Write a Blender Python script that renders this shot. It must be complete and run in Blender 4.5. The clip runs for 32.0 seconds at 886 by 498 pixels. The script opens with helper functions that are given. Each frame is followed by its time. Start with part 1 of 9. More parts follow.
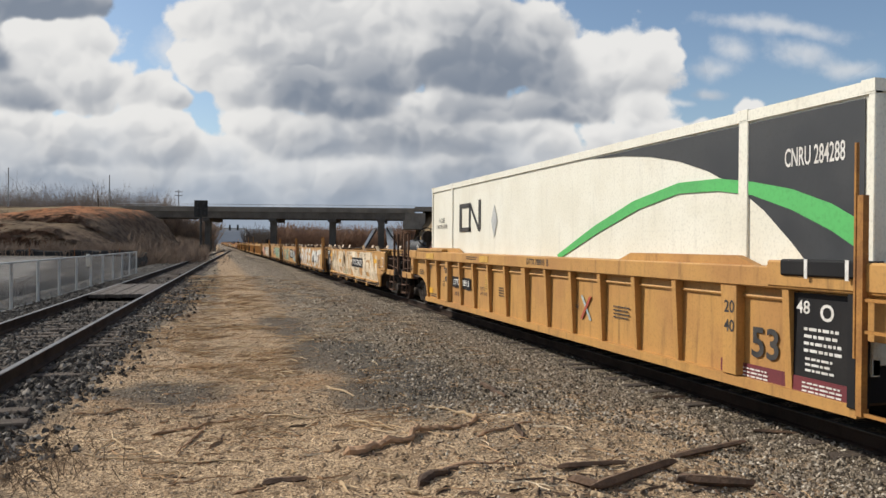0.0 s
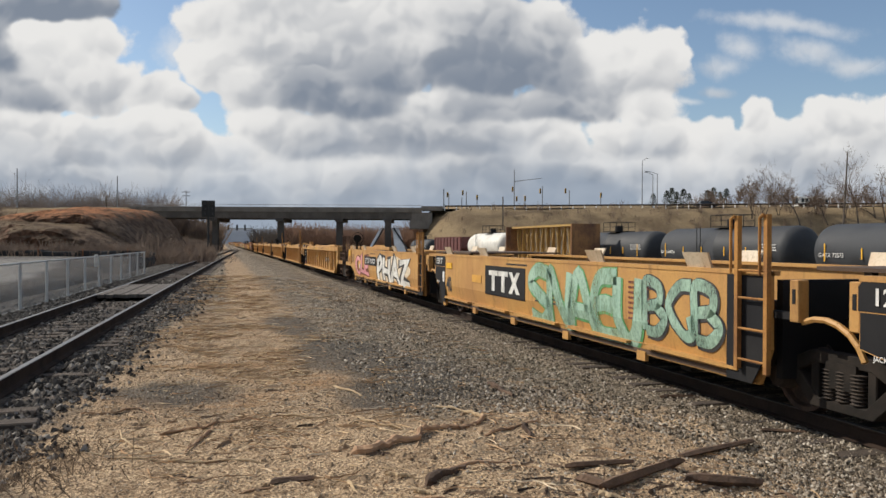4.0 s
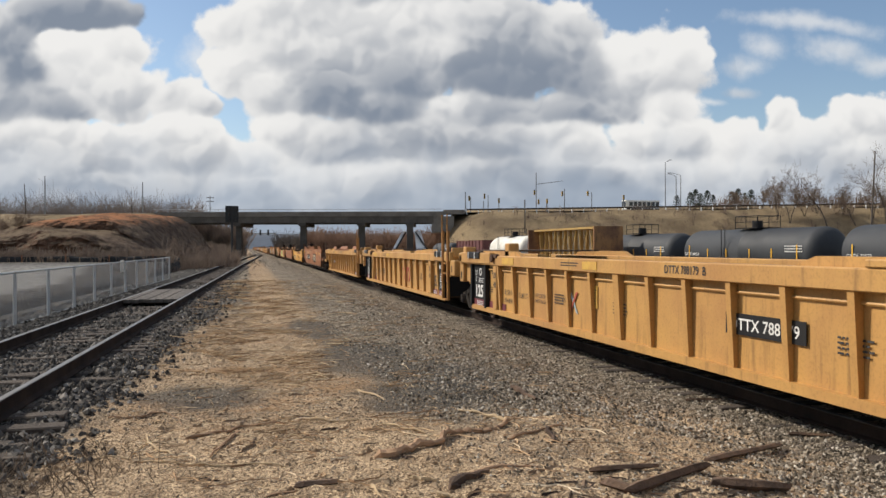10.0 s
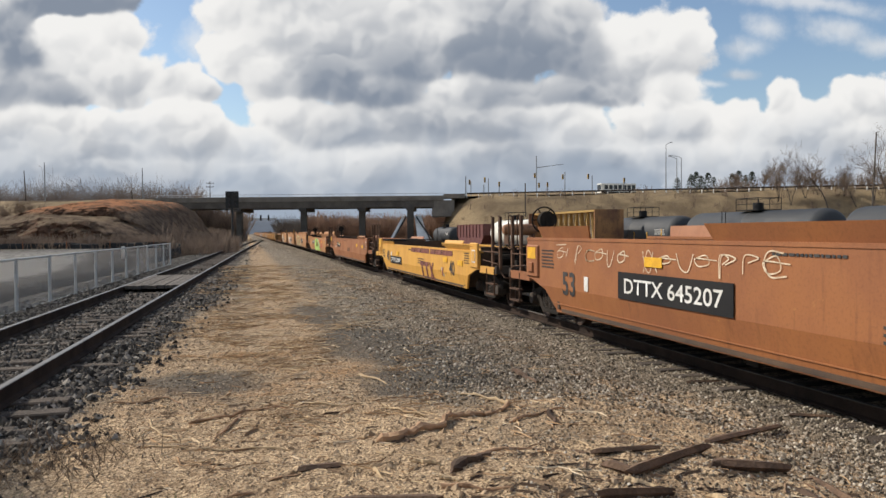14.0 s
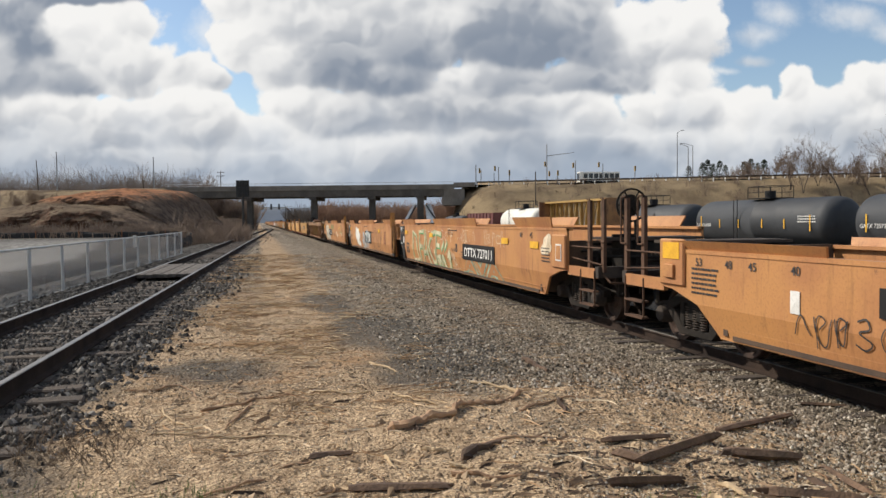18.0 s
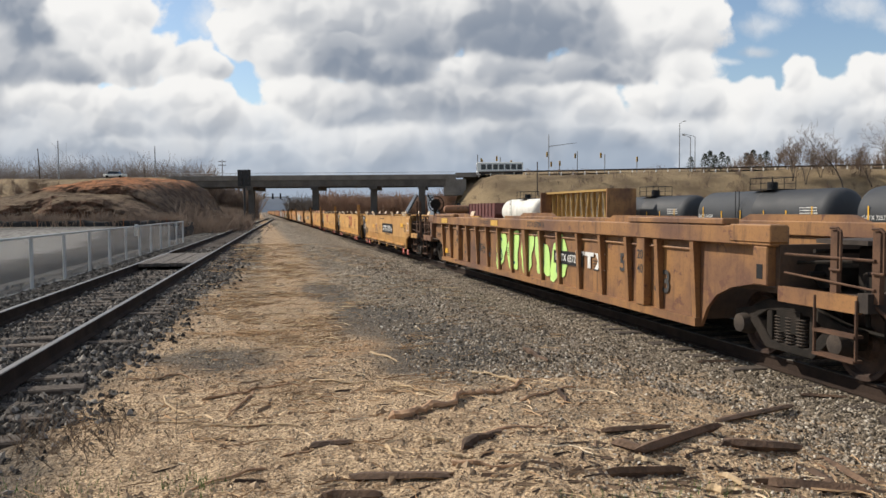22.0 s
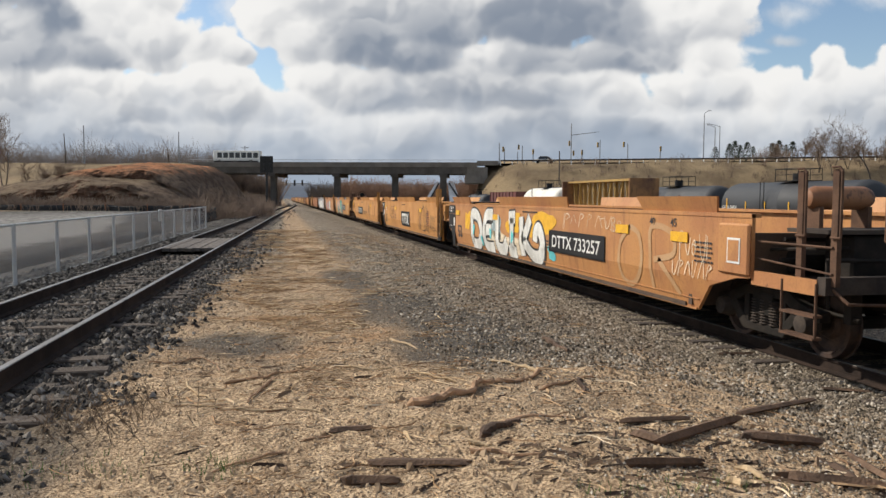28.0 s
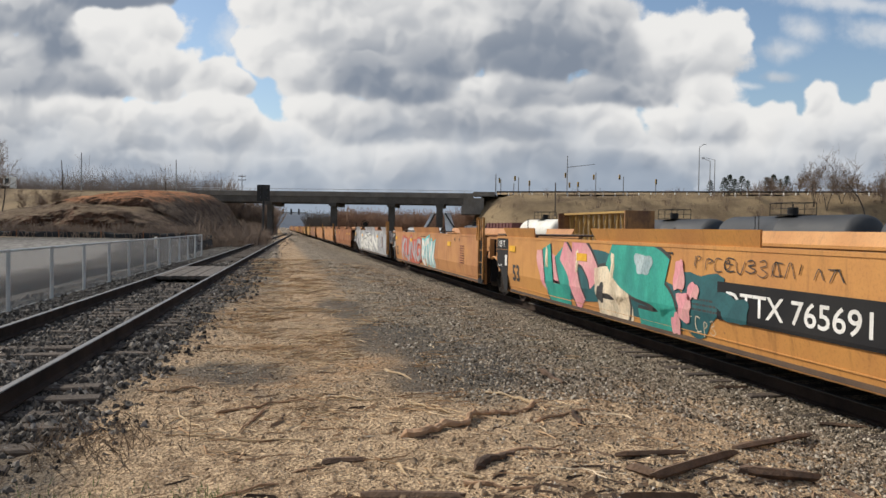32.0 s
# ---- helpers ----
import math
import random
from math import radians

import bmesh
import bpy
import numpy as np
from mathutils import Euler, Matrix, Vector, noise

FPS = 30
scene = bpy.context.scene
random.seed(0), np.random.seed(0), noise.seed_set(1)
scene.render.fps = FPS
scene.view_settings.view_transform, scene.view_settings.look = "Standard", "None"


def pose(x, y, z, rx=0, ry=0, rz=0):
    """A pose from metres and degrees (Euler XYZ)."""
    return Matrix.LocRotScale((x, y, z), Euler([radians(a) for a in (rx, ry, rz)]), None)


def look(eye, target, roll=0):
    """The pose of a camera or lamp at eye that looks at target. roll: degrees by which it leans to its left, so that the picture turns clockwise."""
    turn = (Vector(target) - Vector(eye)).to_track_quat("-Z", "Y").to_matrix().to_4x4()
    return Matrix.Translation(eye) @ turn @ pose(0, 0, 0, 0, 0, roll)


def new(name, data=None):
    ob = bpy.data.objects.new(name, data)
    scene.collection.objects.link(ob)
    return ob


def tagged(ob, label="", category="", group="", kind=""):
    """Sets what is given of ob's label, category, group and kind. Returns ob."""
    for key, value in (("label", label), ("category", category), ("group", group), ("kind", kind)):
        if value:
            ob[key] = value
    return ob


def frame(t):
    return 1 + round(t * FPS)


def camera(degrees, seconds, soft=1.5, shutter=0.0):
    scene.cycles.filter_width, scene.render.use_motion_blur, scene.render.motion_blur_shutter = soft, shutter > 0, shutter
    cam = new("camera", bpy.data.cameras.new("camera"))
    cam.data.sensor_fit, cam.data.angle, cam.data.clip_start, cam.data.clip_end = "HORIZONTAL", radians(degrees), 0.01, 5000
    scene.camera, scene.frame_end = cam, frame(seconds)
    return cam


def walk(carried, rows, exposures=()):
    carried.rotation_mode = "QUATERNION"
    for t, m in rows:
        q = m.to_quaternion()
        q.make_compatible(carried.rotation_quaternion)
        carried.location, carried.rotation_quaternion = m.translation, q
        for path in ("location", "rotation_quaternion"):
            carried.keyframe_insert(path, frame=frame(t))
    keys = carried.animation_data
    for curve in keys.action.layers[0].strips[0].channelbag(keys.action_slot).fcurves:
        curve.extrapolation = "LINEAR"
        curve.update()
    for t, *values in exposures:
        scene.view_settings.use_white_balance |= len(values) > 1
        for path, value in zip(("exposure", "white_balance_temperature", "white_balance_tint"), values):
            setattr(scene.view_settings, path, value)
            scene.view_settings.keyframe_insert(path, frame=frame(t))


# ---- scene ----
# ---- camera and its walk ----
cam = camera(59.0, 32.0, soft=1.5)
EYE = 1.956
CAMERA_TURNS = (
    (0.0, -16.22, -0.35, -0.44), (0.5, -16.27, -0.45, -0.39), (1.0, -16.36, -0.43, -0.34), (1.5, -16.38, -0.59, -0.43),
    (2.0, -16.16, -0.65, -0.57), (2.5, -16.03, -0.73, -0.56), (3.0, -15.95, -0.62, -0.46), (3.5, -15.84, -0.61, -0.37),
    (4.0, -15.72, -0.40, -0.27), (4.5, -15.39, -0.17, -0.20), (6.5, -14.84, 0.13, 0.17), (7.0, -14.62, -0.07, 0.19),
    (7.5, -14.38, -0.28, 0.10), (8.0, -14.56, -0.63, 0.02), (8.5, -14.64, -0.66, -0.07), (9.0, -14.56, -0.44, 0.0))
CAMERA_TURNS += (
    (9.5, -14.40, -0.26, 0.06), (10.0, -14.11, -0.14, 0.11), (10.5, -14.06, -0.09, 0.22), (11.0, -13.65, -0.08, 0.37),
    (11.5, -13.42, -0.28, 0.29), (12.0, -13.70, -0.54, 0.41), (12.5, -13.81, -0.55, 0.39), (13.0, -14.01, -0.55, 0.54),
    (13.5, -13.95, -0.79, 0.59), (14.0, -14.07, -1.30, 0.48), (14.5, -13.91, -1.59, 0.45), (15.0, -13.63, -1.66, 0.42),
    (15.5, -13.59, -1.75, 0.47), (17.5, -13.31, -2.06, 0.57), (18.0, -13.33, -2.12, 0.55), (18.5, -13.15, -2.02, 0.53))
CAMERA_TURNS += (
    (19.0, -13.13, -2.34, 0.32), (19.5, -12.95, -2.75, 0.14), (20.0, -13.0, -2.87, 0.24), (20.5, -12.88, -2.86, 0.39),
    (21.0, -13.04, -2.89, 0.25), (21.5, -13.32, -2.91, 0.27), (22.0, -13.22, -2.84, 0.33), (22.5, -13.12, -2.85, 0.43),
    (23.0, -13.06, -2.99, 0.49), (23.5, -12.93, -2.62, 0.47), (24.0, -13.08, -2.61, 0.53), (24.5, -13.33, -2.86, 0.56),
    (25.0, -13.75, -3.22, 0.55), (25.5, -13.59, -3.69, 0.44), (27.5, -12.66, -3.88, 0.29), (28.0, -11.68, -3.71, -0.25))
CAMERA_TURNS += (
    (28.5, -10.64, -2.76, -0.55), (29.0, -10.72, -1.32, -0.34), (29.5, -9.52, -1.34, -0.03), (30.0, -10.15, -2.22, 0.74),
    (30.5, -11.54, -2.31, -0.24), (31.0, -11.64, -2.48, -0.69), (31.5, -11.79, -2.11, -0.86), (32.0, -11.96, -1.49, -0.83))
walk(cam, [(t, pose(0, 0, EYE, 90 + pitch, roll, yaw)) for t, yaw, pitch, roll in CAMERA_TURNS],
     exposures=((0, -0.10), (4, -0.10), (9, -0.03), (15, 0.04), (22, 0.09), (25, 0.07), (30, 0.0), (32, -0.05)))

# the line of sight at which the bridge and its road lie square: forward and right in plan
HEAD = radians(-14.56)
FWD = Vector((-math.sin(HEAD), math.cos(HEAD), 0))
RGT = Vector((math.cos(HEAD), math.sin(HEAD), 0))


def plan(a, b, z=0.0):
    """World place of a metres to the right and b metres ahead along the line of sight."""
    return Vector((0, 0, z)) + RGT * a + FWD * b


# ---- world, sun, exposure ----
SUN_EL, SUN_AZ = radians(38), radians(-52)      # azimuth from +y, towards -x
sun = new("sun", bpy.data.lights.new("sun", "SUN"))
sun.data.energy, sun.data.angle, sun.data.color = 4.8, radians(0.6), (1.0, 0.93, 0.82)
sun_from = Vector((math.sin(SUN_AZ) * math.cos(SUN_EL), math.cos(SUN_AZ) * math.cos(SUN_EL), math.sin(SUN_EL)))
sun.matrix_world = look(sun_from * 100, (0, 0, 0))


class Nodes:
    """Short hand for building a node tree."""

    def __init__(self, tree):
        self.tree = tree

    def add(self, kind):
        return self.tree.nodes.new(kind)

    def put(self, socket, value):
        if isinstance(value, bpy.types.NodeSocket):
            self.tree.links.new(value, socket)
        else:
            socket.default_value = value

    def math(self, op, a, b=0.0, c=0.0, clamp=False):
        n = self.add("ShaderNodeMath")
        n.operation, n.use_clamp = op, clamp
        for i, value in enumerate((a, b, c)):
            self.put(n.inputs[i], value)
        return n.outputs[0]

    def vmath(self, op, a, b=(0, 0, 0)):
        n = self.add("ShaderNodeVectorMath")
        n.operation = op
        self.put(n.inputs[0], a)
        self.put(n.inputs[1], b)
        return n.outputs["Value"] if op in ("LENGTH", "DOT_PRODUCT") else n.outputs[0]

    def noise(self, vec, scale, detail=4.0, rough=0.55, warp=0.0):
        n = self.add("ShaderNodeTexNoise")
        self.put(n.inputs["Vector"], vec)
        n.inputs["Scale"].default_value, n.inputs["Detail"].default_value = scale, detail
        n.inputs["Roughness"].default_value, n.inputs["Distortion"].default_value = rough, warp
        return n.outputs[0]

    def ramp(self, fac, lo, hi, a=0.0, b=1.0):
        n = self.add("ShaderNodeMapRange")
        n.interpolation_type = "SMOOTHSTEP"
        self.put(n.inputs[0], fac)
        for i, value in enumerate((lo, hi, a, b)):
            self.put(n.inputs[i + 1], value)
        return n.outputs[0]

    def mix(self, fac, a, b):
        n = self.add("ShaderNodeMix")
        n.data_type = "RGBA"
        self.put(n.inputs[0], fac)
        for i, value in ((6, a), (7, b)):
            self.put(n.inputs[i], (*value, 1) if isinstance(value, tuple) and len(value) == 3 else value)
        return n.outputs[2]


def build_sky():
    world = bpy.data.worlds.new("sky")
    scene.world, world.use_nodes = world, True
    t = world.node_tree
    t.nodes.clear()
    k = Nodes(t)
    sky = k.add("ShaderNodeTexSky")
    sky.sky_type, sky.sun_disc, sky.sun_elevation, sky.sun_rotation = "NISHITA", False, SUN_EL, SUN_AZ
    sky.air_density, sky.dust_density, sky.ozone_density = 1.0, 0.5, 1.4
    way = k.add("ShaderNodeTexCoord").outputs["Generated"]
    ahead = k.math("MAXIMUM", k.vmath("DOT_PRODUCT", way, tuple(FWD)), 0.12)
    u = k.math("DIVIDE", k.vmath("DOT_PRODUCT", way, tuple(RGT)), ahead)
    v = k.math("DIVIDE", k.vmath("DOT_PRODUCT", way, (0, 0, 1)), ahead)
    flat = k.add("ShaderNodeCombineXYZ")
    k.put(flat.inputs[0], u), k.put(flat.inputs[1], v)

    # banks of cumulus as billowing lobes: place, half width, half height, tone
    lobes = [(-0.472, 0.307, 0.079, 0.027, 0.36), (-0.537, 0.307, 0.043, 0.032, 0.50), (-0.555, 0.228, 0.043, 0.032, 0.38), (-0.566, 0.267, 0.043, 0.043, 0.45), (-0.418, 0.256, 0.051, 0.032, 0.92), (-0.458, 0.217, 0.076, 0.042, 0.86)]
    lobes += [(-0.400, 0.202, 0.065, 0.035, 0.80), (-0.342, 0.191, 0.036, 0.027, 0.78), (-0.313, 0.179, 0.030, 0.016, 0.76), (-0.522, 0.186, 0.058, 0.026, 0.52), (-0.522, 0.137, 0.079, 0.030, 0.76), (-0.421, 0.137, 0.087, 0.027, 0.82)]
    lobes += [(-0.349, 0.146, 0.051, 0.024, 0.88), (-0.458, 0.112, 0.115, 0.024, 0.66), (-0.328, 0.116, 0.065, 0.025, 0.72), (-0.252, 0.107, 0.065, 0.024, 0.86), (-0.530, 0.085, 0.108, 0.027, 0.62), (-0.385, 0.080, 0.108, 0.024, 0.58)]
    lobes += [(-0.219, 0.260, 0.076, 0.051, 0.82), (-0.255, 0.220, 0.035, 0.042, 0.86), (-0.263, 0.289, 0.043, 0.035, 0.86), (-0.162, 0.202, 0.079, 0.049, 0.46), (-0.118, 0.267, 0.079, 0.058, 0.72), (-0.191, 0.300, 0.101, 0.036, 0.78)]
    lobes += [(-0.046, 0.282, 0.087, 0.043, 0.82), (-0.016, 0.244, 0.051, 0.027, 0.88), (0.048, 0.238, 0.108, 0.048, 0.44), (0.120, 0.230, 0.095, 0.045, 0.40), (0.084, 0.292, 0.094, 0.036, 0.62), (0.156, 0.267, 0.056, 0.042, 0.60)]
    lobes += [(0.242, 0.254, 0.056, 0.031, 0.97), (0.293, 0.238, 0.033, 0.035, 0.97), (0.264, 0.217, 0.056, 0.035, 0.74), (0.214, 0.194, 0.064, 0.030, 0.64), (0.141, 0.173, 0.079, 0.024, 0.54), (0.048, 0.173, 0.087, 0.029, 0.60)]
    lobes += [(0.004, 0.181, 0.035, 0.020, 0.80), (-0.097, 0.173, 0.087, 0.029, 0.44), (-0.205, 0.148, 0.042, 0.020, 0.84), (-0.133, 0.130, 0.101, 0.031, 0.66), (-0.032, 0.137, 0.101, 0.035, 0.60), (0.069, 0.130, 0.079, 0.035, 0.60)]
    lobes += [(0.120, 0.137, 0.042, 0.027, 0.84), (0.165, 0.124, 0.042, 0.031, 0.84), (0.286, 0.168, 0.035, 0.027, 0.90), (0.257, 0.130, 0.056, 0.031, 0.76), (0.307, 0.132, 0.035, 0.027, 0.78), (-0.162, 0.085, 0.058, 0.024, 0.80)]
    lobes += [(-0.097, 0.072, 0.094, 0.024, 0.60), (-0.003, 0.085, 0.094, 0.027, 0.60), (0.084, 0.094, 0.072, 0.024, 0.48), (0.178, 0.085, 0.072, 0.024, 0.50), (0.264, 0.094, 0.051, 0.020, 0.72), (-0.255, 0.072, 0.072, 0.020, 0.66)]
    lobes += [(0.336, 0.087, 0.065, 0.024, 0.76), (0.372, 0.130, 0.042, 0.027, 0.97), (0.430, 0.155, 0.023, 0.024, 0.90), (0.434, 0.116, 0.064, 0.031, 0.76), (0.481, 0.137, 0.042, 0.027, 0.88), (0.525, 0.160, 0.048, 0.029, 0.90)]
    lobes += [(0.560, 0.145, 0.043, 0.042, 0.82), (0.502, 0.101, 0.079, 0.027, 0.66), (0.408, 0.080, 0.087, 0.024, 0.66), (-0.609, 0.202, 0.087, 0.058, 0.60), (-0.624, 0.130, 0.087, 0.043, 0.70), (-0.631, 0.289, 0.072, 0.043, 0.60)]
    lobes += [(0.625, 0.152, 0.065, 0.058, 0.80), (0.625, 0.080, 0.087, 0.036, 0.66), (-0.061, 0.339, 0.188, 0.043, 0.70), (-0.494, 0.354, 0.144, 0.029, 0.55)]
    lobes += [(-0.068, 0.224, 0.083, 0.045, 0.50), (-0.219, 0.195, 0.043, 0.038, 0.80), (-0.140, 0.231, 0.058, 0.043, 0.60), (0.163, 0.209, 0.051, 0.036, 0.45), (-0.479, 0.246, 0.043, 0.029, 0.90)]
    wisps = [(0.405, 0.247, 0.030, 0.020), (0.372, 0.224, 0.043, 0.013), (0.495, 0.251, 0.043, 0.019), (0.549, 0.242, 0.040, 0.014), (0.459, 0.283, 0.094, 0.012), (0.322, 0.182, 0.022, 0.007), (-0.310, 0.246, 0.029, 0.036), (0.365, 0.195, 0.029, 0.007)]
    place = flat.outputs[0]
    swirl = k.add("ShaderNodeTexNoise")
    k.put(swirl.inputs["Vector"], place)
    swirl.inputs["Scale"].default_value, swirl.inputs["Detail"].default_value, swirl.inputs["Roughness"].default_value = 8.0, 4.0, 0.5
    turn = k.vmath("SUBTRACT", swirl.outputs["Color"], (0.5, 0.5, 0.5))
    bent = k.vmath("ADD", place, k.vmath("MULTIPLY", turn, (0.085, 0.06, 0)))
    bow = k.add("ShaderNodeSeparateXYZ")
    k.put(bow.inputs[0], bent)
    bu, bv = bow.outputs[0], bow.outputs[1]
    def billow(at, scale, detail):
        n = k.add("ShaderNodeTexVoronoi")
        n.feature = "SMOOTH_F1"
        k.put(n.inputs["Vector"], k.vmath("ADD", at, k.vmath("MULTIPLY", turn, (0.05, 0.05, 0))))
        n.inputs["Scale"].default_value, n.inputs["Smoothness"].default_value = scale, 0.35
        n.inputs["Detail"].default_value, n.inputs["Roughness"].default_value = detail, 0.5
        return k.math("SUBTRACT", 0.5, n.outputs["Distance"])

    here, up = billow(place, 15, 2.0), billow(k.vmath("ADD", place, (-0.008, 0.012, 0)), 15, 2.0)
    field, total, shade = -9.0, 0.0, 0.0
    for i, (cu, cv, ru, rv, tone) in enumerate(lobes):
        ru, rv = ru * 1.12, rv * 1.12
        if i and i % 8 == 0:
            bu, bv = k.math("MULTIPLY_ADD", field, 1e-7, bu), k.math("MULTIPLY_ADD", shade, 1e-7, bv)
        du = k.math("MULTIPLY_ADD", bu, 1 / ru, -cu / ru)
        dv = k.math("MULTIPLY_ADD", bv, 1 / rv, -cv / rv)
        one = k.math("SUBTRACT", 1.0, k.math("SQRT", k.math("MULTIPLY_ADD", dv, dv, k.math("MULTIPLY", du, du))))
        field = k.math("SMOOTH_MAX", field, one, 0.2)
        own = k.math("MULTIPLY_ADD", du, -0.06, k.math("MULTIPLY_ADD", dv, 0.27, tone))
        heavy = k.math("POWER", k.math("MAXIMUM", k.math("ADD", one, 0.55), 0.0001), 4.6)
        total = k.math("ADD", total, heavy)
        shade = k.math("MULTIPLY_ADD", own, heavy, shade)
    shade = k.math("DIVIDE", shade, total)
    # beyond the view the sky goes on broken
    wide = k.ramp(k.noise(place, 2.2, 5), 0.42, 0.62, -0.7, 0.6)
    away = k.ramp(k.vmath("LENGTH", k.vmath("MULTIPLY", place, (1, 1.3, 0))), 0.66, 0.9)
    field = k.math("ADD", k.math("MULTIPLY", field, k.math("SUBTRACT", 1.0, away)), k.math("MULTIPLY", wide, away))
    shade = k.math("ADD", k.math("MULTIPLY", shade, k.math("SUBTRACT", 1.0, away)), k.math("MULTIPLY", away, 0.7))

    low = k.add("ShaderNodeSeparateXYZ")
    k.put(low.inputs[0], place)
    density = k.math("ADD", field, k.math("ADD", k.math("MULTIPLY", here, 0.75), k.math("MULTIPLY", k.math("SUBTRACT", k.noise(place, 26, 8, 0.6), 0.5), 0.7)))
    density = k.math("ADD", density, k.ramp(low.outputs[1], 0.15, 0.0, 0.34, 2.6))
    cover = k.ramp(density, -0.10, 0.16)
    veil = None
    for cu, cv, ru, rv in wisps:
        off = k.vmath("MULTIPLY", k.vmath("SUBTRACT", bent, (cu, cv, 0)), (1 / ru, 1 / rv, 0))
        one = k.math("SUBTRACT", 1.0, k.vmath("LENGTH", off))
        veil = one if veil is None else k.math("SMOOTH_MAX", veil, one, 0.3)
    veil = k.ramp(k.math("ADD", veil, k.math("MULTIPLY", k.math("SUBTRACT", k.noise(place, 16, 9, 0.65), 0.5), 2.0)), -0.35, 1.0, 0.0, 0.62)
    cover = k.math("MAXIMUM", cover, veil)
    relief = k.ramp(k.math("SUBTRACT", here, up), -0.18, 0.18, -0.5, 0.5)
    rim = k.ramp(k.math("MULTIPLY_ADD", here, 0.5, field), 0.45, -0.10, 0.0, 0.16)
    soft = k.math("MULTIPLY", k.math("SUBTRACT", k.noise(bent, 9.0, 3, 0.45), 0.5), 0.22)
    lit = k.math("ADD", k.math("ADD", shade, k.math("MULTIPLY", relief, 0.13)), k.math("ADD", rim, soft))
    lit = k.ramp(lit, 0.30, 1.06)
    tint = k.mix(lit, (0.26, 0.305, 0.38), (0.97, 0.96, 0.94))
    tint = k.mix(k.ramp(k.math("ADD", low.outputs[1], k.math("MULTIPLY", k.math("SUBTRACT", k.noise(bent, 10.0, 4, 0.5), 0.5), 0.16)), 0.15, 0.03, 0.0, 0.62), tint, (0.46, 0.54, 0.65))
    blue = k.add("ShaderNodeBackground")
    k.put(blue.inputs[0], sky.outputs[0])
    blue.inputs[1].default_value = 0.118
    white = k.add("ShaderNodeBackground")
    k.put(white.inputs[0], tint)
    white.inputs[1].default_value = 0.90
    both = k.add("ShaderNodeMixShader")
    k.put(both.inputs[0], cover), k.put(both.inputs[1], blue.outputs[0]), k.put(both.inputs[2], white.outputs[0])
    k.put(k.add("ShaderNodeOutputWorld").inputs[0], both.outputs[0])


build_sky()


# ---- materials ----
def material(name, base, other=None, rough=0.7, metal=0.0, big=0.8, small=30.0, bump=0.15, spots=None, spot_at=0.62, spot_scale=5.0,
             streak=0.0, stretch=(1, 1, 1), vary=0.0, spec=0.5, world_space=False):
    """A surface with variation at two scales, spots of wear and fine relief."""
    m = bpy.data.materials.new(name)
    m.use_nodes = True
    k = Nodes(m.node_tree)
    shader = m.node_tree.nodes["Principled BSDF"]
    if world_space:
        at = k.add("ShaderNodeNewGeometry").outputs["Position"]
    else:
        at = k.add("ShaderNodeTexCoord").outputs["Object"]
    at = k.vmath("MULTIPLY", at, stretch)
    other = other or tuple(c * 0.72 for c in base)
    coarse = k.noise(at, big, 5, 0.6)
    grain = k.noise(at, small, 3, 0.6)
    colour = k.mix(k.ramp(coarse, 0.35, 0.68), base, other)
    colour = k.mix(k.math("MULTIPLY", k.ramp(grain, 0.45, 0.75), 0.35), colour, tuple(c * 0.55 for c in other))
    if streak:
        run = k.noise(k.vmath("MULTIPLY", at, (3.0, 3.0, 0.35)), 2.2, 4, 0.65)
        colour = k.mix(k.math("MULTIPLY", k.ramp(run, 0.52, 0.75), streak), colour, tuple(c * 0.42 for c in other))
    if spots:
        spot = k.ramp(k.noise(at, spot_scale, 6, 0.7), spot_at, spot_at + 0.06)
        colour = k.mix(spot, colour, spots)
    if vary:
        own = k.add("ShaderNodeObjectInfo").outputs["Random"]
        colour = k.mix(k.math("MULTIPLY", own, vary), colour, tuple(c * 0.5 for c in other))
    k.put(shader.inputs["Base Color"], colour)
    k.put(shader.inputs["Roughness"], k.ramp(coarse, 0.3, 0.7, rough, min(1.0, rough + 0.15)))
    shader.inputs["Metallic"].default_value = metal
    shader.inputs["Specular IOR Level"].default_value = spec
    if bump:
        b = k.add("ShaderNodeBump")
        b.inputs["Strength"].default_value, b.inputs["Distance"].default_value = bump, 0.02
        k.put(b.inputs["Height"], k.math("ADD", grain, k.math("MULTIPLY", coarse, 0.6)))
        k.put(shader.inputs["Normal"], b.outputs[0])
    return m


def paint(name, base, other=None, rust=(0.16, 0.07, 0.035), spot_at=0.66, streak=0.55, rough=0.55):
    return material(name, base, other, rough, 0.0, 0.7, 26, 0.06, rust, spot_at, 3.2, streak)


YELLOW = paint("yellow_paint", (0.50, 0.27, 0.075), (0.40, 0.20, 0.06), streak=0.6, spot_at=0.68)
GOLD = paint("fresh_yellow_paint", (0.64, 0.33, 0.05), (0.56, 0.28, 0.05), streak=0.3, spot_at=0.73)
ORANGE = paint("faded_orange_paint", (0.47, 0.22, 0.072), (0.37, 0.155, 0.058), streak=0.5)
BROWN = paint("brown_paint", (0.31, 0.115, 0.036), (0.25, 0.088, 0.03), (0.40, 0.18, 0.05), 0.66, 0.4)
CHALK = paint("chalky_white_paint", (0.62, 0.52, 0.38), (0.45, 0.30, 0.17), spot_at=0.6)
RUST = paint("rusty_brown_paint", (0.22, 0.09, 0.04), (0.30, 0.14, 0.06), (0.10, 0.045, 0.025), 0.58, 0.6)
CARAMEL = paint("caramel_paint", (0.52, 0.245, 0.062), (0.43, 0.19, 0.052), streak=0.5)
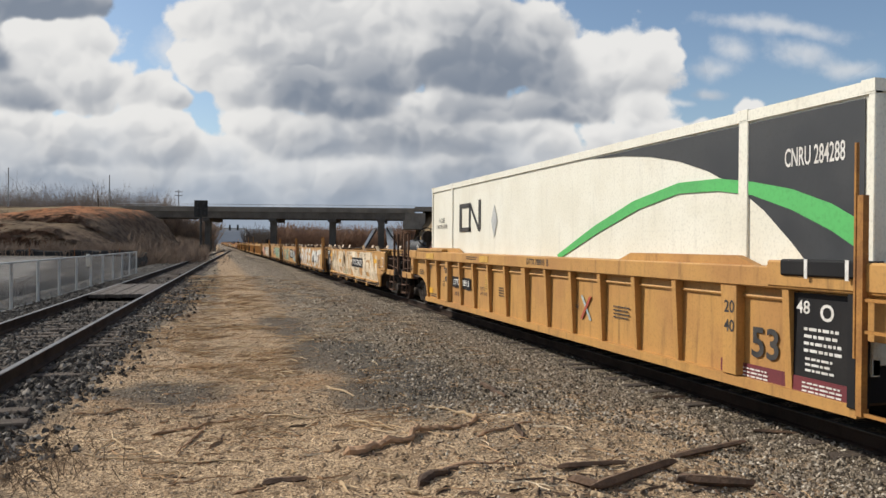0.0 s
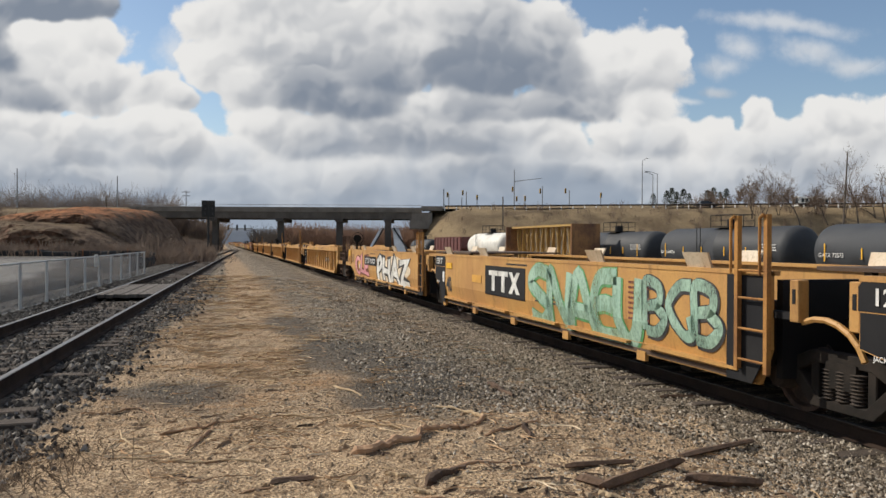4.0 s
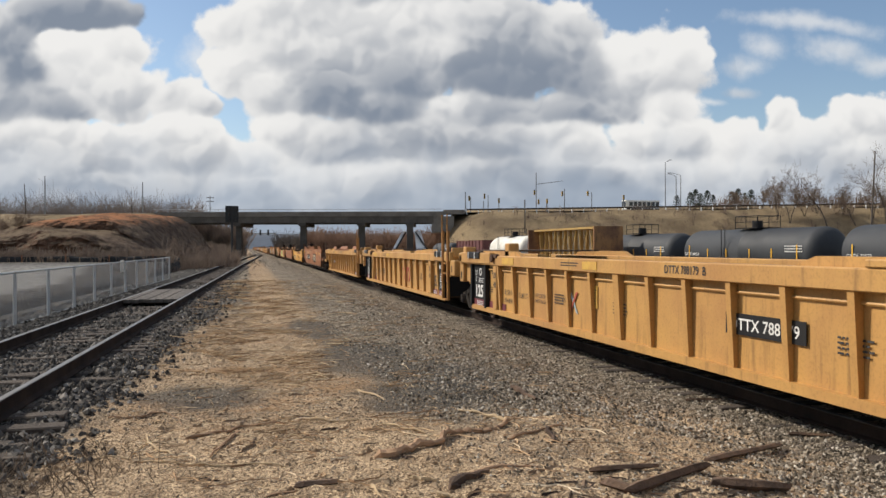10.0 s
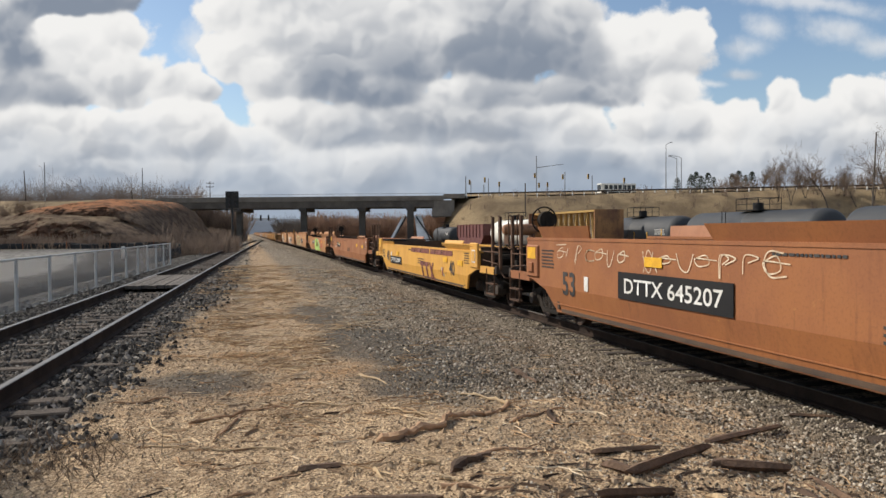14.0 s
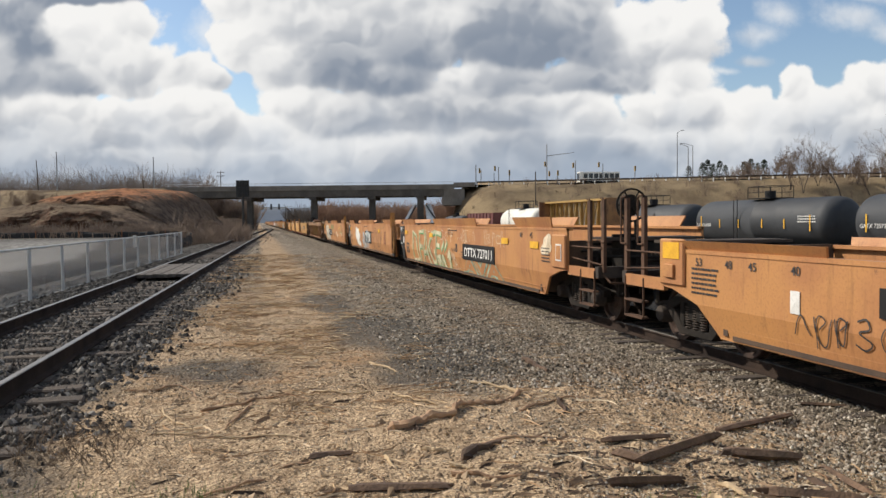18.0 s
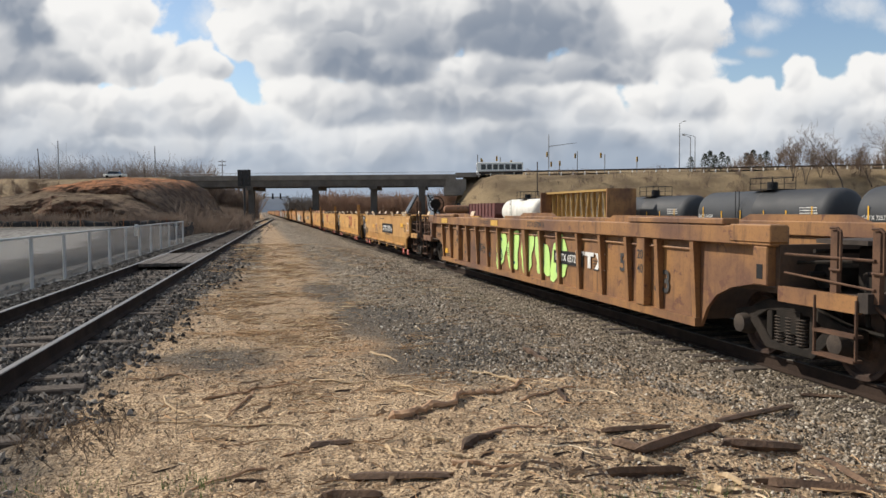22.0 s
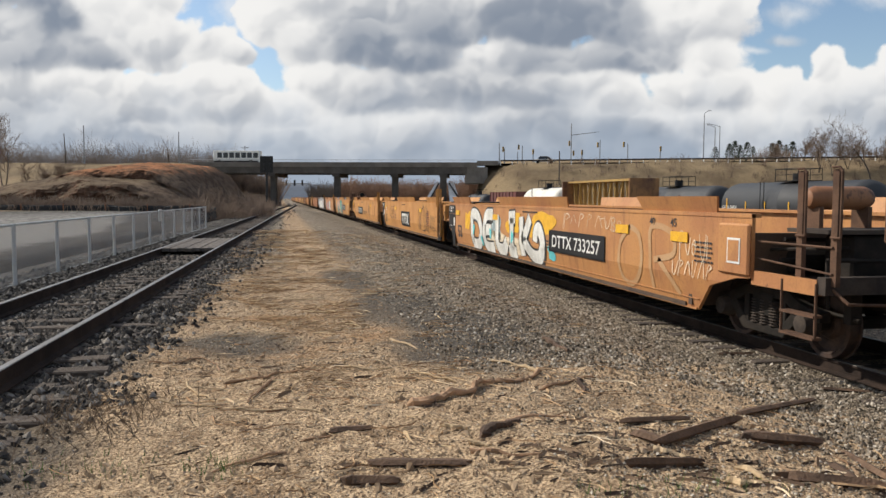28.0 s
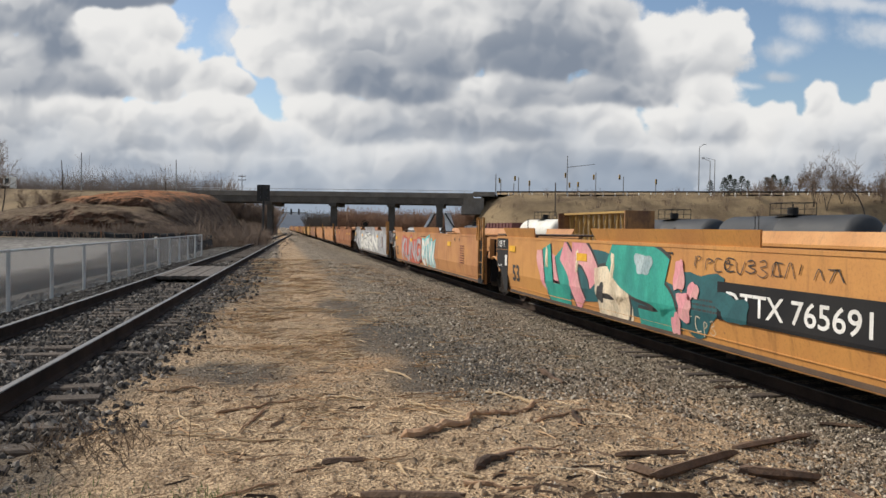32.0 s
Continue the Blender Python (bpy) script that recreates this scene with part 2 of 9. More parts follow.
SUNNY = paint("sun_faded_yellow_paint", (0.57, 0.305, 0.08), (0.47, 0.24, 0.065), streak=0.35, spot_at=0.74)
FADED = material("faded_yellow_patch", (0.60, 0.36, 0.06), (0.52, 0.29, 0.06), 0.6, 0, 3, 30, 0.02)
OCHRE = paint("weathered_ochre_paint", (0.31, 0.15, 0.05), (0.13, 0.06, 0.033), (0.12, 0.05, 0.028), 0.58, 0.7)
DARK = material("black_paint", (0.012, 0.012, 0.014), (0.022, 0.021, 0.021), 0.6, 0, 0.7, 26, 0.06, (0.05, 0.035, 0.028), 0.68, 3.2, 0.3, spec=0.2)
MAROON = paint("maroon_paint", (0.17, 0.028, 0.035), (0.13, 0.022, 0.03))
GREASE = material("greasy_steel", (0.016, 0.014, 0.012), (0.035, 0.028, 0.023), 0.8, 0, 3, 40, 0.3, spec=0.15)
WORN = material("worn_steel", (0.075, 0.058, 0.046), (0.042, 0.034, 0.03), 0.75, 0, 3, 40, 0.25, spec=0.2)
WHEEL = material("wheel_steel", (0.09, 0.055, 0.04), (0.05, 0.035, 0.03), 0.55, 0.5, 5, 40, 0.2)
INNER = material("well_inside", (0.10, 0.06, 0.035), (0.06, 0.04, 0.03), 0.85, 0, 1.2, 20, 0.2)
LETTER = material("white_lettering", (0.74, 0.73, 0.70), (0.6, 0.58, 0.54), 0.6, 0, 3, 40, 0.02)
INK = material("black_lettering", (0.02, 0.02, 0.022), (0.05, 0.045, 0.04), 0.6, 0, 3, 40, 0.02)
REFLECT = material("yellow_reflector", (0.78, 0.43, 0.02), (0.66, 0.34, 0.02), 0.45, 0, 4, 40, 0.02)
REDINK = material("red_lettering", (0.40, 0.065, 0.035), (0.30, 0.07, 0.035), 0.6, 0, 3, 40, 0.02)
WHITE = material("white_paint", (0.80, 0.79, 0.74), (0.70, 0.68, 0.62), 0.45, 0, 0.8, 30, 0.03, None, 0.6, 4, 0.12)


# ---- mesh helpers ----
def box(bm, x0, x1, y0, y1, z0, z1):
    v = [bm.verts.new((x, y, z)) for z in (z0, z1) for x, y in ((x0, y0), (x1, y0), (x1, y1), (x0, y1))]
    for f in ((3, 2, 1, 0), (4, 5, 6, 7), (0, 1, 5, 4), (1, 2, 6, 5), (2, 3, 7, 6), (3, 0, 4, 7)):
        bm.faces.new([v[i] for i in f])
    return bm


def prism(bm, outline, x0, x1):
    """A side sheet: an outline in y, z swept from x0 to x1."""
    a = [bm.verts.new((x0, y, z)) for y, z in outline]
    b = [bm.verts.new((x1, y, z)) for y, z in outline]
    bm.faces.new(a), bm.faces.new(b[::-1])
    for i in range(len(a)):
        j = (i + 1) % len(a)
        bm.faces.new((a[j], a[i], b[i], b[j]))
    return bm


def rod(bm, p, q, r, n=8, r2=None):
    p, q = Vector(p), Vector(q)
    axis = (q - p).normalized()
    s = axis.cross(Vector((0, 0, 1)) if abs(axis.z) < 0.9 else Vector((1, 0, 0))).normalized()
    t = axis.cross(s)
    r2 = r if r2 is None else r2
    rings = [[bm.verts.new(c + (s * math.cos(i * math.tau / n) + t * math.sin(i * math.tau / n)) * rr) for i in range(n)] for c, rr in ((p, r), (q, r2))]
    for i in range(n):
        j = (i + 1) % n
        bm.faces.new((rings[0][i], rings[0][j], rings[1][j], rings[1][i]))
    bm.faces.new(rings[0][::-1]), bm.faces.new(rings[1])
    return bm


def lathe(bm, profile, n=24, axis="x"):
    """profile: (along, radius) pairs turned about an axis."""
    rings = []
    for s, r in profile:
        ring = []
        for i in range(n):
            c, d = r * math.cos(i * math.tau / n), r * math.sin(i * math.tau / n)
            ring.append(bm.verts.new({"x": (s, c, d), "y": (d, s, c), "z": (c, d, s)}[axis]))
        rings.append(ring)
    for a, b in zip(rings, rings[1:]):
        for i in range(n):
            j = (i + 1) % n
            bm.faces.new((a[i], a[j], b[j], b[i]))
    bm.faces.new(rings[0][::-1]), bm.faces.new(rings[-1])
    return bm


def finish(bm, name, mat, smooth=False, bevel=0.0):
    bmesh.ops.recalc_face_normals(bm, faces=bm.faces)
    if bevel:
        bmesh.ops.bevel(bm, geom=list(bm.edges), offset=bevel, segments=1, affect="EDGES")
    me = bpy.data.meshes.new(name)
    bm.to_mesh(me)
    bm.free()
    me.materials.append(mat)
    if smooth:
        me.shade_smooth()
        me.set_sharp_from_angle(angle=radians(40))
    return me


def part(name, bm, mat, parent, label="", at=(0, 0, 0), smooth=False, bevel=0.0):
    me = bm if isinstance(bm, bpy.types.Mesh) else finish(bm, name, mat, smooth, bevel)
    ob = new(name, me)
    ob.parent, ob.location = parent, at
    return tagged(ob, label)


def thing(name, label, category, at=(0, 0, 0), turn=0.0, group="", kind=""):
    ob = new(name)
    ob.location, ob.rotation_euler = at, (0, 0, turn)
    return tagged(ob, label, category, group, kind)


STORE = {}


def stored(key, make):
    if key not in STORE:
        STORE[key] = make()
    return STORE[key]


def fresh():
    return bmesh.new()


# ---- lettering: flat letters on a side that faces -x, read from there ----
def letters(text, height, mat, width=None, bold=0.0, slant=0.0, wave=0.0, thick=0.004):
    def make():
        cu = bpy.data.curves.new("letters", "FONT")
        cu.body, cu.size, cu.align_x, cu.align_y, cu.offset, cu.resolution_u = text, 1.0, "CENTER", "CENTER", bold, 3
        ob = bpy.data.objects.new("letters", cu)
        scene.collection.objects.link(ob)
        me = bpy.data.meshes.new_from_object(ob.evaluated_get(bpy.context.evaluated_depsgraph_get()))
        bpy.data.objects.remove(ob)
        co = np.empty(len(me.vertices) * 3)
        me.vertices.foreach_get("co", co)
        co = co.reshape(-1, 3)
        lo, hi = co.min(0), co.max(0)
        size = np.maximum(hi - lo, 1e-4)
        k = height / size[1]
        kx = k if width is None else width / size[0]
        u, v = (co[:, 0] - (lo + hi)[0] / 2) * kx, (co[:, 1] - (lo + hi)[1] / 2) * k
        u = u + slant * v
        v = v * (1 + 0.12 * wave * np.sin(u * 5.0)) + wave * 0.08 * height * np.sin(u * 3.1 + 1)
        out = np.stack([np.zeros(len(u)), -u, v], 1)
        me.vertices.foreach_set("co", out.ravel())
        me.materials.clear()
        me.materials.append(mat)
        me.update()
        return me
    return stored(("letters", text, height, mat.name, width, bold, slant, wave), make)


def bars(rows, width, height, mat, seed=1):
    """Unreadable small print: short bars in rows."""
    def make():
        rnd = random.Random(seed)
        bm = fresh()
        step = height / rows
        for i in range(rows):
            y, z = width / 2, height / 2 - (i + 0.5) * step
            while y > -width / 2 + 0.05:
                w = min(rnd.uniform(0.03, 0.11) * max(1.0, width / 1.2), y + width / 2)
                box(bm, -0.002, 0.002, y - w, y, z - step * 0.21, z + step * 0.21)
                y -= w + max(0.02, step * 0.3)
        return finish(bm, "small_print", mat)
    return stored(("bars", rows, width, height, mat.name, seed), make)


def plate(width, height, mat, x=0.004):
    return stored(("plate", width, height, mat.name), lambda: finish(box(fresh(), -x, x, -width / 2, width / 2, -height / 2, height / 2), "plate", mat))


def blot(width, height, mat, seed, n=26):
    """A sprayed patch with a wobbly outline."""
    def make():
        rnd = random.Random(seed)
        bm = fresh()
        ph = [rnd.uniform(0, 6.3) for _ in range(4)]
        pts = []
        for i in range(n):
            a = i * math.tau / n
            r = 1 + 0.18 * math.sin(2 * a + ph[0]) + 0.13 * math.sin(3 * a + ph[1]) + 0.09 * math.sin(5 * a + ph[2])
            sq = 1 / max(abs(math.cos(a)), abs(math.sin(a))) ** 0.55
            pts.append((math.cos(a) * r * sq * width / 2, math.sin(a) * r * sq * height / 2))
        ys, zs = max(abs(p[0]) for p in pts), max(abs(p[1]) for p in pts)
        prism(bm, [(y * width / 2 / ys, z * height / 2 / zs) for y, z in pts], -0.002, 0.002)
        return finish(bm, "spray_patch", mat)
    return stored(("blot", width, height, mat.name, seed), make)


# ---- trucks (bogies) ----
def truck(parent, y):
    """A freight truck under a unit at y: bolster, side frames, springs, wheels, axles, bearing caps."""
    def bolster():
        bm = fresh()
        box(bm, -1.12, 1.12, -0.22, 0.22, 0.42, 0.70)
        rod(bm, (0, 0, 0.70), (0, 0, 0.86), 0.24, 14)
        return finish(bm, "truck_bolster", GREASE)

    def frame_side():
        bm = fresh()
        prism(bm, [(-1.12, 0.47), (-1.12, 0.60), (-0.78, 0.66), (-0.45, 0.80), (0.45, 0.80), (0.78, 0.66), (1.12, 0.60), (1.12, 0.47), (0.72, 0.50), (0.40, 0.66), (-0.40, 0.66), (-0.72, 0.50)], -0.08, 0.08)
        prism(bm, [(-0.80, 0.50), (-0.64, 0.56), (-0.34, 0.28), (0.34, 0.28), (0.64, 0.56), (0.80, 0.50), (0.44, 0.17), (-0.44, 0.17)], -0.09, 0.09)
        box(bm, -0.07, 0.07, -0.46, -0.34, 0.26, 0.68)
        box(bm, -0.07, 0.07, 0.34, 0.46, 0.26, 0.68)
        return finish(bm, "side_frame", GREASE, bevel=0.012)

    def spring():
        prof = []
        for i in range(9):
            z = 0.285 + i * 0.038
            prof += [(z, 0.065), (z + 0.015, 0.095), (z + 0.028, 0.065)]
        return finish(lathe(fresh(), prof, 10, "z"), "coil_spring", WORN)

    def wheel():
        return finish(lathe(fresh(), [(-0.07, 0.10), (-0.07, 0.16), (-0.02, 0.20), (-0.02, 0.34), (-0.07, 0.37), (-0.07, 0.425), (0.05, 0.43), (0.055, 0.455), (0.085, 0.45), (0.085, 0.36), (0.03, 0.33), (0.03, 0.20), (0.08, 0.15), (0.08, 0.10)], 28), "wheel", WHEEL, True)

    def axle():
        return finish(rod(fresh(), (-1.05, 0, 0), (1.05, 0, 0), 0.085, 12), "axle", GREASE)

    def cap():
        return finish(lathe(fresh(), [(-0.11, 0.06), (-0.10, 0.12), (0.02, 0.15), (0.10, 0.15)], 14), "bearing_cap", WORN, True)

    base = part("truck", stored("bolster", bolster), GREASE, parent, at=(0, y, 0))
    for side in (-1, 1):
        part("side_frame", stored("frame_side", frame_side), GREASE, base, at=(side * 1.02, 0, 0))
        for c in (-0.2, 0.0, 0.2):
            part("coil_spring", stored("spring", spring), WORN, base, at=(side * 1.05, c, 0))
        for end in (-0.89, 0.89):
            w = part("wheel", stored("wheel", wheel), WHEEL, base, at=(side * 0.755, end, 0.425))
            w.rotation_euler = (0, 0, 0 if side < 0 else math.pi)
            c = part("bearing_cap", stored("cap", cap), WORN, base, at=(side * 1.10, end, 0.43))
            c.rotation_euler = (0, 0, 0 if side < 0 else math.pi)
    for end in (-0.89, 0.89):
        part("axle", stored("axle", axle), GREASE, base, at=(0, end, 0.425))
    return base


def ladder(parent, y, x, z0, z1, mat, width=0.42, step=0.34):
    """Two uprights and rungs at a car's corner."""
    def make():
        bm = fresh()
        for s in (-width / 2, width / 2):
            box(bm, -0.02, 0.02, s - 0.024, s + 0.024, z0, z1)
        z = z0 + 0.12
        while z < min(z1, 1.9):
            rod(bm, (0, -width / 2, z), (0, width / 2, z), 0.014, 6)
            z += step
        return finish(bm, "ladder", mat)
    return part("ladder", stored(("ladder", z0, z1, mat.name, width), make), mat, parent, at=(x, y, 0))


def truck(parent, y):
    """A freight truck under a unit at y: bolster, side frames, springs, wheels, axles, bearing caps."""
    def bolster():
        bm = fresh()
        box(bm, -1.12, 1.12, -0.22, 0.22, 0.42, 0.70)
        rod(bm, (0, 0, 0.70), (0, 0, 0.86), 0.24, 14)
        return finish(bm, "truck_bolster", GREASE)

    def frame_side():
        bm = fresh()
        top = [(-1.12, 0.47), (-1.12, 0.60), (-0.78, 0.66), (-0.45, 0.80), (0.45, 0.80), (0.78, 0.66), (1.12, 0.60), (1.12, 0.47)]
        low = [(0.80, 0.46), (0.46, 0.22), (0.34, 0.16), (-0.34, 0.16), (-0.46, 0.22), (-0.80, 0.46)]
        outer = top + low
        hole = [(-0.36, 0.64), (0.36, 0.64), (0.36, 0.30), (-0.36, 0.30)]
        prism(bm, [(-1.12, 0.47), (-1.12, 0.60), (-0.78, 0.66), (-0.45, 0.80), (0.45, 0.80), (0.78, 0.66), (1.12, 0.60), (1.12, 0.47), (0.72, 0.50), (0.40, 0.66), (-0.40, 0.66), (-0.72, 0.50)], -0.08, 0.08)
        prism(bm, [(-0.80, 0.50), (-0.64, 0.56), (-0.34, 0.28), (0.34, 0.28), (0.64, 0.56), (0.80, 0.50), (0.44, 0.17), (-0.44, 0.17)], -0.09, 0.09)
        box(bm, -0.07, 0.07, -0.46, -0.34, 0.26, 0.68)
        box(bm, -0.07, 0.07, 0.34, 0.46, 0.26, 0.68)
        return finish(bm, "side_frame", GREASE, bevel=0.012)

    def spring():
        prof = []
        for i in range(9):
            z = 0.285 + i * 0.038
            prof += [(z, 0.065), (z + 0.015, 0.095), (z + 0.028, 0.065)]
        return finish(lathe(fresh(), prof, 10, "z"), "coil_spring", WORN)

    def wheel():
        return finish(lathe(fresh(), [(-0.07, 0.10), (-0.07, 0.16), (-0.02, 0.20), (-0.02, 0.34), (-0.07, 0.37), (-0.07, 0.425), (0.05, 0.43), (0.055, 0.455), (0.085, 0.45), (0.085, 0.36), (0.03, 0.33), (0.03, 0.20), (0.08, 0.15), (0.08, 0.10)], 28), "wheel", WHEEL, True)

    def axle():
        return finish(rod(fresh(), (-1.05, 0, 0), (1.05, 0, 0), 0.085, 12), "axle", GREASE)

    def cap():
        return finish(lathe(fresh(), [(-0.11, 0.06), (-0.10, 0.12), (0.02, 0.15), (0.10, 0.15)], 14), "bearing_cap", WORN, True)

    base = part("truck", stored("bolster", bolster), GREASE, parent, at=(0, y, 0))
    for side in (-1, 1):
        part("side_frame", stored("frame_side", frame_side), GREASE, base, at=(side * 1.02, 0, 0))
        for c in (-0.2, 0.0, 0.2):
            part("coil_spring", stored("spring", spring), WORN, base, at=(side * 1.05, c, 0))
        for end in (-0.89, 0.89):
            w = part("wheel", stored("wheel", wheel), WHEEL, base, at=(side * 0.755, end, 0.425))
            w.rotation_euler = (0, 0, 0 if side < 0 else math.pi)
            c = part("bearing_cap", stored("cap", cap), WORN, base, at=(side * 1.10, end, 0.43))
            c.rotation_euler = (0, 0, 0 if side < 0 else math.pi)
    for end in (-0.89, 0.89):
        part("axle", stored("axle", axle), GREASE, base, at=(0, end, 0.425))
    return base


def ladder(parent, y, x, z0, z1, mat, width=0.42, step=0.34):
    """Two uprights and rungs at a car's corner."""
    def make():
        bm = fresh()
        for s in (-width / 2, width / 2):
            box(bm, -0.02, 0.02, s - 0.024, s + 0.024, z0, z1)
        z = z0 + 0.12
        while z < min(z1, 1.9):
            rod(bm, (0, -width / 2, z), (0, width / 2, z), 0.014, 6)
            z += step
        return finish(bm, "ladder", mat)
    return part("ladder", stored(("ladder", z0, z1, mat.name, width), make), mat, parent, at=(x, y, 0))


def hoop(parent, y, x, z0, z1, mat, width=0.3):
    """A bent grab iron."""
    def make():
        bm = fresh()
        rod(bm, (0, -width / 2, z0), (0, -width / 2, z1), 0.02, 6)
        rod(bm, (0, width / 2, z0), (0, width / 2, z1), 0.02, 6)
        rod(bm, (0, -width / 2, z1), (0, width / 2, z1), 0.02, 6)
        return finish(bm, "grab_iron", mat)
    return part("grab_iron", stored(("hoop", z0, z1, mat.name, width), make), mat, parent, at=(x, y, 0))


# ---- well cars ----
SIDE = -1.50          # the near side sheet, from the car's middle
TRACK_X = 7.43


def end_profile(kind, style, top, s):
    """Outline from the top corner down to the sill at one end; s is +1 for the trailing end. Distances are measured from the joint."""
    if kind == "c" and style == "ribbed":
        return [(2.0, top), (2.0, 1.02), (2.5, 1.0), (2.95, 0.92), (3.30, 0.78), (3.52, 0.58), (3.66, 0.33)]
    if kind == "c":
        return [(1.85, top), (1.85, 0.94), (2.2, 0.91), (2.85, 0.74), (3.3, 0.33)]
    if s > 0 and style == "ribbed":
        return [(0.05, top), (0.05, 1.03), (0.5, 1.0), (0.78, 0.87), (1.0, 0.62), (1.15, 0.33)]
    if s > 0:
        return [(0.66, top), (0.66, 0.95), (0.98, 0.88), (1.22, 0.66), (1.42, 0.33)]
    if style == "ribbed":
        return [(1.88, top), (1.88, 0.33)]
    return [(0.62, top), (0.62, 0.78), (0.92, 0.33)]


# where a joint lies off its nominal place
SHIFT = {4.75: -0.5, 26.13: -0.2, 43.35: 0.2, 74.25: -0.2, 147.9: -0.75, 189.8: -0.2, 209.6: -0.75, 230.4: -0.1, 253.4: -0.25, 315.1: -0.1, 375.9: -0.1, 399.0: -0.2, 415.83: 0.1, 430.9: -0.2, 477.7: -0.1, 498.36: 0.25, 517.9: -0.45, 538.1: -0.3}
LADDER = material("rust_streaked_yellow_iron", (0.44, 0.215, 0.06), (0.22, 0.105, 0.045), 0.75, 0, 2, 40, 0.2, spec=0.2)
IRON = material("rusty_iron", (0.13, 0.072, 0.045), (0.075, 0.045, 0.032), 0.8, 0, 3, 40, 0.25, spec=0.2)


def span(bm, x0, x1, p, q, z0, z1):
    return box(bm, x0, x1, min(p, q), max(p, q), z0, z1)


def grab_post(unit, key, mat, x, y, z0, z1, s):
    """A tall flat post with a bent grab iron standing beside it."""
    def make():
        bm = fresh()
        box(bm, -0.03, 0.03, -0.05, 0.05, 0, z1 - z0)
        h = z1 - z0
        rod(bm, (-0.05, -s * 0.03, h * 0.42), (-0.05, s * 0.13, h * 0.42), 0.016, 6)
        rod(bm, (-0.05, s * 0.13, h * 0.42), (-0.05, s * 0.13, h * 0.97), 0.016, 6)
        rod(bm, (-0.05, s * 0.13, h * 0.97), (-0.05, s * 0.08, h + 0.02), 0.016, 6)
        rod(bm, (-0.05, s * 0.08, h + 0.02), (-0.05, -s * 0.03, h + 0.02), 0.016, 6)
        return finish(bm, "grab_post", mat)
    part("grab_post", stored((key, mat.name, z0, z1, s), make), mat, unit, at=(x, y, z0))


def deck_and_coupler(unit, joint, s, mat, brake, simple=False):
    """The platform beyond the well at a coupler end: deck, draft gear, coupler, steps, posts, brake gear. s points to the joint."""
    def y(d):
        return joint - s * d
    part("end_platform", span(fresh(), -1.2, 1.2, y(3.2), y(0.62), 0.90, 0.97), INNER, unit)
    part("draft_sill", span(fresh(), -0.30, 0.30, y(2.6), y(0.55), 0.60, 0.90), GREASE, unit)
    bm = fresh()
    span(bm, -0.09, 0.09, y(0.6), y(0.12), 0.72, 0.90)
    span(bm, -0.16, 0.16, y(0.22), y(0.0), 0.66, 0.96)
    part("coupler", bm, WORN, unit, bevel=0.02)
    part("end_sill", span(fresh(), -1.46, 1.46, y(0.62), y(0.48), 0.88, 1.08), WORN, unit)
    if simple:
        return
    part("side_sill", span(fresh(), -1.47, -1.40, y(1.88), y(0.62), 0.86, 1.04), mat, unit)
    # hanging step frame of bent rod
    bm = fresh()
    for d in (0.62, 1.24):
        rod(bm, (-1.47, y(d), 0.36), (-1.47, y(d), 1.0), 0.018, 6)
    for z in (0.36, 0.62):
        span(bm, -1.50, -1.38, y(1.24), y(0.62), z - 0.016, z + 0.016)
    part("stirrup_step", bm, IRON, unit)
    for d in (0.46, 1.06):
        grab_post(unit, "grab_post", IRON, -1.36, y(d), 0.98, 1.72 if mat is OCHRE else 2.30, s)
    part("hand_rail", rod(rod(fresh(), (-1.40, y(0.46), 1.42), (-1.40, y(1.85), 1.42), 0.016, 6), (-1.40, y(0.46), 1.12), (-1.40, y(1.85), 1.20), 0.014, 6), IRON, unit)
    # brake gear on the deck
    part("brake_cylinder", rod(rod(fresh(), (-0.95, y(1.75), 1.17), (-0.15, y(1.75), 1.17), 0.17, 12), (-0.95, y(1.75), 1.17), (-1.15, y(1.75), 1.17), 0.04, 8), GREASE, unit)
    part("valve_box", span(fresh(), -0.75, 0.35, y(1.45), y(0.95), 0.97, 1.52), GREASE, unit, bevel=0.03)
    part("equipment_shelf", span(fresh(), -1.1, 0.9, y(1.7), y(0.9), 1.55, 1.60), WORN, unit)
    bm = fresh()
    for d, z in ((0.8, 1.25), (1.0, 1.38), (1.6, 1.46)):
        rod(bm, (-1.2, y(d), z), (1.1, y(d), z - 0.05), 0.028, 6)
    rod(bm, (-1.2, y(0.8), 1.25), (-1.25, y(0.7), 0.7), 0.024, 6)
    rod(bm, (-1.15, y(1.0), 1.38), (-1.15, y(2.0), 1.30), 0.024, 6)
    part("brake_pipe", bm, GREASE, unit)
    bm = fresh()
    for a, b in (((-0.35, 0.45, 0.80), (-0.42, 0.3, 0.45)), ((-0.42, 0.3, 0.45), (-0.38, 0.12, 0.33)), ((-0.38, 0.12, 0.33), (-0.32, 0.0, 0.40))):
        rod(bm, (a[0], y(a[1]), a[2]), (b[0], y(b[1]), b[2]), 0.032, 6)
    part("air_hose", bm, DARK, unit)
    bm = fresh()
    for a, b in (((-1.36, 0.5, 0.95), (-1.30, 0.3, 0.80)), ((-1.30, 0.3, 0.80), (-0.2, 0.2, 0.76))):
        rod(bm, (a[0], y(a[1]), a[2]), (b[0], y(b[1]), b[2]), 0.02, 6)
    part("uncoupling_lever", bm, IRON, unit)
    bm = fresh()
    for d in (0.75, 1.5):
        span(bm, -0.95, -0.80, y(d) - 0.06, y(d) + 0.06, 0.50, 0.90)
    rod(bm, (-0.9, y(0.6), 0.55), (-0.9, y(1.7), 0.62), 0.03, 6)
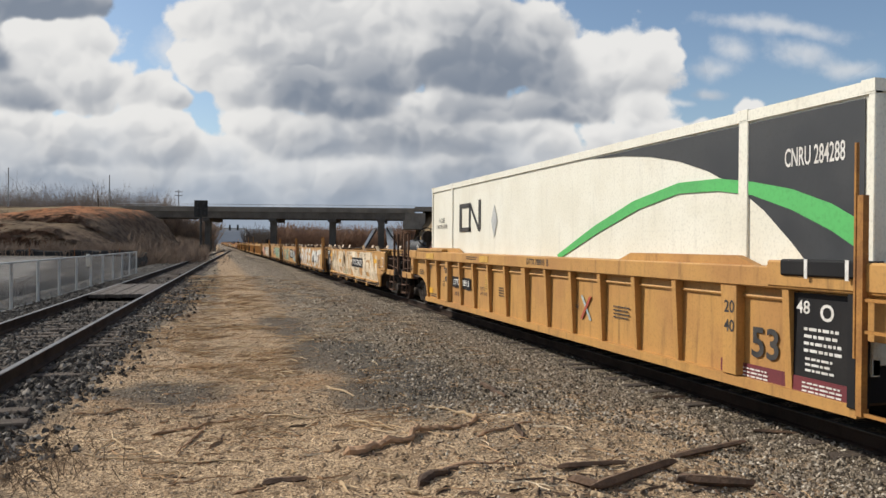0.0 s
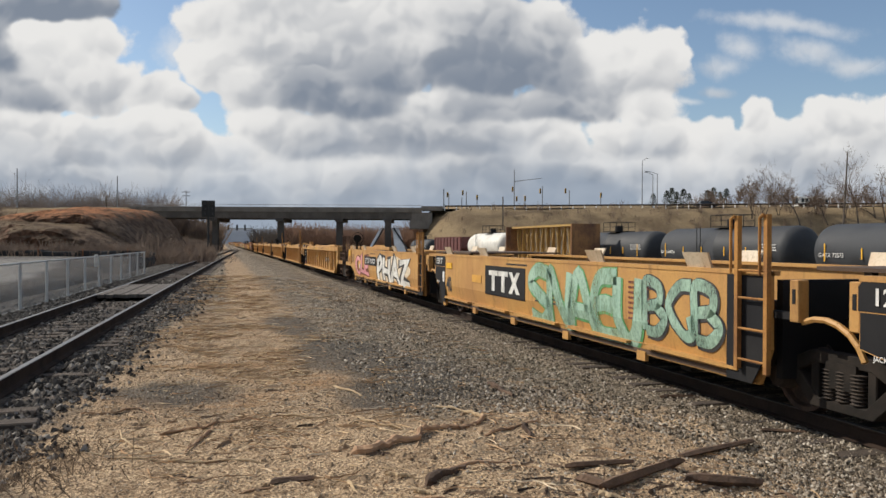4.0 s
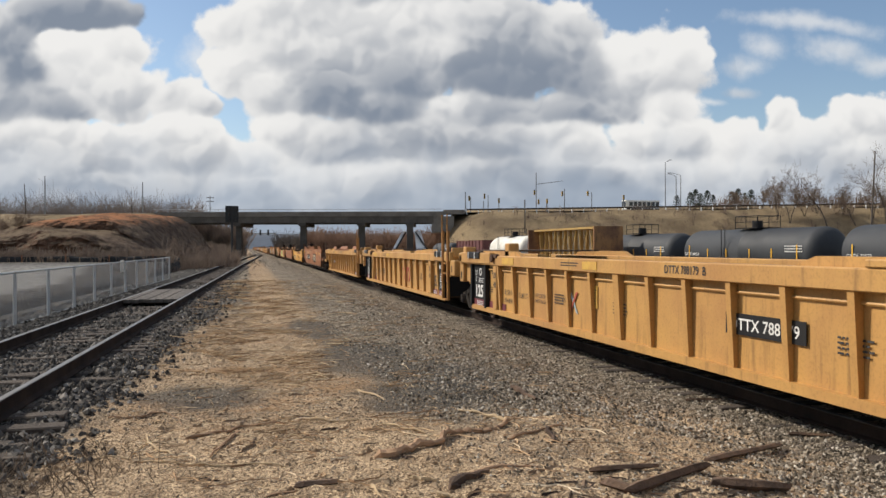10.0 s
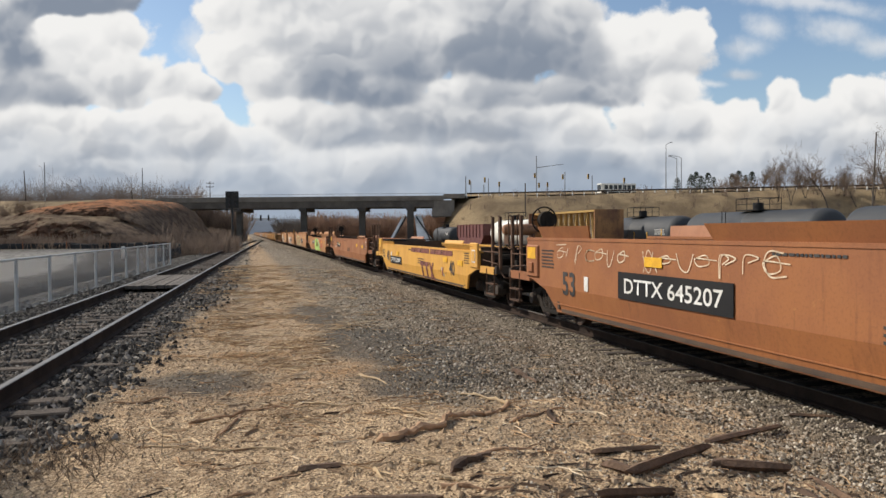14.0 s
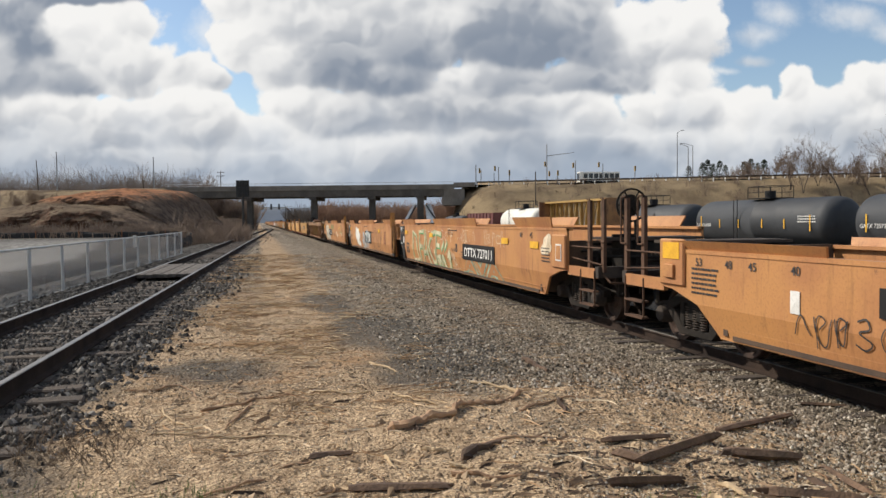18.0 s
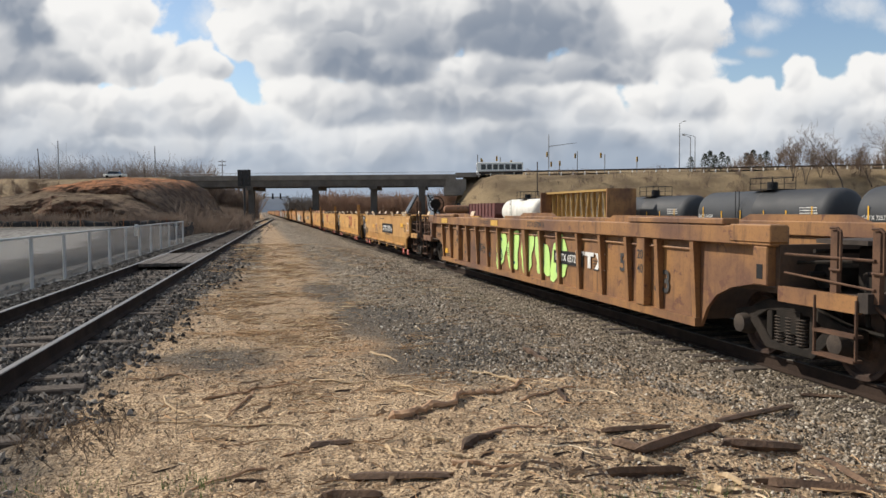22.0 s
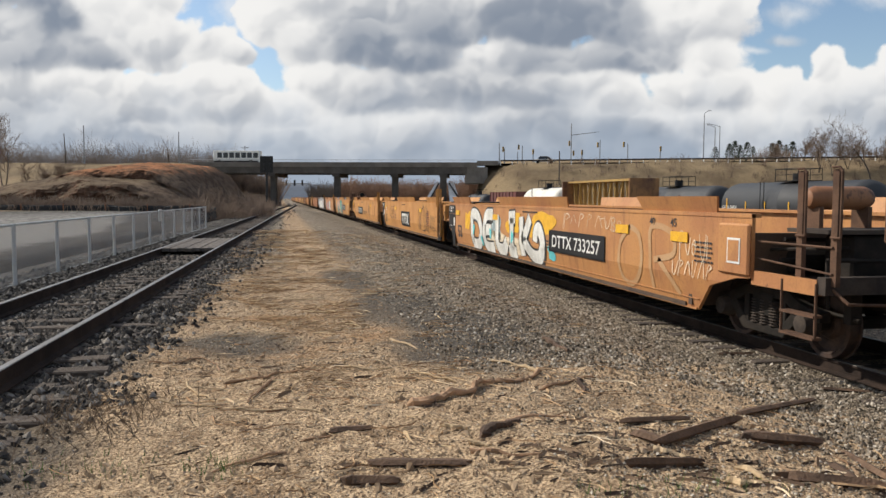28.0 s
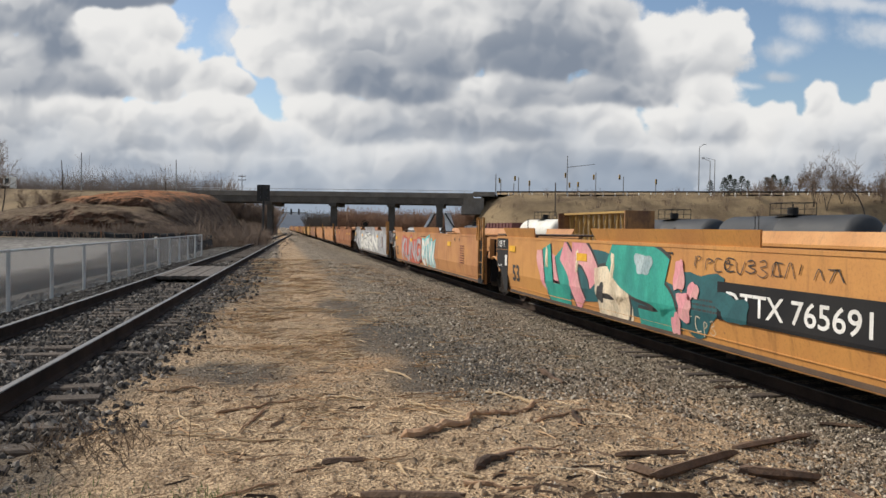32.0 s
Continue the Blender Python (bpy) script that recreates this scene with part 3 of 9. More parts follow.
    part("brake_rigging", bm, GREASE, unit)
    if brake is True:
        bm = fresh()
        span(bm, -0.72, -0.62, y(0.92) - 0.06, y(0.92) + 0.06, 0.97, 2.25)
        span(bm, -0.95, -0.42, y(1.0), y(0.95), 1.60, 1.66)
        rod(bm, (-0.67, y(0.96), 2.20), (-0.67, y(0.78), 2.20), 0.20, 16)
        rod(bm, (-0.50, y(0.92), 0.97), (-0.50, y(0.92), 1.9), 0.03, 6)
        part("brake_stand", bm, GREASE, unit)
        bm = fresh()
        n = 24
        for i in range(n):
            a, b = i * math.tau / n, (i + 1) * math.tau / n
            rod(bm, (0.30 * math.cos(a), 0, 0.30 * math.sin(a)), (0.30 * math.cos(b), 0, 0.30 * math.sin(b)), 0.02, 6)
        for i in range(6):
            a = i * math.tau / 6
            rod(bm, (0, 0, 0), (0.30 * math.cos(a), 0, 0.30 * math.sin(a)), 0.014, 6)
        part("brake_wheel", stored("brake_wheel", lambda: finish(bm, "brake_wheel", GREASE)), GREASE, unit, at=(-0.67, y(0.74), 2.20))
    if brake == "tank":
        bm = lathe(fresh(), [(-0.48, 0.02), (-0.45, 0.11), (-0.36, 0.15), (0.36, 0.15), (0.45, 0.11), (0.48, 0.02)], 16)
        part("air_reservoir", stored(("tank", mat.name), lambda: finish(bm, "air_reservoir", RUST, True)), RUST, unit, at=(-0.45, y(1.6), 1.98))
        bm = fresh()
        for x in (-0.8, -0.1):
            span(bm, x - 0.03, x + 0.03, y(1.75), y(1.45), 1.59, 1.87)
        part("tank_bracket", bm, IRON, unit)


def articulated_near(unit, a, style, mat, top, poles, panel):
    """Fittings at a unit's leading end over a shared truck."""
    if style == "ribbed":
        bm = fresh()
        box(bm, SIDE - 0.05, SIDE + 0.22, a + 1.0, a + 3.1, top - 0.22, top + 0.07)
        part("end_beam", bm, mat, unit, bevel=0.02)
        part("wear_block", box(fresh(), SIDE - 0.085, SIDE + 0.235, a + 1.75, a + 2.85, top - 0.09, top + 0.085), DARK, unit, bevel=0.02)
        for d in (1.9, 2.45):
            part("white_band", plate(0.045, 0.2, LETTER), LETTER, unit, at=(SIDE - 0.088, a + d, top - 0.01))
        part("corner_box", box(fresh(), SIDE - 0.02, SIDE + 0.40, a + 0.55, a + 1.22, 1.10, 1.56), mat, unit, bevel=0.025)
        part("slot", box(fresh(), SIDE - 0.024, SIDE + 0.05, a + 0.80, a + 0.90, 1.20, 1.40), DARK, unit, bevel=0.003)
        part("corner_leaf", box(fresh(), SIDE + 0.06, SIDE + 0.30, a + 1.22, a + 1.95, 1.06, 1.52), mat, unit)
        for d in (1.12, 1.74):
            bm = fresh()
            box(bm, -0.035, 0.035, -0.035, 0.035, 0.36, 2.45)
            rod(bm, (-0.02, 0.06, 0.9), (-0.02, 0.06, 2.95), 0.022, 6)
            part("guide_pole", stored("guide_pole", lambda: finish(bm, "guide_pole", LADDER)), LADDER, unit, at=(SIDE - 0.06, a + d, 0))
        for z in (0.38, 1.16, 1.46):
            part("step_rung", stored("step_rung", lambda: finish(box(fresh(), -0.015, 0.015, -0.31, 0.31, -0.016, 0.016), "step_rung", LADDER)), LADDER, unit, at=(SIDE - 0.06, a + 1.43, z))
        part("raised_stop", box(fresh(), SIDE + 0.06, SIDE + 0.36, a + 0.95, a + 1.25, top - 0.1, top + 0.2), mat, unit, bevel=0.02)
    else:
        bm = fresh()
        for d in (0.60, 1.12):
            box(bm, -0.03, 0.03, d - 0.03, d + 0.03, 0.50, 2.30)
            rod(bm, (-0.05, d + 0.07, 1.62), (-0.05, d + 0.07, 2.26), 0.018, 6)
            rod(bm, (-0.05, d + 0.07, 2.26), (-0.05, d, 2.30), 0.018, 6)
        for z in (0.62, 0.98, 1.34, 1.66):
            rod(bm, (-0.01, 0.60, z), (-0.01, 1.12, z), 0.016, 6)
        part("ladder", stored(("ladder", (poles or LADDER).name), lambda: finish(bm, "ladder", poles or LADDER)), poles or LADDER, unit, at=(SIDE - 0.06, a, 0))
        part("corner_post", box(fresh(), SIDE + 0.02, SIDE + 0.16, a + 0.20, a + 0.34, 1.12, top - 0.08), mat, unit, bevel=0.01)
        part("slot", box(fresh(), SIDE + 0.014, SIDE + 0.06, a + 0.245, a + 0.295, 1.32, 1.48), DARK, unit, bevel=0.002)
        part("post_bracket", box(fresh(), SIDE + 0.04, SIDE + 0.14, a + 0.30, a + 0.70, 1.14, 1.22), panel, unit)


def articulated_far(unit, b, style, mat, top, low, panel):
    """Fittings at a unit's trailing end: arch over the shared truck, dark panel."""
    if style == "ribbed":
        part("end_beam", box(fresh(), SIDE - 0.05, SIDE + 0.22, b - 2.95, b - 0.30, top - 0.22, top + 0.07), mat, unit, bevel=0.02)
        part("corner_box", box(fresh(), SIDE - 0.03, SIDE + 0.36, b - 0.75, b + 0.04, top - 0.225, top + 0.055), mat, unit, bevel=0.03)
        part("corner_leaf", box(fresh(), SIDE + 0.02, SIDE + 0.30, b - 0.28, b + 0.05, 0.98, top - 0.23), mat, unit, bevel=0.015)
        part("slot", box(fresh(), SIDE + 0.012, SIDE + 0.06, b - 0.16, b - 0.06, 1.06, 1.26), DARK, unit, bevel=0.003)
        part("wear_block", box(fresh(), SIDE - 0.085, SIDE + 0.235, b - 2.12, b - 1.02, top - 0.09, top + 0.085), DARK, unit, bevel=0.02)
        for d in (1.16, 1.74):
            part("white_band", plate(0.045, 0.2, LETTER), LETTER, unit, at=(SIDE - 0.088, b - d, top - 0.01))
        bm = rod(fresh(), (SIDE - 0.10, b - 3.2, top - 0.06), (SIDE + 0.12, b - 3.2, top - 0.06), 0.10, 12)
        box(bm, SIDE - 0.06, SIDE + 0.02, b - 3.5, b - 3.0, top - 0.05, top + 0.03)
        part("tie_down_winch", bm, IRON, unit, bevel=0.008)
        part("raised_stop", box(fresh(), SIDE + 0.08, SIDE + 0.38, b - 0.35, b - 0.05, top + 0.0, top + 0.22), mat, unit, bevel=0.02)
        part("raised_stop", box(fresh(), SIDE + 0.10, SIDE + 0.36, b - 4.0, b - 3.7, top - 0.05, top + 0.30), mat, unit, bevel=0.02)
        part("end_grating", box(fresh(), SIDE + 0.40, -SIDE - 0.40, b - 3.6, b - 0.3, top + 0.10, top + 0.14), INNER, unit)
        part("grating_leg", box(box(fresh(), SIDE + 0.45, SIDE + 0.53, b - 0.6, b - 0.5, 1.0, top + 0.10), SIDE + 0.45, SIDE + 0.53, b - 3.4, b - 3.3, 0.5, top + 0.10), INNER, unit)
        w = 1.14
        part("end_panel", plate(w, top - 0.24 - low - 0.10, panel), panel, unit, at=(SIDE + 0.075, b - 1.20 - w / 2, (top - 0.24 + low + 0.1) / 2))
        for dy in (1.16, 2.40):
            part("rib", stored(("panelrib", panel.name, top), lambda: finish(box(fresh(), -0.03, 0.15, -0.06, 0.06, low + 0.06, top - 0.22), "rib", panel, bevel=0.01)), panel, unit, at=(SIDE + 0.02, b - dy, 0))
    else:
        bm = fresh()
        prism(bm, [(b - 0.64, top - 0.10), (b - 0.70, top - 0.04), (b - 1.66, top - 0.04), (b - 1.70, top - 0.10), (b - 1.70, top - 0.34), (b - 0.64, top - 0.34)], SIDE - 0.005, SIDE + 0.01)
        part("end_panel", bm, panel, unit, bevel=0.004)
        bm = fresh()
        prism(bm, [(b - 0.67, top - 0.35), (b - 0.67, 0.96), (b - 0.99, 0.89), (b - 1.23, 0.67), (b - 1.43, low + 0.015), (b - 1.68, low + 0.015), (b - 1.70, top - 0.35)], SIDE - 0.004, SIDE + 0.01)
        part("end_panel", bm, panel, unit)
        part("corner_post", box(fresh(), SIDE + 0.02, SIDE + 0.16, b - 0.64, b - 0.50, 1.10, top - 0.06), mat, unit, bevel=0.01)
        part("slot", box(fresh(), SIDE + 0.014, SIDE + 0.06, b - 0.60, b - 0.55, 1.32, 1.48), DARK, unit, bevel=0.002)
        bm = fresh()
        prev = None
        for i in range(7):
            an = radians(20 + i * 16)
            cur = (SIDE + 0.10, b - 0.05 - 0.62 * math.cos(an), 0.62 + 0.56 * math.sin(an))
            if prev:
                rod(bm, prev, cur, 0.035, 6)
            prev = cur
        part("wheel_guard", bm, mat, unit)
        part("end_grating", box(fresh(), SIDE + 0.25, -SIDE - 0.25, b - 3.2, b + 0.2, top + 0.03, top + 0.07), INNER, unit)
        part("grating_leg", box(box(fresh(), SIDE + 0.30, SIDE + 0.38, b - 0.5, b - 0.4, 0.9, top + 0.03), SIDE + 0.30, SIDE + 0.38, b - 3.0, b - 2.9, 0.5, top + 0.03), INNER, unit)


UNITS = []
BENDS = {}      # height of the crease, foot and top of each smooth side


def well_unit(label, style, mat, joint0, joint1, near, far, top=1.76, trim=None, group="", brake=(False, False), low=0.33, ledge=False, panel=DARK, poles=None, far_away=False):
    """One well unit between two joints; near leads. Returns the thing and its middle. Local y = world y - middle."""
    mid, half = (joint0 + joint1) / 2, (joint1 - joint0) / 2
    unit = thing("well_car", label, "rail car", group=group)
    a, b = -half + SHIFT.get(joint0, 0.0), half + SHIFT.get(joint1, 0.0)
    P0 = [(a + d, z) for d, z in end_profile(near, style, top, -1)]
    P1 = [(b - d, z) for d, z in end_profile(far, style, top, 1)]
    outline = [(y, z if z != 0.33 else low) for y, z in P0] + [(y, z if z != 0.33 else low) for y, z in P1[::-1]]
    inset = 0.12 if style == "ribbed" else 0.0
    for s in (1, -1):
        bm = fresh()
        lo, hi = sorted((s * (SIDE + inset), s * (SIDE + inset + 0.05)))
        prism(bm, outline, lo, hi)
        if style == "smooth":
            bend = min(0.82, top * 0.5)
            BENDS[unit.name] = (bend, low, top)
            bmesh.ops.bisect_plane(bm, geom=bm.verts[:] + bm.edges[:] + bm.faces[:], plane_co=(0, 0, bend), plane_no=(0, 0, 1))
            for v in bm.verts:
                if v.co.z < bend:
                    v.co.x += s * (bend - v.co.z) * 0.20
        part("side_wall", bm, mat, unit)
    yl, yr = P0[-1][0], P1[-1][0]
    y0, y1 = P0[0][0], P1[0][0]
    # floor of the well and end walls
    bm = fresh()
    box(bm, SIDE + inset + 0.06, -SIDE - inset - 0.06, yl + 0.3, yr - 0.3, low + 0.02, low + 0.08)
    part("well_floor", bm, INNER, unit)
    for y in (yl + 0.15, yr - 0.15):
        bm = fresh()
        box(bm, SIDE + inset + 0.055, -SIDE - inset - 0.055, y - 0.05, y + 0.05, low + 0.06, 1.30)
        part("well_end_wall", bm, INNER, unit)
    for i in range(4):
        y = yl + (yr - yl) * (i + 0.5) / 4
        part("cross_bearer", stored(("bearer", low), lambda: finish(box(fresh(), SIDE + 0.2, -SIDE - 0.2, -0.12, 0.12, low - 0.10, low + 0.015), "cross_bearer", GREASE)), GREASE, unit, at=(0, y, 0))
    # top rails
    if style == "ribbed":
        for s in (1, -1):
            bm = fresh()
            lo, hi = sorted((s * SIDE * 1.02, s * (SIDE + 0.24)))
            box(bm, lo, hi, y0 - 0.05 - (0.8 if near == "a" else 0), y1 + 0.02, top - 0.24, top)
            part("top_chord", bm, mat, unit, bevel=0.015)
        bm = fresh()
        box(bm, SIDE + 0.02, SIDE + 0.16, yl, yr, low - 0.03, low + 0.09)
        part("bottom_sill", bm, mat, unit)
        first = a + 2.85 if near == "a" else yl + 0.08
        last = b - 2.4 if far == "a" else yr - 0.08
        count = round((last - first) / 1.05)
        for i in range(count + 1):
            y = first + (last - first) * i / count
            wide = i in (count // 2,)
            def rib(w=0.20 if wide else 0.10):
                bm = fresh()
                z0, z1 = low + 0.09, top - 0.24
                v = [bm.verts.new(p) for p in ((0.0, -w / 2, z1), (0.0, w / 2, z1), (0.06, w / 2, z0), (0.06, -w / 2, z0), (0.12, -w / 2, z1), (0.12, w / 2, z1), (0.12, w / 2, z0), (0.12, -w / 2, z0))]
                for f in ((0, 1, 2, 3), (7, 6, 5, 4), (0, 4, 5, 1), (1, 5, 6, 2), (2, 6, 7, 3), (3, 7, 4, 0)):
                    bm.faces.new([v[j] for j in f])
                return finish(bm, "rib", mat)
            part("rib", stored(("rib", wide, mat.name, low, top), rib), mat, unit, at=(SIDE - 0.005, y, 0))
        bm = fresh()
        rod(bm, (SIDE + 0.10, yl + 0.1, top - 0.36), (SIDE + 0.10, yr - 0.1, top - 0.36), 0.022, 6)
        part("grab_rail", bm, mat, unit)
        # raised guides over both ends
        for c, ln in ((y0 + 3.2, 3.2), (y1 - 3.2, 3.2)):
            bm = fresh()
            prism(bm, [(c - ln / 2, top), (c + ln / 2, top), (c + ln / 2 - 0.35, top + 0.11), (c - ln / 2 + 0.35, top + 0.11)], SIDE + 0.10, SIDE + 0.20)
            part("guide_rail", bm, mat, unit)
            bm = fresh()
            prism(bm, [(c - ln / 2, top), (c + ln / 2, top), (c + ln / 2 - 0.35, top + 0.11), (c - ln / 2 + 0.35, top + 0.11)], -SIDE - 0.20, -SIDE - 0.10)
            part("guide_rail", bm, mat, unit)
    else:
        for s in (1, -1):
            bm = fresh()
            lo, hi = sorted((s * (SIDE - 0.012), s * (SIDE + 0.13)))
            box(bm, lo, hi, y0, y1, top - 0.05, top + 0.005)
            part("top_rim", bm, mat, unit)
        bm = fresh()
        box(bm, SIDE + 0.075, SIDE + 0.11, yl, yr, low, low + 0.03)
        box(bm, SIDE + 0.050, SIDE + 0.08, yl - 0.1, yr + 0.1, low + 0.16, low + 0.175)
        part("bottom_flange", bm, mat, unit)
        # flared guides standing on the rim
        wide = top > 1.74
        spots = ((y0 + 2.0, 2.5), (y1 - 2.0, 2.5), ((y0 + y1) / 2, 5.4)) if wide else ((y0 + 1.4, 0.56), (y0 + 4.3, 0.56), (y1 - 1.4, 0.56), (y1 - 4.3, 0.56)) if ledge else ((y0 + 2.0, 3.2), (y1 - 2.0, 3.2))
        for c, ln in spots:
            for s in (1, -1):
                h, k = (0.23, 0.12) if wide else (0.20, 0.02) if ledge else (0.13, 0.08)
                bm = fresh()
                foot = [bm.verts.new((s * (SIDE + 0.02 + d), y, top)) for y in (c - ln / 2 + k, c + ln / 2 - k) for d in (0, 0.03)]
                tip = [bm.verts.new((s * (SIDE - 0.06 + d), y, top + h)) for y in (c - ln / 2, c + ln / 2) for d in (0, 0.03)]
                for f in ((foot[0], foot[2], tip[2], tip[0]), (foot[1], tip[1], tip[3], foot[3]), (tip[0], tip[2], tip[3], tip[1]), (foot[0], tip[0], tip[1], foot[1]), (foot[2], foot[3], tip[3], tip[2]), (foot[0], foot[1], foot[3], foot[2])):
                    bm.faces.new(f)
                part("guide_flap", bm, CHALK if ledge and not wide else mat, unit)
        if ledge:
            for k in range(5):
                c = yl + (yr - yl) * (k + 0.5) / 5
                bm = fresh()
                w = (yr - yl) / 5 - 0.5
                prism(bm, [(c - w / 2, low + 0.13), (c + w / 2, low + 0.13), (c + w / 2 - 0.12, low + 0.19), (c - w / 2, low + 0.165)], SIDE - 0.03, SIDE + 0.07)
                part("side_ledge", bm, mat, unit)
                bm = fresh()
                box(bm, SIDE + 0.04, SIDE + 0.10, c + w / 2 + 0.06, c + w / 2 + 0.30, low - 0.09, low + 0.05)
                part("jacking_pad", bm, mat, unit)
    # ends
    for kind, joint, s in ((near, a, -1), (far, b, 1)):
        if kind == "c":
            deck_and_coupler(unit, joint, s, mat, brake[0 if s < 0 else 1], far_away)
            truck(unit, joint - s * 2.15)
            part("end_bulkhead", span(fresh(), SIDE + 0.1, -SIDE - 0.1, joint - s * 2.02, joint - s * 1.94, 0.97, 1.52), INNER, unit)
            if style == "ribbed":
                part("corner_post", span(fresh(), SIDE - 0.02, SIDE + 0.18, joint - s * 2.02, joint - s * 2.30, 1.02, top - 0.24), mat, unit, bevel=0.015)
                part("slot", span(fresh(), SIDE - 0.024, SIDE + 0.02, joint - s * 2.10, joint - s * 2.22, 1.10, 1.28), DARK, unit, bevel=0.003)
                for d0, d1, m in ((1.92, 2.75, REFLECT), (2.9, 5.6, mat)):
                    part("end_beam", span(fresh(), SIDE - 0.05, SIDE + 0.2, joint - s * d0, joint - s * d1, top - 0.2 if d0 < 2 else top + 0.004, top + 0.02 if d0 < 2 else top + 0.09), mat, unit, bevel=0.015)
        elif s > 0:
            truck(unit, joint)
            part("articulation", box(fresh(), -0.55, 0.55, b - 1.5, b + 0.35, 0.86, 1.10), GREASE, unit)
            part("end_bulkhead", box(fresh(), SIDE + 0.2, -SIDE - 0.2, b - 1.3, b - 1.2, 0.9, 1.5), GREASE, unit)
            articulated_far(unit, b, style, mat, top, low, panel)
        else:
            part("articulation", box(fresh(), -0.45, 0.45, a - 0.25, a + 2.3, 0.86, 1.10), GREASE, unit)
            part("end_bulkhead", box(fresh(), SIDE + 0.2, -SIDE - 0.2, y0 + 0.04, y0 + 0.14, low + 0.1, top - 0.1), panel, unit)
            if style == "ribbed":
                w = 0.92
                part("end_panel", plate(w, top - 0.26 - low - 0.14, panel), panel, unit, at=(SIDE + 0.075, y0 + 0.06 + w / 2, (top - 0.24 + low + 0.1) / 2))
                part("rib", stored(("panelrib", panel.name, top), lambda: finish(box(fresh(), -0.03, 0.15, -0.06, 0.06, low + 0.06, top - 0.22), "rib", panel, bevel=0.01)), panel, unit, at=(SIDE + 0.02, y0 + 0.04, 0))
            else:
                bm = fresh()
                prism(bm, [(a + 0.63, top - 0.06), (a + 0.63, 0.78), (a + 0.93, low + 0.015), (a + 1.40, low + 0.015), (a + 1.40, top - 0.06)], SIDE - 0.008, SIDE + 0.01)
                part("end_panel", bm, panel, unit)
            articulated_near(unit, a, style, mat, top, poles, panel)
    UNITS.append((unit, mid))
    return unit, a, b




# ---- the ground ----
LEFT_TURN = radians(1.83)      # the left track closes on the train's track
LEFT_LAT = -3.24


def left_mid(y):
    """x of the left track's middle at y; it runs beside the other track from about 200 m on."""
    x = LEFT_LAT + y * math.tan(LEFT_TURN)
    return min(x, 3.05 + 0.25 * math.tanh((x - 3.05) / 2)) if x > 2.8 else x


def left_level(y):
    return 0.55 - 0.5 * min(1, max(0, (y - 60) / 200))


def smooth(t):
    t = min(1, max(0, t))
    return t * t * (3 - 2 * t)


def ground_height(x, y):
    """Height of the ground sheet."""
    p = Vector((x, y, 0))
    a, b = p.dot(RGT), p.dot(FWD)
    lt = left_level(y)
    lat = x - left_mid(y)
    base = 0.30
    # down to the train's ballast
    z = base + (-0.20 - base) * smooth((x - 2.6) / 3.2)
    # yard beyond
    z += (-0.80) * smooth((x - 10) / 12) - 0.24 * smooth((x - 31.2) / 1.4)
    # bed of the left track
    bed = lt - 0.20
    z = z + (bed - z) * smooth((2.6 - abs(lat)) / 0.9)
    if lat < -2.4:
        z = bed - 0.35 * smooth((-lat - 2.6) / 2.2)
    # low wet ground behind the fence
    if lat < -3.4 and b < 60:
        z -= 0.62 * smooth(1 - abs(lat + 5.2) / 1.3)
    # berm before the earth bank
    if a < -11 and lat < -4:
        z = max(z, z + (0.95 - z) * smooth((b - 44) / 9) * smooth((-11 - a) / 6))
    # earth bank on the left
    bank = (2.9 * smooth((b - 57) / 9) + 0.9 * smooth((b - 68) / 16)) * smooth((-0.30 * b - 1.5 - a) / 10)
    dip = smooth((-33 - a) / 12) * 0.55
    if bank > 0:
        cut = 0.45 * noise.noise((x * 0.09, y * 0.09, 0)) + 0.30 * noise.noise((x * 0.3, y * 0.3, 3))
        z = max(z, z + bank * (1 - dip) * (1 + 0.18 * cut) + cut * smooth(bank / 3))
    # the road's embankment, left and right of the bridge
    edge = -7.0 + 0.35 * max(0, 160 - b)
    side = max(smooth((a - edge) / 14.0), smooth((-54 - a) / 6.5))
    if b > 160 and a > -1.2:
        side = 1.0
    top = 9.0 + 0.012 * max(0, a)
    road = top * smooth((b - 140) / 19) * side
    if b > 176:
        # the land climbs on beyond the road on the right
        climb = (top + 0.047 * (min(b, 420) - 172)) / top * smooth((a + 2) / 12)
        road *= max(1 - smooth((b - 176) / 25), climb)
    z = max(z, road + z * (1 - min(1, road / 4)))
    # low land beyond
    if b > 190:
        z += smooth((b - 210) / 200) * 1.6 * smooth((abs(x - 5) - 16) / 20)
    # foreground relief
    if b < 40 and -3 < x < 6:
        z += 0.05 * noise.noise((x * 0.9, y * 0.9, 1)) + 0.03 * noise.noise((x * 3.1, y * 3.1, 2))
        if b < 9:
            z += 0.028 * noise.noise((x * 6.5, y * 6.5, 8)) * smooth((9 - b) / 2)
    return z


def spaced(lo, hi, fine, coarse, near0, near1):
    out, v = [], lo
    while v < hi:
        out.append(v)
        gap = max(near0 - v, v - near1, 0)
        v += min(coarse, fine + gap * 0.06)
    return out + [hi]


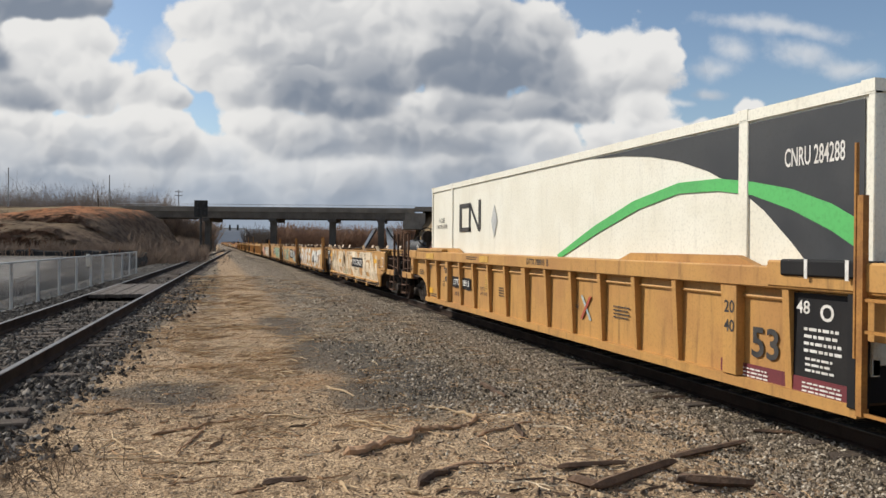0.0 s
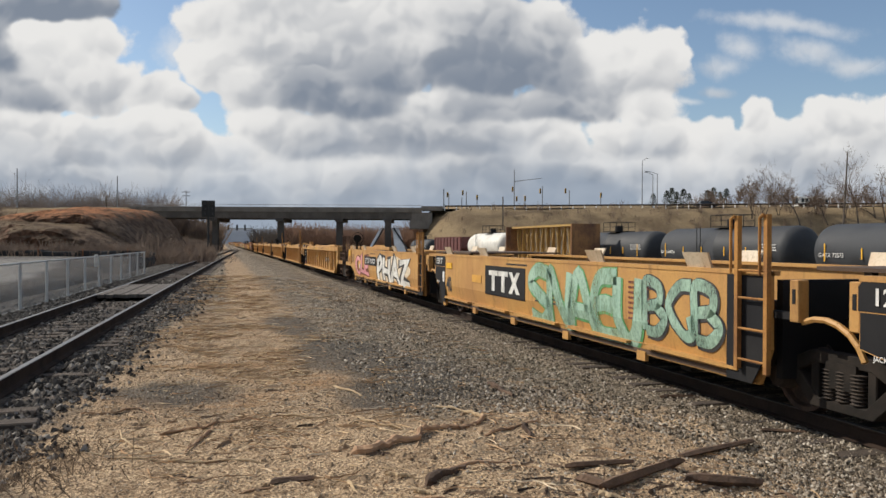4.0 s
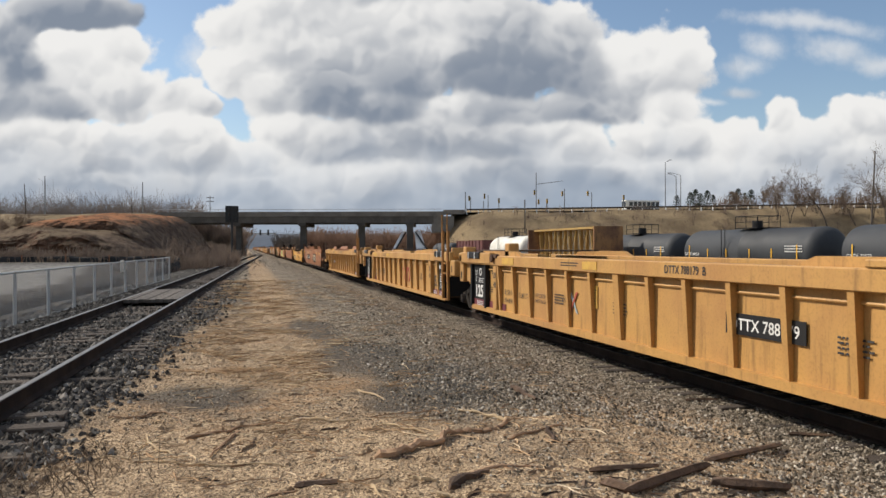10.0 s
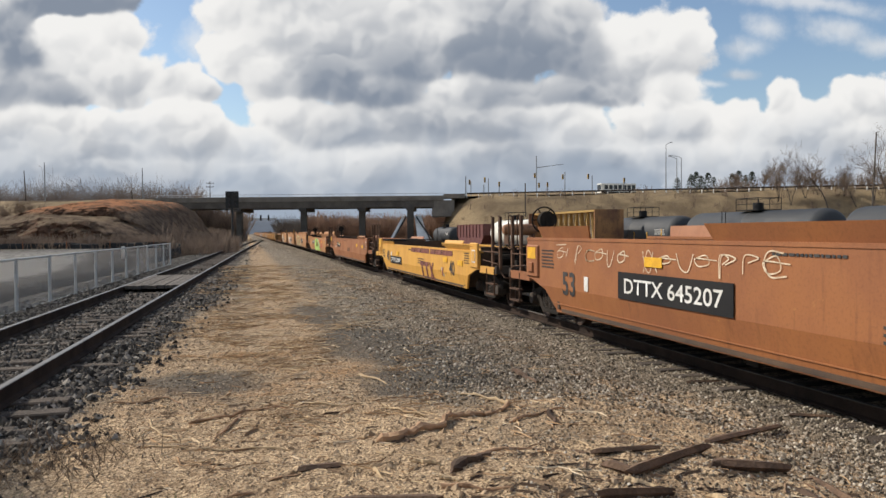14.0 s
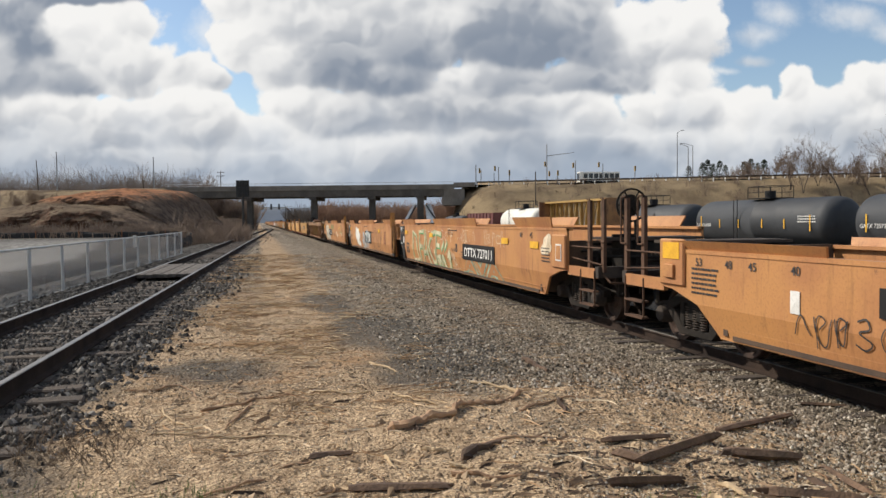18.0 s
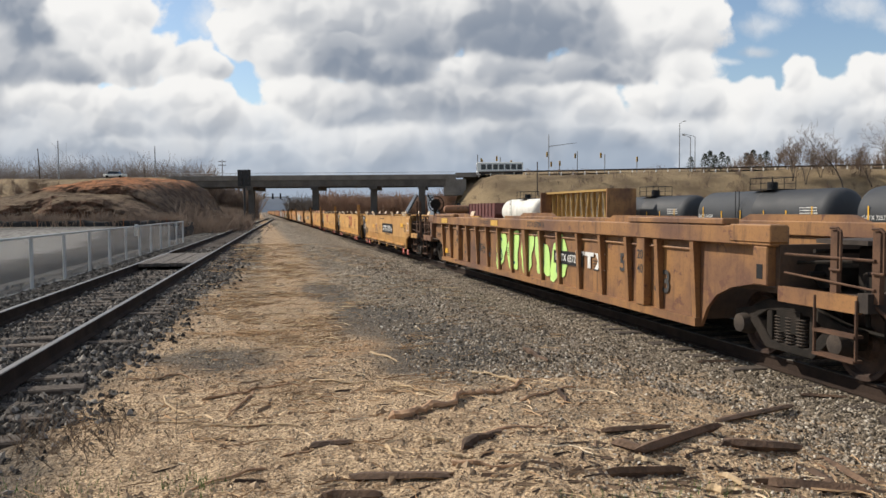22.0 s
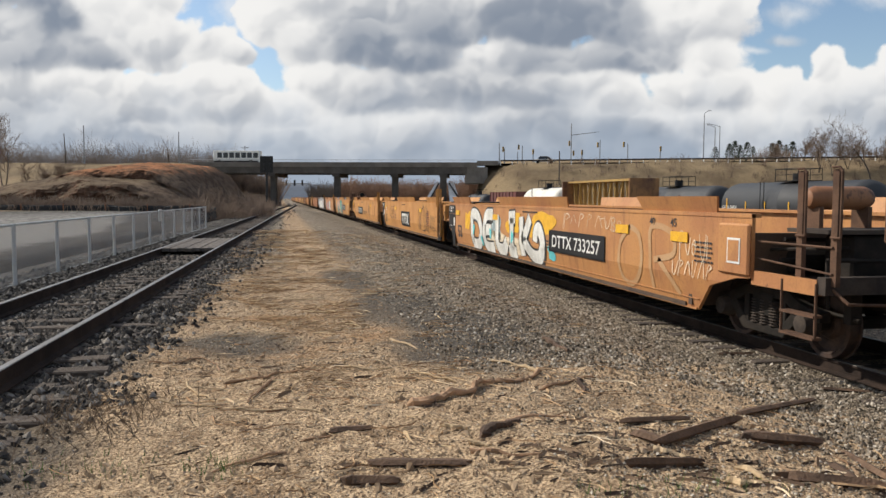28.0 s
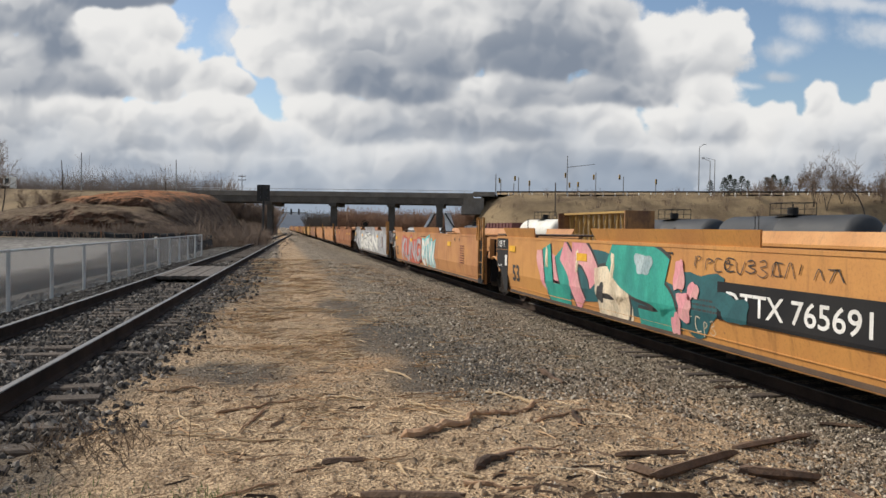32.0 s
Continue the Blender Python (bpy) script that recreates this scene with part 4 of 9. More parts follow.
def ground_material():
    m = bpy.data.materials.new("gravel_and_straw_ground")
    m.use_nodes = True
    k = Nodes(m.node_tree)
    shader = m.node_tree.nodes["Principled BSDF"]
    at = k.add("ShaderNodeNewGeometry").outputs["Position"]
    sep = k.add("ShaderNodeSeparateXYZ")
    k.put(sep.inputs[0], at)
    x, y, z = sep.outputs
    wob = k.math("MULTIPLY", k.math("SUBTRACT", k.noise(at, 0.45, 6, 0.62), 0.5), 2.6)
    xw = k.math("ADD", x, wob)
    stones = k.add("ShaderNodeTexVoronoi")
    k.put(stones.inputs["Vector"], at)
    stones.inputs["Scale"].default_value = 36
    cell = k.vmath("DOT_PRODUCT", stones.outputs["Color"], (0.33, 0.33, 0.33))
    grey = k.mix(k.ramp(cell, 0.2, 0.8), (0.06, 0.049, 0.038), (0.47, 0.38, 0.275))
    grey = k.mix(k.math("MULTIPLY", k.ramp(k.noise(at, 5, 8, 0.75), 0.42, 0.60), 0.45), grey, (0.05, 0.042, 0.034))
    fine = k.noise(at, 42, 5, 0.75)
    clod = k.ramp(k.noise(at, 9, 6, 0.7), 0.40, 0.62)
    tan = k.mix(k.ramp(fine, 0.44, 0.57), (0.66, 0.49, 0.315), (0.17, 0.112, 0.067))
    tan = k.mix(k.math("MULTIPLY", k.ramp(cell, 0.62, 0.75), 0.55), tan, (0.10, 0.082, 0.062))
    tan = k.mix(k.math("MULTIPLY", clod, 0.40), tan, (0.27, 0.175, 0.10))
    tan = k.mix(k.math("MULTIPLY", k.ramp(k.noise(at, 1.6, 6, 0.68), 0.50, 0.64), 0.55), tan, (0.30, 0.19, 0.10))
    sand = k.mix(k.ramp(fine, 0.44, 0.58), (0.72, 0.53, 0.335), (0.25, 0.166, 0.097))
    sand = k.mix(k.math("MULTIPLY", clod, 0.5), sand, (0.25, 0.172, 0.105))
    sand = k.mix(k.math("MULTIPLY", k.ramp(k.noise(at, 2.3, 6, 0.7), 0.52, 0.64), 0.6), sand, (0.21, 0.135, 0.078))
    # straw path in the middle, gravel to both sides, sandy patches nearby
    edge = k.math("MULTIPLY_ADD", wob, 0.3, x)
    edge = k.math("SUBTRACT", edge, k.math("MULTIPLY", k.math("MAXIMUM", k.math("SUBTRACT", k.math("MINIMUM", y, 24.0), 8.0), 0.0), k.math("MULTIPLY", k.ramp(x, 0.6, -0.4), 0.06)))
    path = k.math("MULTIPLY", k.ramp(edge, -1.75, -1.20), k.ramp(xw, 2.2, 1.0))
    far = k.math("MULTIPLY", k.ramp(edge, -0.6, 0.1), k.ramp(edge, 1.9, 1.2))
    path = k.mix(k.ramp(y, 12, 26), path, far)
    path = k.math("MULTIPLY", path, k.ramp(k.noise(at, 0.9, 6, 0.65), 0.26, 0.44))
    tan = k.mix(k.math("MULTIPLY", k.ramp(k.noise(k.vmath("MULTIPLY", at, (0.6, 1.6, 1)), 0.9, 5, 0.7), 0.50, 0.62), 0.55), tan, (0.36, 0.205, 0.10))
    tan = k.mix(k.math("MULTIPLY", k.ramp(k.noise(k.vmath("MULTIPLY", at, (1.4, 0.7, 1)), 1.1, 6, 0.7), 0.55, 0.66), 0.6), tan, (0.10, 0.083, 0.065))
    colour = k.mix(path, grey, tan)

    def patch(px, py, rx, ry, edge=0.45):
        off = k.vmath("MULTIPLY", k.vmath("SUBTRACT", at, (px, py, 0)), (1 / rx, 1 / ry, 0))
        far = k.math("ADD", k.vmath("LENGTH", off), k.math("MULTIPLY", k.math("SUBTRACT", k.noise(at, 1.3, 7, 0.7), 0.5), 1.5))
        return k.ramp(far, 1.0 + edge / 2, 1.0 - edge / 2)

    for px, py, rx, ry in ((-0.6, 5.8, 1.8, 1.6), (1.3, 4.7, 2.0, 1.3), (3.8, 6.2, 1.5, 1.7), (3.0, 4.4, 1.8, 1.2), (4.7, 8.3, 0.9, 1.3)):
        colour = k.mix(patch(px, py, rx, ry), colour, sand)
    near = k.math("MULTIPLY", k.ramp(k.math("ADD", y, k.math("MULTIPLY", wob, 0.7)), 8.2, 6.4), k.ramp(k.math("ADD", x, wob), 5.6, 4.6))
    colour = k.mix(k.math("MULTIPLY", near, 0.7), colour, sand)
    ballast = k.mix(k.ramp(cell, 0.2, 0.85), (0.025, 0.022, 0.02), (0.17, 0.155, 0.135))
    ballast = k.mix(k.ramp(k.noise(at, 1.2, 8, 0.75), 0.45, 0.60), ballast, (0.03, 0.026, 0.023))
    colour = k.mix(k.math("MULTIPLY", k.math("MULTIPLY", k.ramp(edge, -1.30, -1.75), k.ramp(x, -34, -28)), k.math("MAXIMUM", k.ramp(k.math("ADD", y, wob), 5.6, 6.8), k.ramp(edge, -2.1, -2.6))), colour, ballast)
    # oily dark cinders trodden into the path
    soot = k.mix(k.ramp(cell, 0.3, 0.9), (0.055, 0.05, 0.044), (0.17, 0.15, 0.125))
    for px, py, rx, ry in ((-0.5, 9.0, 0.75, 0.65), (1.75, 11.6, 0.75, 2.0), (1.9, 8.6, 0.75, 1.0), (2.6, 9.6, 0.7, 1.6), (1.3, 16.0, 0.5, 2.2), (-1.9, 5.0, 0.7, 1.2)):
        colour = k.mix(k.math("MULTIPLY", patch(px, py, rx, ry, 0.6), 0.8), colour, soot)
    # pale gravel beyond the ditch
    pale = k.mix(k.ramp(k.noise(at, 3.0, 7, 0.7), 0.40, 0.62), (0.30, 0.285, 0.26), (0.17, 0.16, 0.145))
    colour = k.mix(k.math("MULTIPLY", k.ramp(xw, -9.4, -10.6), k.ramp(y, 60, 54)), colour, pale)
    # grass and brush land away from the tracks
    dead = k.mix(k.ramp(k.noise(at, 0.16, 6, 0.65), 0.36, 0.66), (0.29, 0.215, 0.125), (0.16, 0.115, 0.07))
    dead = k.mix(k.math("MULTIPLY", k.ramp(k.noise(at, 2.4, 4, 0.7), 0.45, 0.7), 0.5), dead, (0.20, 0.145, 0.085))
    wild = k.math("MAXIMUM", k.math("MULTIPLY", k.ramp(x, -9, -13), k.ramp(y, 58, 62)), k.ramp(z, 1.1, 1.6))
    wild = k.math("MAXIMUM", wild, k.ramp(x, -38, -46))
    colour = k.mix(wild, colour, dead)
    # wet ditch beside the fence
    ditch = k.math("MULTIPLY", k.ramp(z, -0.02, -0.22), k.ramp(x, -6.0, -7.0))
    colour = k.mix(ditch, colour, (0.028, 0.026, 0.024))
    k.put(shader.inputs["Base Color"], colour)
    shader.inputs["Roughness"].default_value = 0.95
    shader.inputs["Specular IOR Level"].default_value = 0.15
    b = k.add("ShaderNodeBump")
    b.inputs["Strength"].default_value, b.inputs["Distance"].default_value = 0.7, 0.05
    k.put(b.inputs["Height"], k.math("ADD", k.math("ADD", stones.outputs["Distance"], fine), k.math("MULTIPLY", k.noise(at, 8, 4, 0.6), 2.2)))
    k.put(shader.inputs["Normal"], b.outputs[0])
    return m


GROUND = ground_material()


def build_ground():
    xs = spaced(-420, 520, 0.075, 22, -2.6, 5.2)
    ys = spaced(-60, 1400, 0.08, 30, 3.4, 8.5)
    co = [(x, y, ground_height(x, y)) for y in ys for x in xs]
    n = len(xs)
    faces = [(j * n + i, j * n + i + 1, (j + 1) * n + i + 1, (j + 1) * n + i) for j in range(len(ys) - 1) for i in range(n - 1)]
    me = bpy.data.meshes.new("ground")
    me.from_pydata(co, [], faces)
    me.materials.append(GROUND)
    me.shade_smooth()
    tagged(new("ground", me), "gravel, straw and sandy trackside ground with grassy banks", "ground", kind="structure")


build_ground()


def build_bank():
    """A raw cut bank of brown earth with a shelf, an orange clay crown and shade coloured into its steep faces."""
    m = bpy.data.materials.new("cut_earth_with_shade")
    m.use_nodes = True
    k = Nodes(m.node_tree)
    shader = m.node_tree.nodes["Principled BSDF"]
    geo = k.add("ShaderNodeNewGeometry")
    at = geo.outputs["Position"]
    sep, nrm = k.add("ShaderNodeSeparateXYZ"), k.add("ShaderNodeSeparateXYZ")
    k.put(sep.inputs[0], at), k.put(nrm.inputs[0], geo.outputs["Normal"])
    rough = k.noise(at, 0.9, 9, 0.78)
    # steep faces get a darker brown: their shade is put into the earth colour
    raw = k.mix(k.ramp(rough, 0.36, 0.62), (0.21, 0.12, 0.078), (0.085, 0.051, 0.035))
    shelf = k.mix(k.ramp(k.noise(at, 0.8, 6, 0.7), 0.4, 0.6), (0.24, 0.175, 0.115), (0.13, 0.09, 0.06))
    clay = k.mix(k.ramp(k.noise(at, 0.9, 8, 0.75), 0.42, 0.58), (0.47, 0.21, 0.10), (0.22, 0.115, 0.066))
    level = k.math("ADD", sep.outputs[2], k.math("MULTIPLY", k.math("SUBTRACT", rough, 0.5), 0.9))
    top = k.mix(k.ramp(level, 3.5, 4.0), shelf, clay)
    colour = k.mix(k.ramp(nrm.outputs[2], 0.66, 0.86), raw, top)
    side = k.math("ADD", k.vmath("DOT_PRODUCT", at, tuple(RGT)), k.math("MULTIPLY", k.math("SUBTRACT", rough, 0.5), 8.0))
    turf = k.mix(k.ramp(k.noise(at, 1.5, 6, 0.7), 0.4, 0.6), (0.21, 0.15, 0.105), (0.11, 0.076, 0.056))
    colour = k.mix(k.ramp(side, -28.5, -25.5), colour, turf)
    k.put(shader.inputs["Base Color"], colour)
    shader.inputs["Roughness"].default_value, shader.inputs["Specular IOR Level"].default_value = 0.95, 0.1
    bump = k.add("ShaderNodeBump")
    bump.inputs["Strength"].default_value, bump.inputs["Distance"].default_value = 1.0, 0.7
    k.put(bump.inputs["Height"], k.noise(at, 1.8, 8, 0.7))
    k.put(shader.inputs["Normal"], bump.outputs[0])
    section = ((56.0, 0.2), (57.0, 0.75), (57.9, 1.15), (58.6, 1.5), (59.0, 1.95), (59.3, 2.4), (59.6, 2.8), (60.1, 3.1), (61.2, 3.25), (62.6, 3.35), (63.6, 3.5), (63.9, 3.85), (64.2, 4.2), (65.0, 4.45), (67.0, 4.7), (70.0, 4.95), (75.0, 5.2), (82.0, 5.3))
    section = [(p[0] + (q[0] - p[0]) * i / 3, p[1] + (q[1] - p[1]) * i / 3) for p, q in zip(section, section[1:]) for i in range(3)] + [section[-1]]
    verts, faces = [], []
    n = len(section)
    cols = 240
    for i in range(cols):
        a = -78 + i * 0.25
        fade = smooth((-22.5 - a) / 5.0)
        low = 0.72 + 0.28 * smooth((-a - 22) / 8) - 0.52 * smooth((-31 - a) / 12)
        for j, (b, h) in enumerate(section):
            jut = 1.0 * noise.noise((a * 0.16, 0, h * 0.15)) + 0.7 * noise.noise((a * 0.5, h * 0.9, 4)) + 0.35 * noise.noise((a * 1.4, h * 2.2, 9)) + 0.15 * noise.noise((a * 3.5, h * 5, 5))
            p = plan(a, b + jut * (1 if 3 < j < 42 else 0.3))
            g = ground_height(p.x, p.y)
            z = h * low + 0.25 * noise.noise((a * 0.4, b * 0.4, 2)) * (j > 3) + 0.10 * noise.noise((a * 1.3, b * 1.5, 6))
            z = g + (max(z, g + 0.02) - g) * fade - 0.3 * (1 - fade) - (0.4 if j in (0, n - 1) else 0)
            verts.append((p.x, p.y, z))
            if i and j:
                q = i * n + j
                faces.append((q - n - 1, q - 1, q, q - n))
    me = bpy.data.meshes.new("earth_bank")
    me.from_pydata(verts, [], faces)
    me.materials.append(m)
    me.flip_normals() if me.polygons[n * 40].normal.z < 0 else None
    tagged(new("earth_bank", me), "raw cut bank of brown earth, shade coloured into its steep faces, with an orange clay crown", "earth bank", kind="structure")
    # black strip added along its foot to stand for the dark, shadowed hollow
    fence = thing("silt_fence", "sagging black strip on stakes, added for the dark hollow below the earth bank", "fence")
    cloth = material("hollow_black", (0.022, 0.021, 0.022), (0.014, 0.014, 0.014), 0.6, 0, 2, 20, 0.2)
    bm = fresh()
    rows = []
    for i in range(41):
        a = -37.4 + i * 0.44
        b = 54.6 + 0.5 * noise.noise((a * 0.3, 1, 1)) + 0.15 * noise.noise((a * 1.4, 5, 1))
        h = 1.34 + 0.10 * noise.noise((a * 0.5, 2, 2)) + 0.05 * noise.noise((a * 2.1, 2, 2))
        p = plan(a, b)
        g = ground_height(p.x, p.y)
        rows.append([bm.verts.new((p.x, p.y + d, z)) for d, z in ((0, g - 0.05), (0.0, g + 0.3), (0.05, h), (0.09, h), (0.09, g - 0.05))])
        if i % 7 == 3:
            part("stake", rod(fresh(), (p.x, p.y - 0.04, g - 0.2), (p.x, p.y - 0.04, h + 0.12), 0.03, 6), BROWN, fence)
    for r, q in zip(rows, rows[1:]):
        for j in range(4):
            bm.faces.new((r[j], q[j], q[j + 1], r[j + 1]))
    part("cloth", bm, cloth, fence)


build_bank()

# ---- tracks ----
RAIL = material("rail_steel", (0.05, 0.034, 0.026), (0.028, 0.021, 0.018), 0.9, 0.0, 2, 30, 0.15, spec=0.1)
SHINE = material("polished_rail_head", (0.27, 0.255, 0.24), (0.19, 0.18, 0.17), 0.42, 0.8, 2, 50, 0.02)
TIE = material("weathered_tie", (0.115, 0.085, 0.062), (0.065, 0.05, 0.04), 0.9, 0, 3, 40, 0.5, stretch=(1, 6, 1), vary=0.4)
PLANK = material("crossing_plank", (0.15, 0.125, 0.105), (0.085, 0.072, 0.062), 0.9, 0, 2, 40, 0.5, stretch=(6, 1, 1), vary=0.4)


# duller head for the track under the train, its shade put into the colour
DULL_SHADED = material("dull_shaded_rail_head", (0.13, 0.115, 0.10), (0.08, 0.07, 0.062), 0.5, 0.4, 2, 50, 0.02)


def rail_line(name, label, mids, gauge=1.505, head=None):
    """A track's two rails along points (x, y, z of the rail's top)."""
    track = thing(name, label, "railway track", kind="structure")
    for s in (-0.5, 0.5):
        for piece, prof, mat in (("rail", ((-0.07, -0.18), (0.07, -0.18), (0.07, -0.165), (0.012, -0.145), (0.012, -0.045), (0.036, -0.035), (0.036, -0.008), (-0.036, -0.008), (-0.036, -0.035), (-0.012, -0.045), (-0.012, -0.145), (-0.07, -0.165)), RAIL),
                                 ("rail_head", ((-0.034, -0.008), (0.034, -0.008), (0.030, 0.0), (-0.030, 0.0)), head or SHINE)):
            bm = fresh()
            rows = [[bm.verts.new((x + s * gauge + u, y, z + w)) for u, w in prof] for x, y, z in mids]
            for r, q in zip(rows, rows[1:]):
                for i in range(len(prof)):
                    j = (i + 1) % len(prof)
                    bm.faces.new((r[i], r[j], q[j], q[i]))
            part(piece, bm, mat, track)
    return track


main_track = rail_line("track_main", "steel rails on worn wooden ties under the train", [(TRACK_X, y, 0.0) for y in (-40, 100, 300, 600, 1000)], head=DULL_SHADED)
left_points = [(left_mid(y), y, left_level(y)) for y in [-30 + 6 * i for i in range(60)]] + [(left_mid(y), y, left_level(y)) for y in (400, 700, 1000)]
left_track = rail_line("track_left", "empty track with rust-sided rails and polished heads", left_points)
rail_line("track_yard", "yard track under parked tank cars", [(34.0, y, -1.0) for y in (-20, 400)])
rail_line("track_yard", "yard track under a parked flat car and a white tank car", [(30.0, y, -0.78) for y in (40, 400)])


def tie_mesh(seed):
    rnd = random.Random(seed)
    bm = fresh()
    box(bm, -1.3 - rnd.uniform(0, 0.12), 1.3 + rnd.uniform(0, 0.12), -0.115, 0.115, -0.17, 0.0)
    for v in bm.verts:
        v.co += Vector((rnd.uniform(-0.02, 0.02), rnd.uniform(-0.02, 0.02), rnd.uniform(-0.012, 0.004)))
    return finish(bm, "tie", TIE, bevel=0.015)


TIES = [tie_mesh(i) for i in range(8)]


def lay_ties():
    rnd = random.Random(5)
    for track, mid, level, first, count in ((main_track, lambda y: TRACK_X, lambda y: -0.18, -12.5, 142), (left_track, left_mid, lambda y: left_level(y) - 0.18, -12.0, 152)):
        y = first
        for i in range(count):
            ob = new("tie", rnd.choice(TIES))
            ob.parent = track
            ob.location = (mid(y) + rnd.uniform(-0.06, 0.06), y, level(y) + rnd.uniform(-0.015, 0.005))
            ob.rotation_euler = (rnd.uniform(-0.01, 0.01), rnd.uniform(-0.01, 0.01), rnd.uniform(-0.02, 0.02))
            y += rnd.uniform(0.50, 0.56)
    # planks of the small crossing between the left rails
    for i in range(7):
        lat = -0.62 + i * 0.206
        bm = fresh()
        box(bm, -0.098, 0.098, -2.7, 2.7, -0.10, 0.0)
        ob = part("plank", stored(("plank", i % 3), lambda: finish(bm, "plank", PLANK, bevel=0.01)), PLANK, left_track)
        y = 25.3
        ob.location = (left_mid(y) + lat, y + 0.04 * (i % 3), left_level(y) - 0.008 * (i % 2))
        ob.rotation_euler = (0, 0, -LEFT_TURN)


def scatter(name, label, category, shape, mats, places, kind="stuff"):
    """Many small pieces joined in one mesh; places: (x, y, z, size, seed)."""
    verts, faces = [], []
    for x, y, z, size, seed in places:
        co, fs = shape(seed, size)
        n = len(verts)
        verts += [(x + p[0], y + p[1], z + p[2]) for p in co]
        faces += [tuple(n + i for i in f) for f in fs]
    me = bpy.data.meshes.new(name)
    me.from_pydata(verts, [], faces)
    me.materials.append(mats)
    return tagged(new(name, me), label, category, kind=kind)


def pebble(rnd, size):
    """A broken stone: a skewed block of six corners and a keel."""
    a = rnd.uniform(0, 6.3)
    c, s = math.cos(a), math.sin(a)
    r = [size * rnd.uniform(0.5, 1.3) for _ in range(6)]
    t = [size * rnd.uniform(-0.45, 0.45) for _ in range(2)]
    h = size * rnd.uniform(0.55, 1.15)
    co = [(r[0] * c, r[0] * s, -0.1 * size), (-r[1] * s, r[1] * c, 0.15 * size), (-r[2] * c, -r[2] * s, -0.1 * size), (r[3] * s, -r[3] * c, 0.1 * size), (t[0] + 0.35 * size * c, t[1] + 0.35 * size * s, h), (t[0] - 0.35 * size * c, t[1] - 0.35 * size * s, h * rnd.uniform(0.7, 1.0))]
    return co, ((0, 1, 4), (1, 2, 5), (1, 5, 4), (2, 3, 5), (3, 0, 4), (3, 4, 5))


def island_material(name, shades, rough=0.9):
    """Each loose piece takes its own shade."""
    m = bpy.data.materials.new(name)
    m.use_nodes = True
    k = Nodes(m.node_tree)
    shader = m.node_tree.nodes["Principled BSDF"]
    own = k.add("ShaderNodeNewGeometry").outputs["Random Per Island"]
    r = k.add("ShaderNodeValToRGB")
    k.put(r.inputs[0], own)
    r.color_ramp.elements[0].color, r.color_ramp.elements[1].color = (*shades[0], 1), (*shades[-1], 1)
    for i, c in enumerate(shades[1:-1]):
        e = r.color_ramp.elements.new((i + 1) / (len(shades) - 1))
        e.color = (*c, 1)
    at = k.add("ShaderNodeTexCoord").outputs["Object"]
    k.put(shader.inputs["Base Color"], k.mix(k.math("MULTIPLY", k.noise(at, 60, 3), 0.4), r.outputs[0], shades[0]))
    shader.inputs["Roughness"].default_value = rough
    shader.inputs["Specular IOR Level"].default_value = 0.2
    return m


GRAVEL = island_material("mixed_gravel", ((0.04, 0.032, 0.023), (0.10, 0.08, 0.058), (0.21, 0.17, 0.123), (0.33, 0.268, 0.196), (0.42, 0.355, 0.275), (0.74, 0.66, 0.54)))
BALLAST = island_material("dark_ballast", ((0.022, 0.019, 0.016), (0.05, 0.043, 0.037), (0.095, 0.083, 0.071), (0.17, 0.15, 0.128), (0.40, 0.36, 0.31)))
PEBBLES = island_material("path_pebbles", ((0.10, 0.070, 0.045), (0.24, 0.168, 0.105), (0.33, 0.245, 0.16), (0.40, 0.305, 0.205), (0.66, 0.56, 0.43)))
STRAW = island_material("dry_straw", ((0.13, 0.072, 0.036), (0.33, 0.195, 0.095), (0.50, 0.33, 0.175), (0.80, 0.62, 0.38)))


def build_gravel():
    rnd = random.Random(11)
    spots, left, mid = [], [], []
    for _ in range(185000):
        u = rnd.random()
        y = 3.0 / (1 - u * 0.93) if u < 0.985 else rnd.uniform(40, 110) if rnd.random() < 0.7 else rnd.uniform(-9, 3)
        lane = rnd.random()
        if lane < 0.30:
            x = left_mid(y) + rnd.uniform(-2.6, 1.45 + 0.04 * max(0, min(y, 24) - 8) + 0.35 * noise.noise((y * 0.7, 3, 0)) + 0.5 * rnd.random() ** 4)
            if abs(x - left_mid(y)) < 0.85 and rnd.random() < 0.1 or abs(abs(x - left_mid(y)) - 0.75) < 0.1:
                continue
            if y < 6.3 and x > -2.2 and rnd.random() < 0.85:
                continue
            size = 0.011 + 0.032 * rnd.random() ** 1.7
        elif lane < 0.70:
            x = rnd.uniform(1.6, 6.6)
            if x < 3.0 and rnd.random() > (x - 1.0) / 2:
                continue
            size = 0.006 + 0.019 * rnd.random() ** 2.0
            if y < 7.2 and x < 4.6 + noise.noise((y * 1.3, x, 5)):
                if rnd.random() < 0.55:
                    continue
                size *= 0.65
        else:
            x = rnd.uniform(-1.6, 3.6)
            size = (0.004 + 0.014 * rnd.random() ** 3.2) * (0.55 if y < 7.5 else 0.9)
        size *= 1 + abs(y) / 48
        z = ground_height(x, y)
        (left if lane < 0.30 else spots if lane < 0.70 else mid).append((x, y, z + size * 0.08, size, rnd))
    scatter("ballast_gravel", "coarse dark grey ballast stones round the empty track", "gravel", lambda s, q: pebble(s, q), BALLAST, left)
    scatter("path_gravel", "small tan and grey pebbles trodden into the path", "gravel", lambda s, q: pebble(s, q), PEBBLES, mid)
    scatter("ballast_gravel", "loose grey crushed-stone ballast beside the tracks", "gravel", lambda s, q: pebble(s, q), GRAVEL, spots)


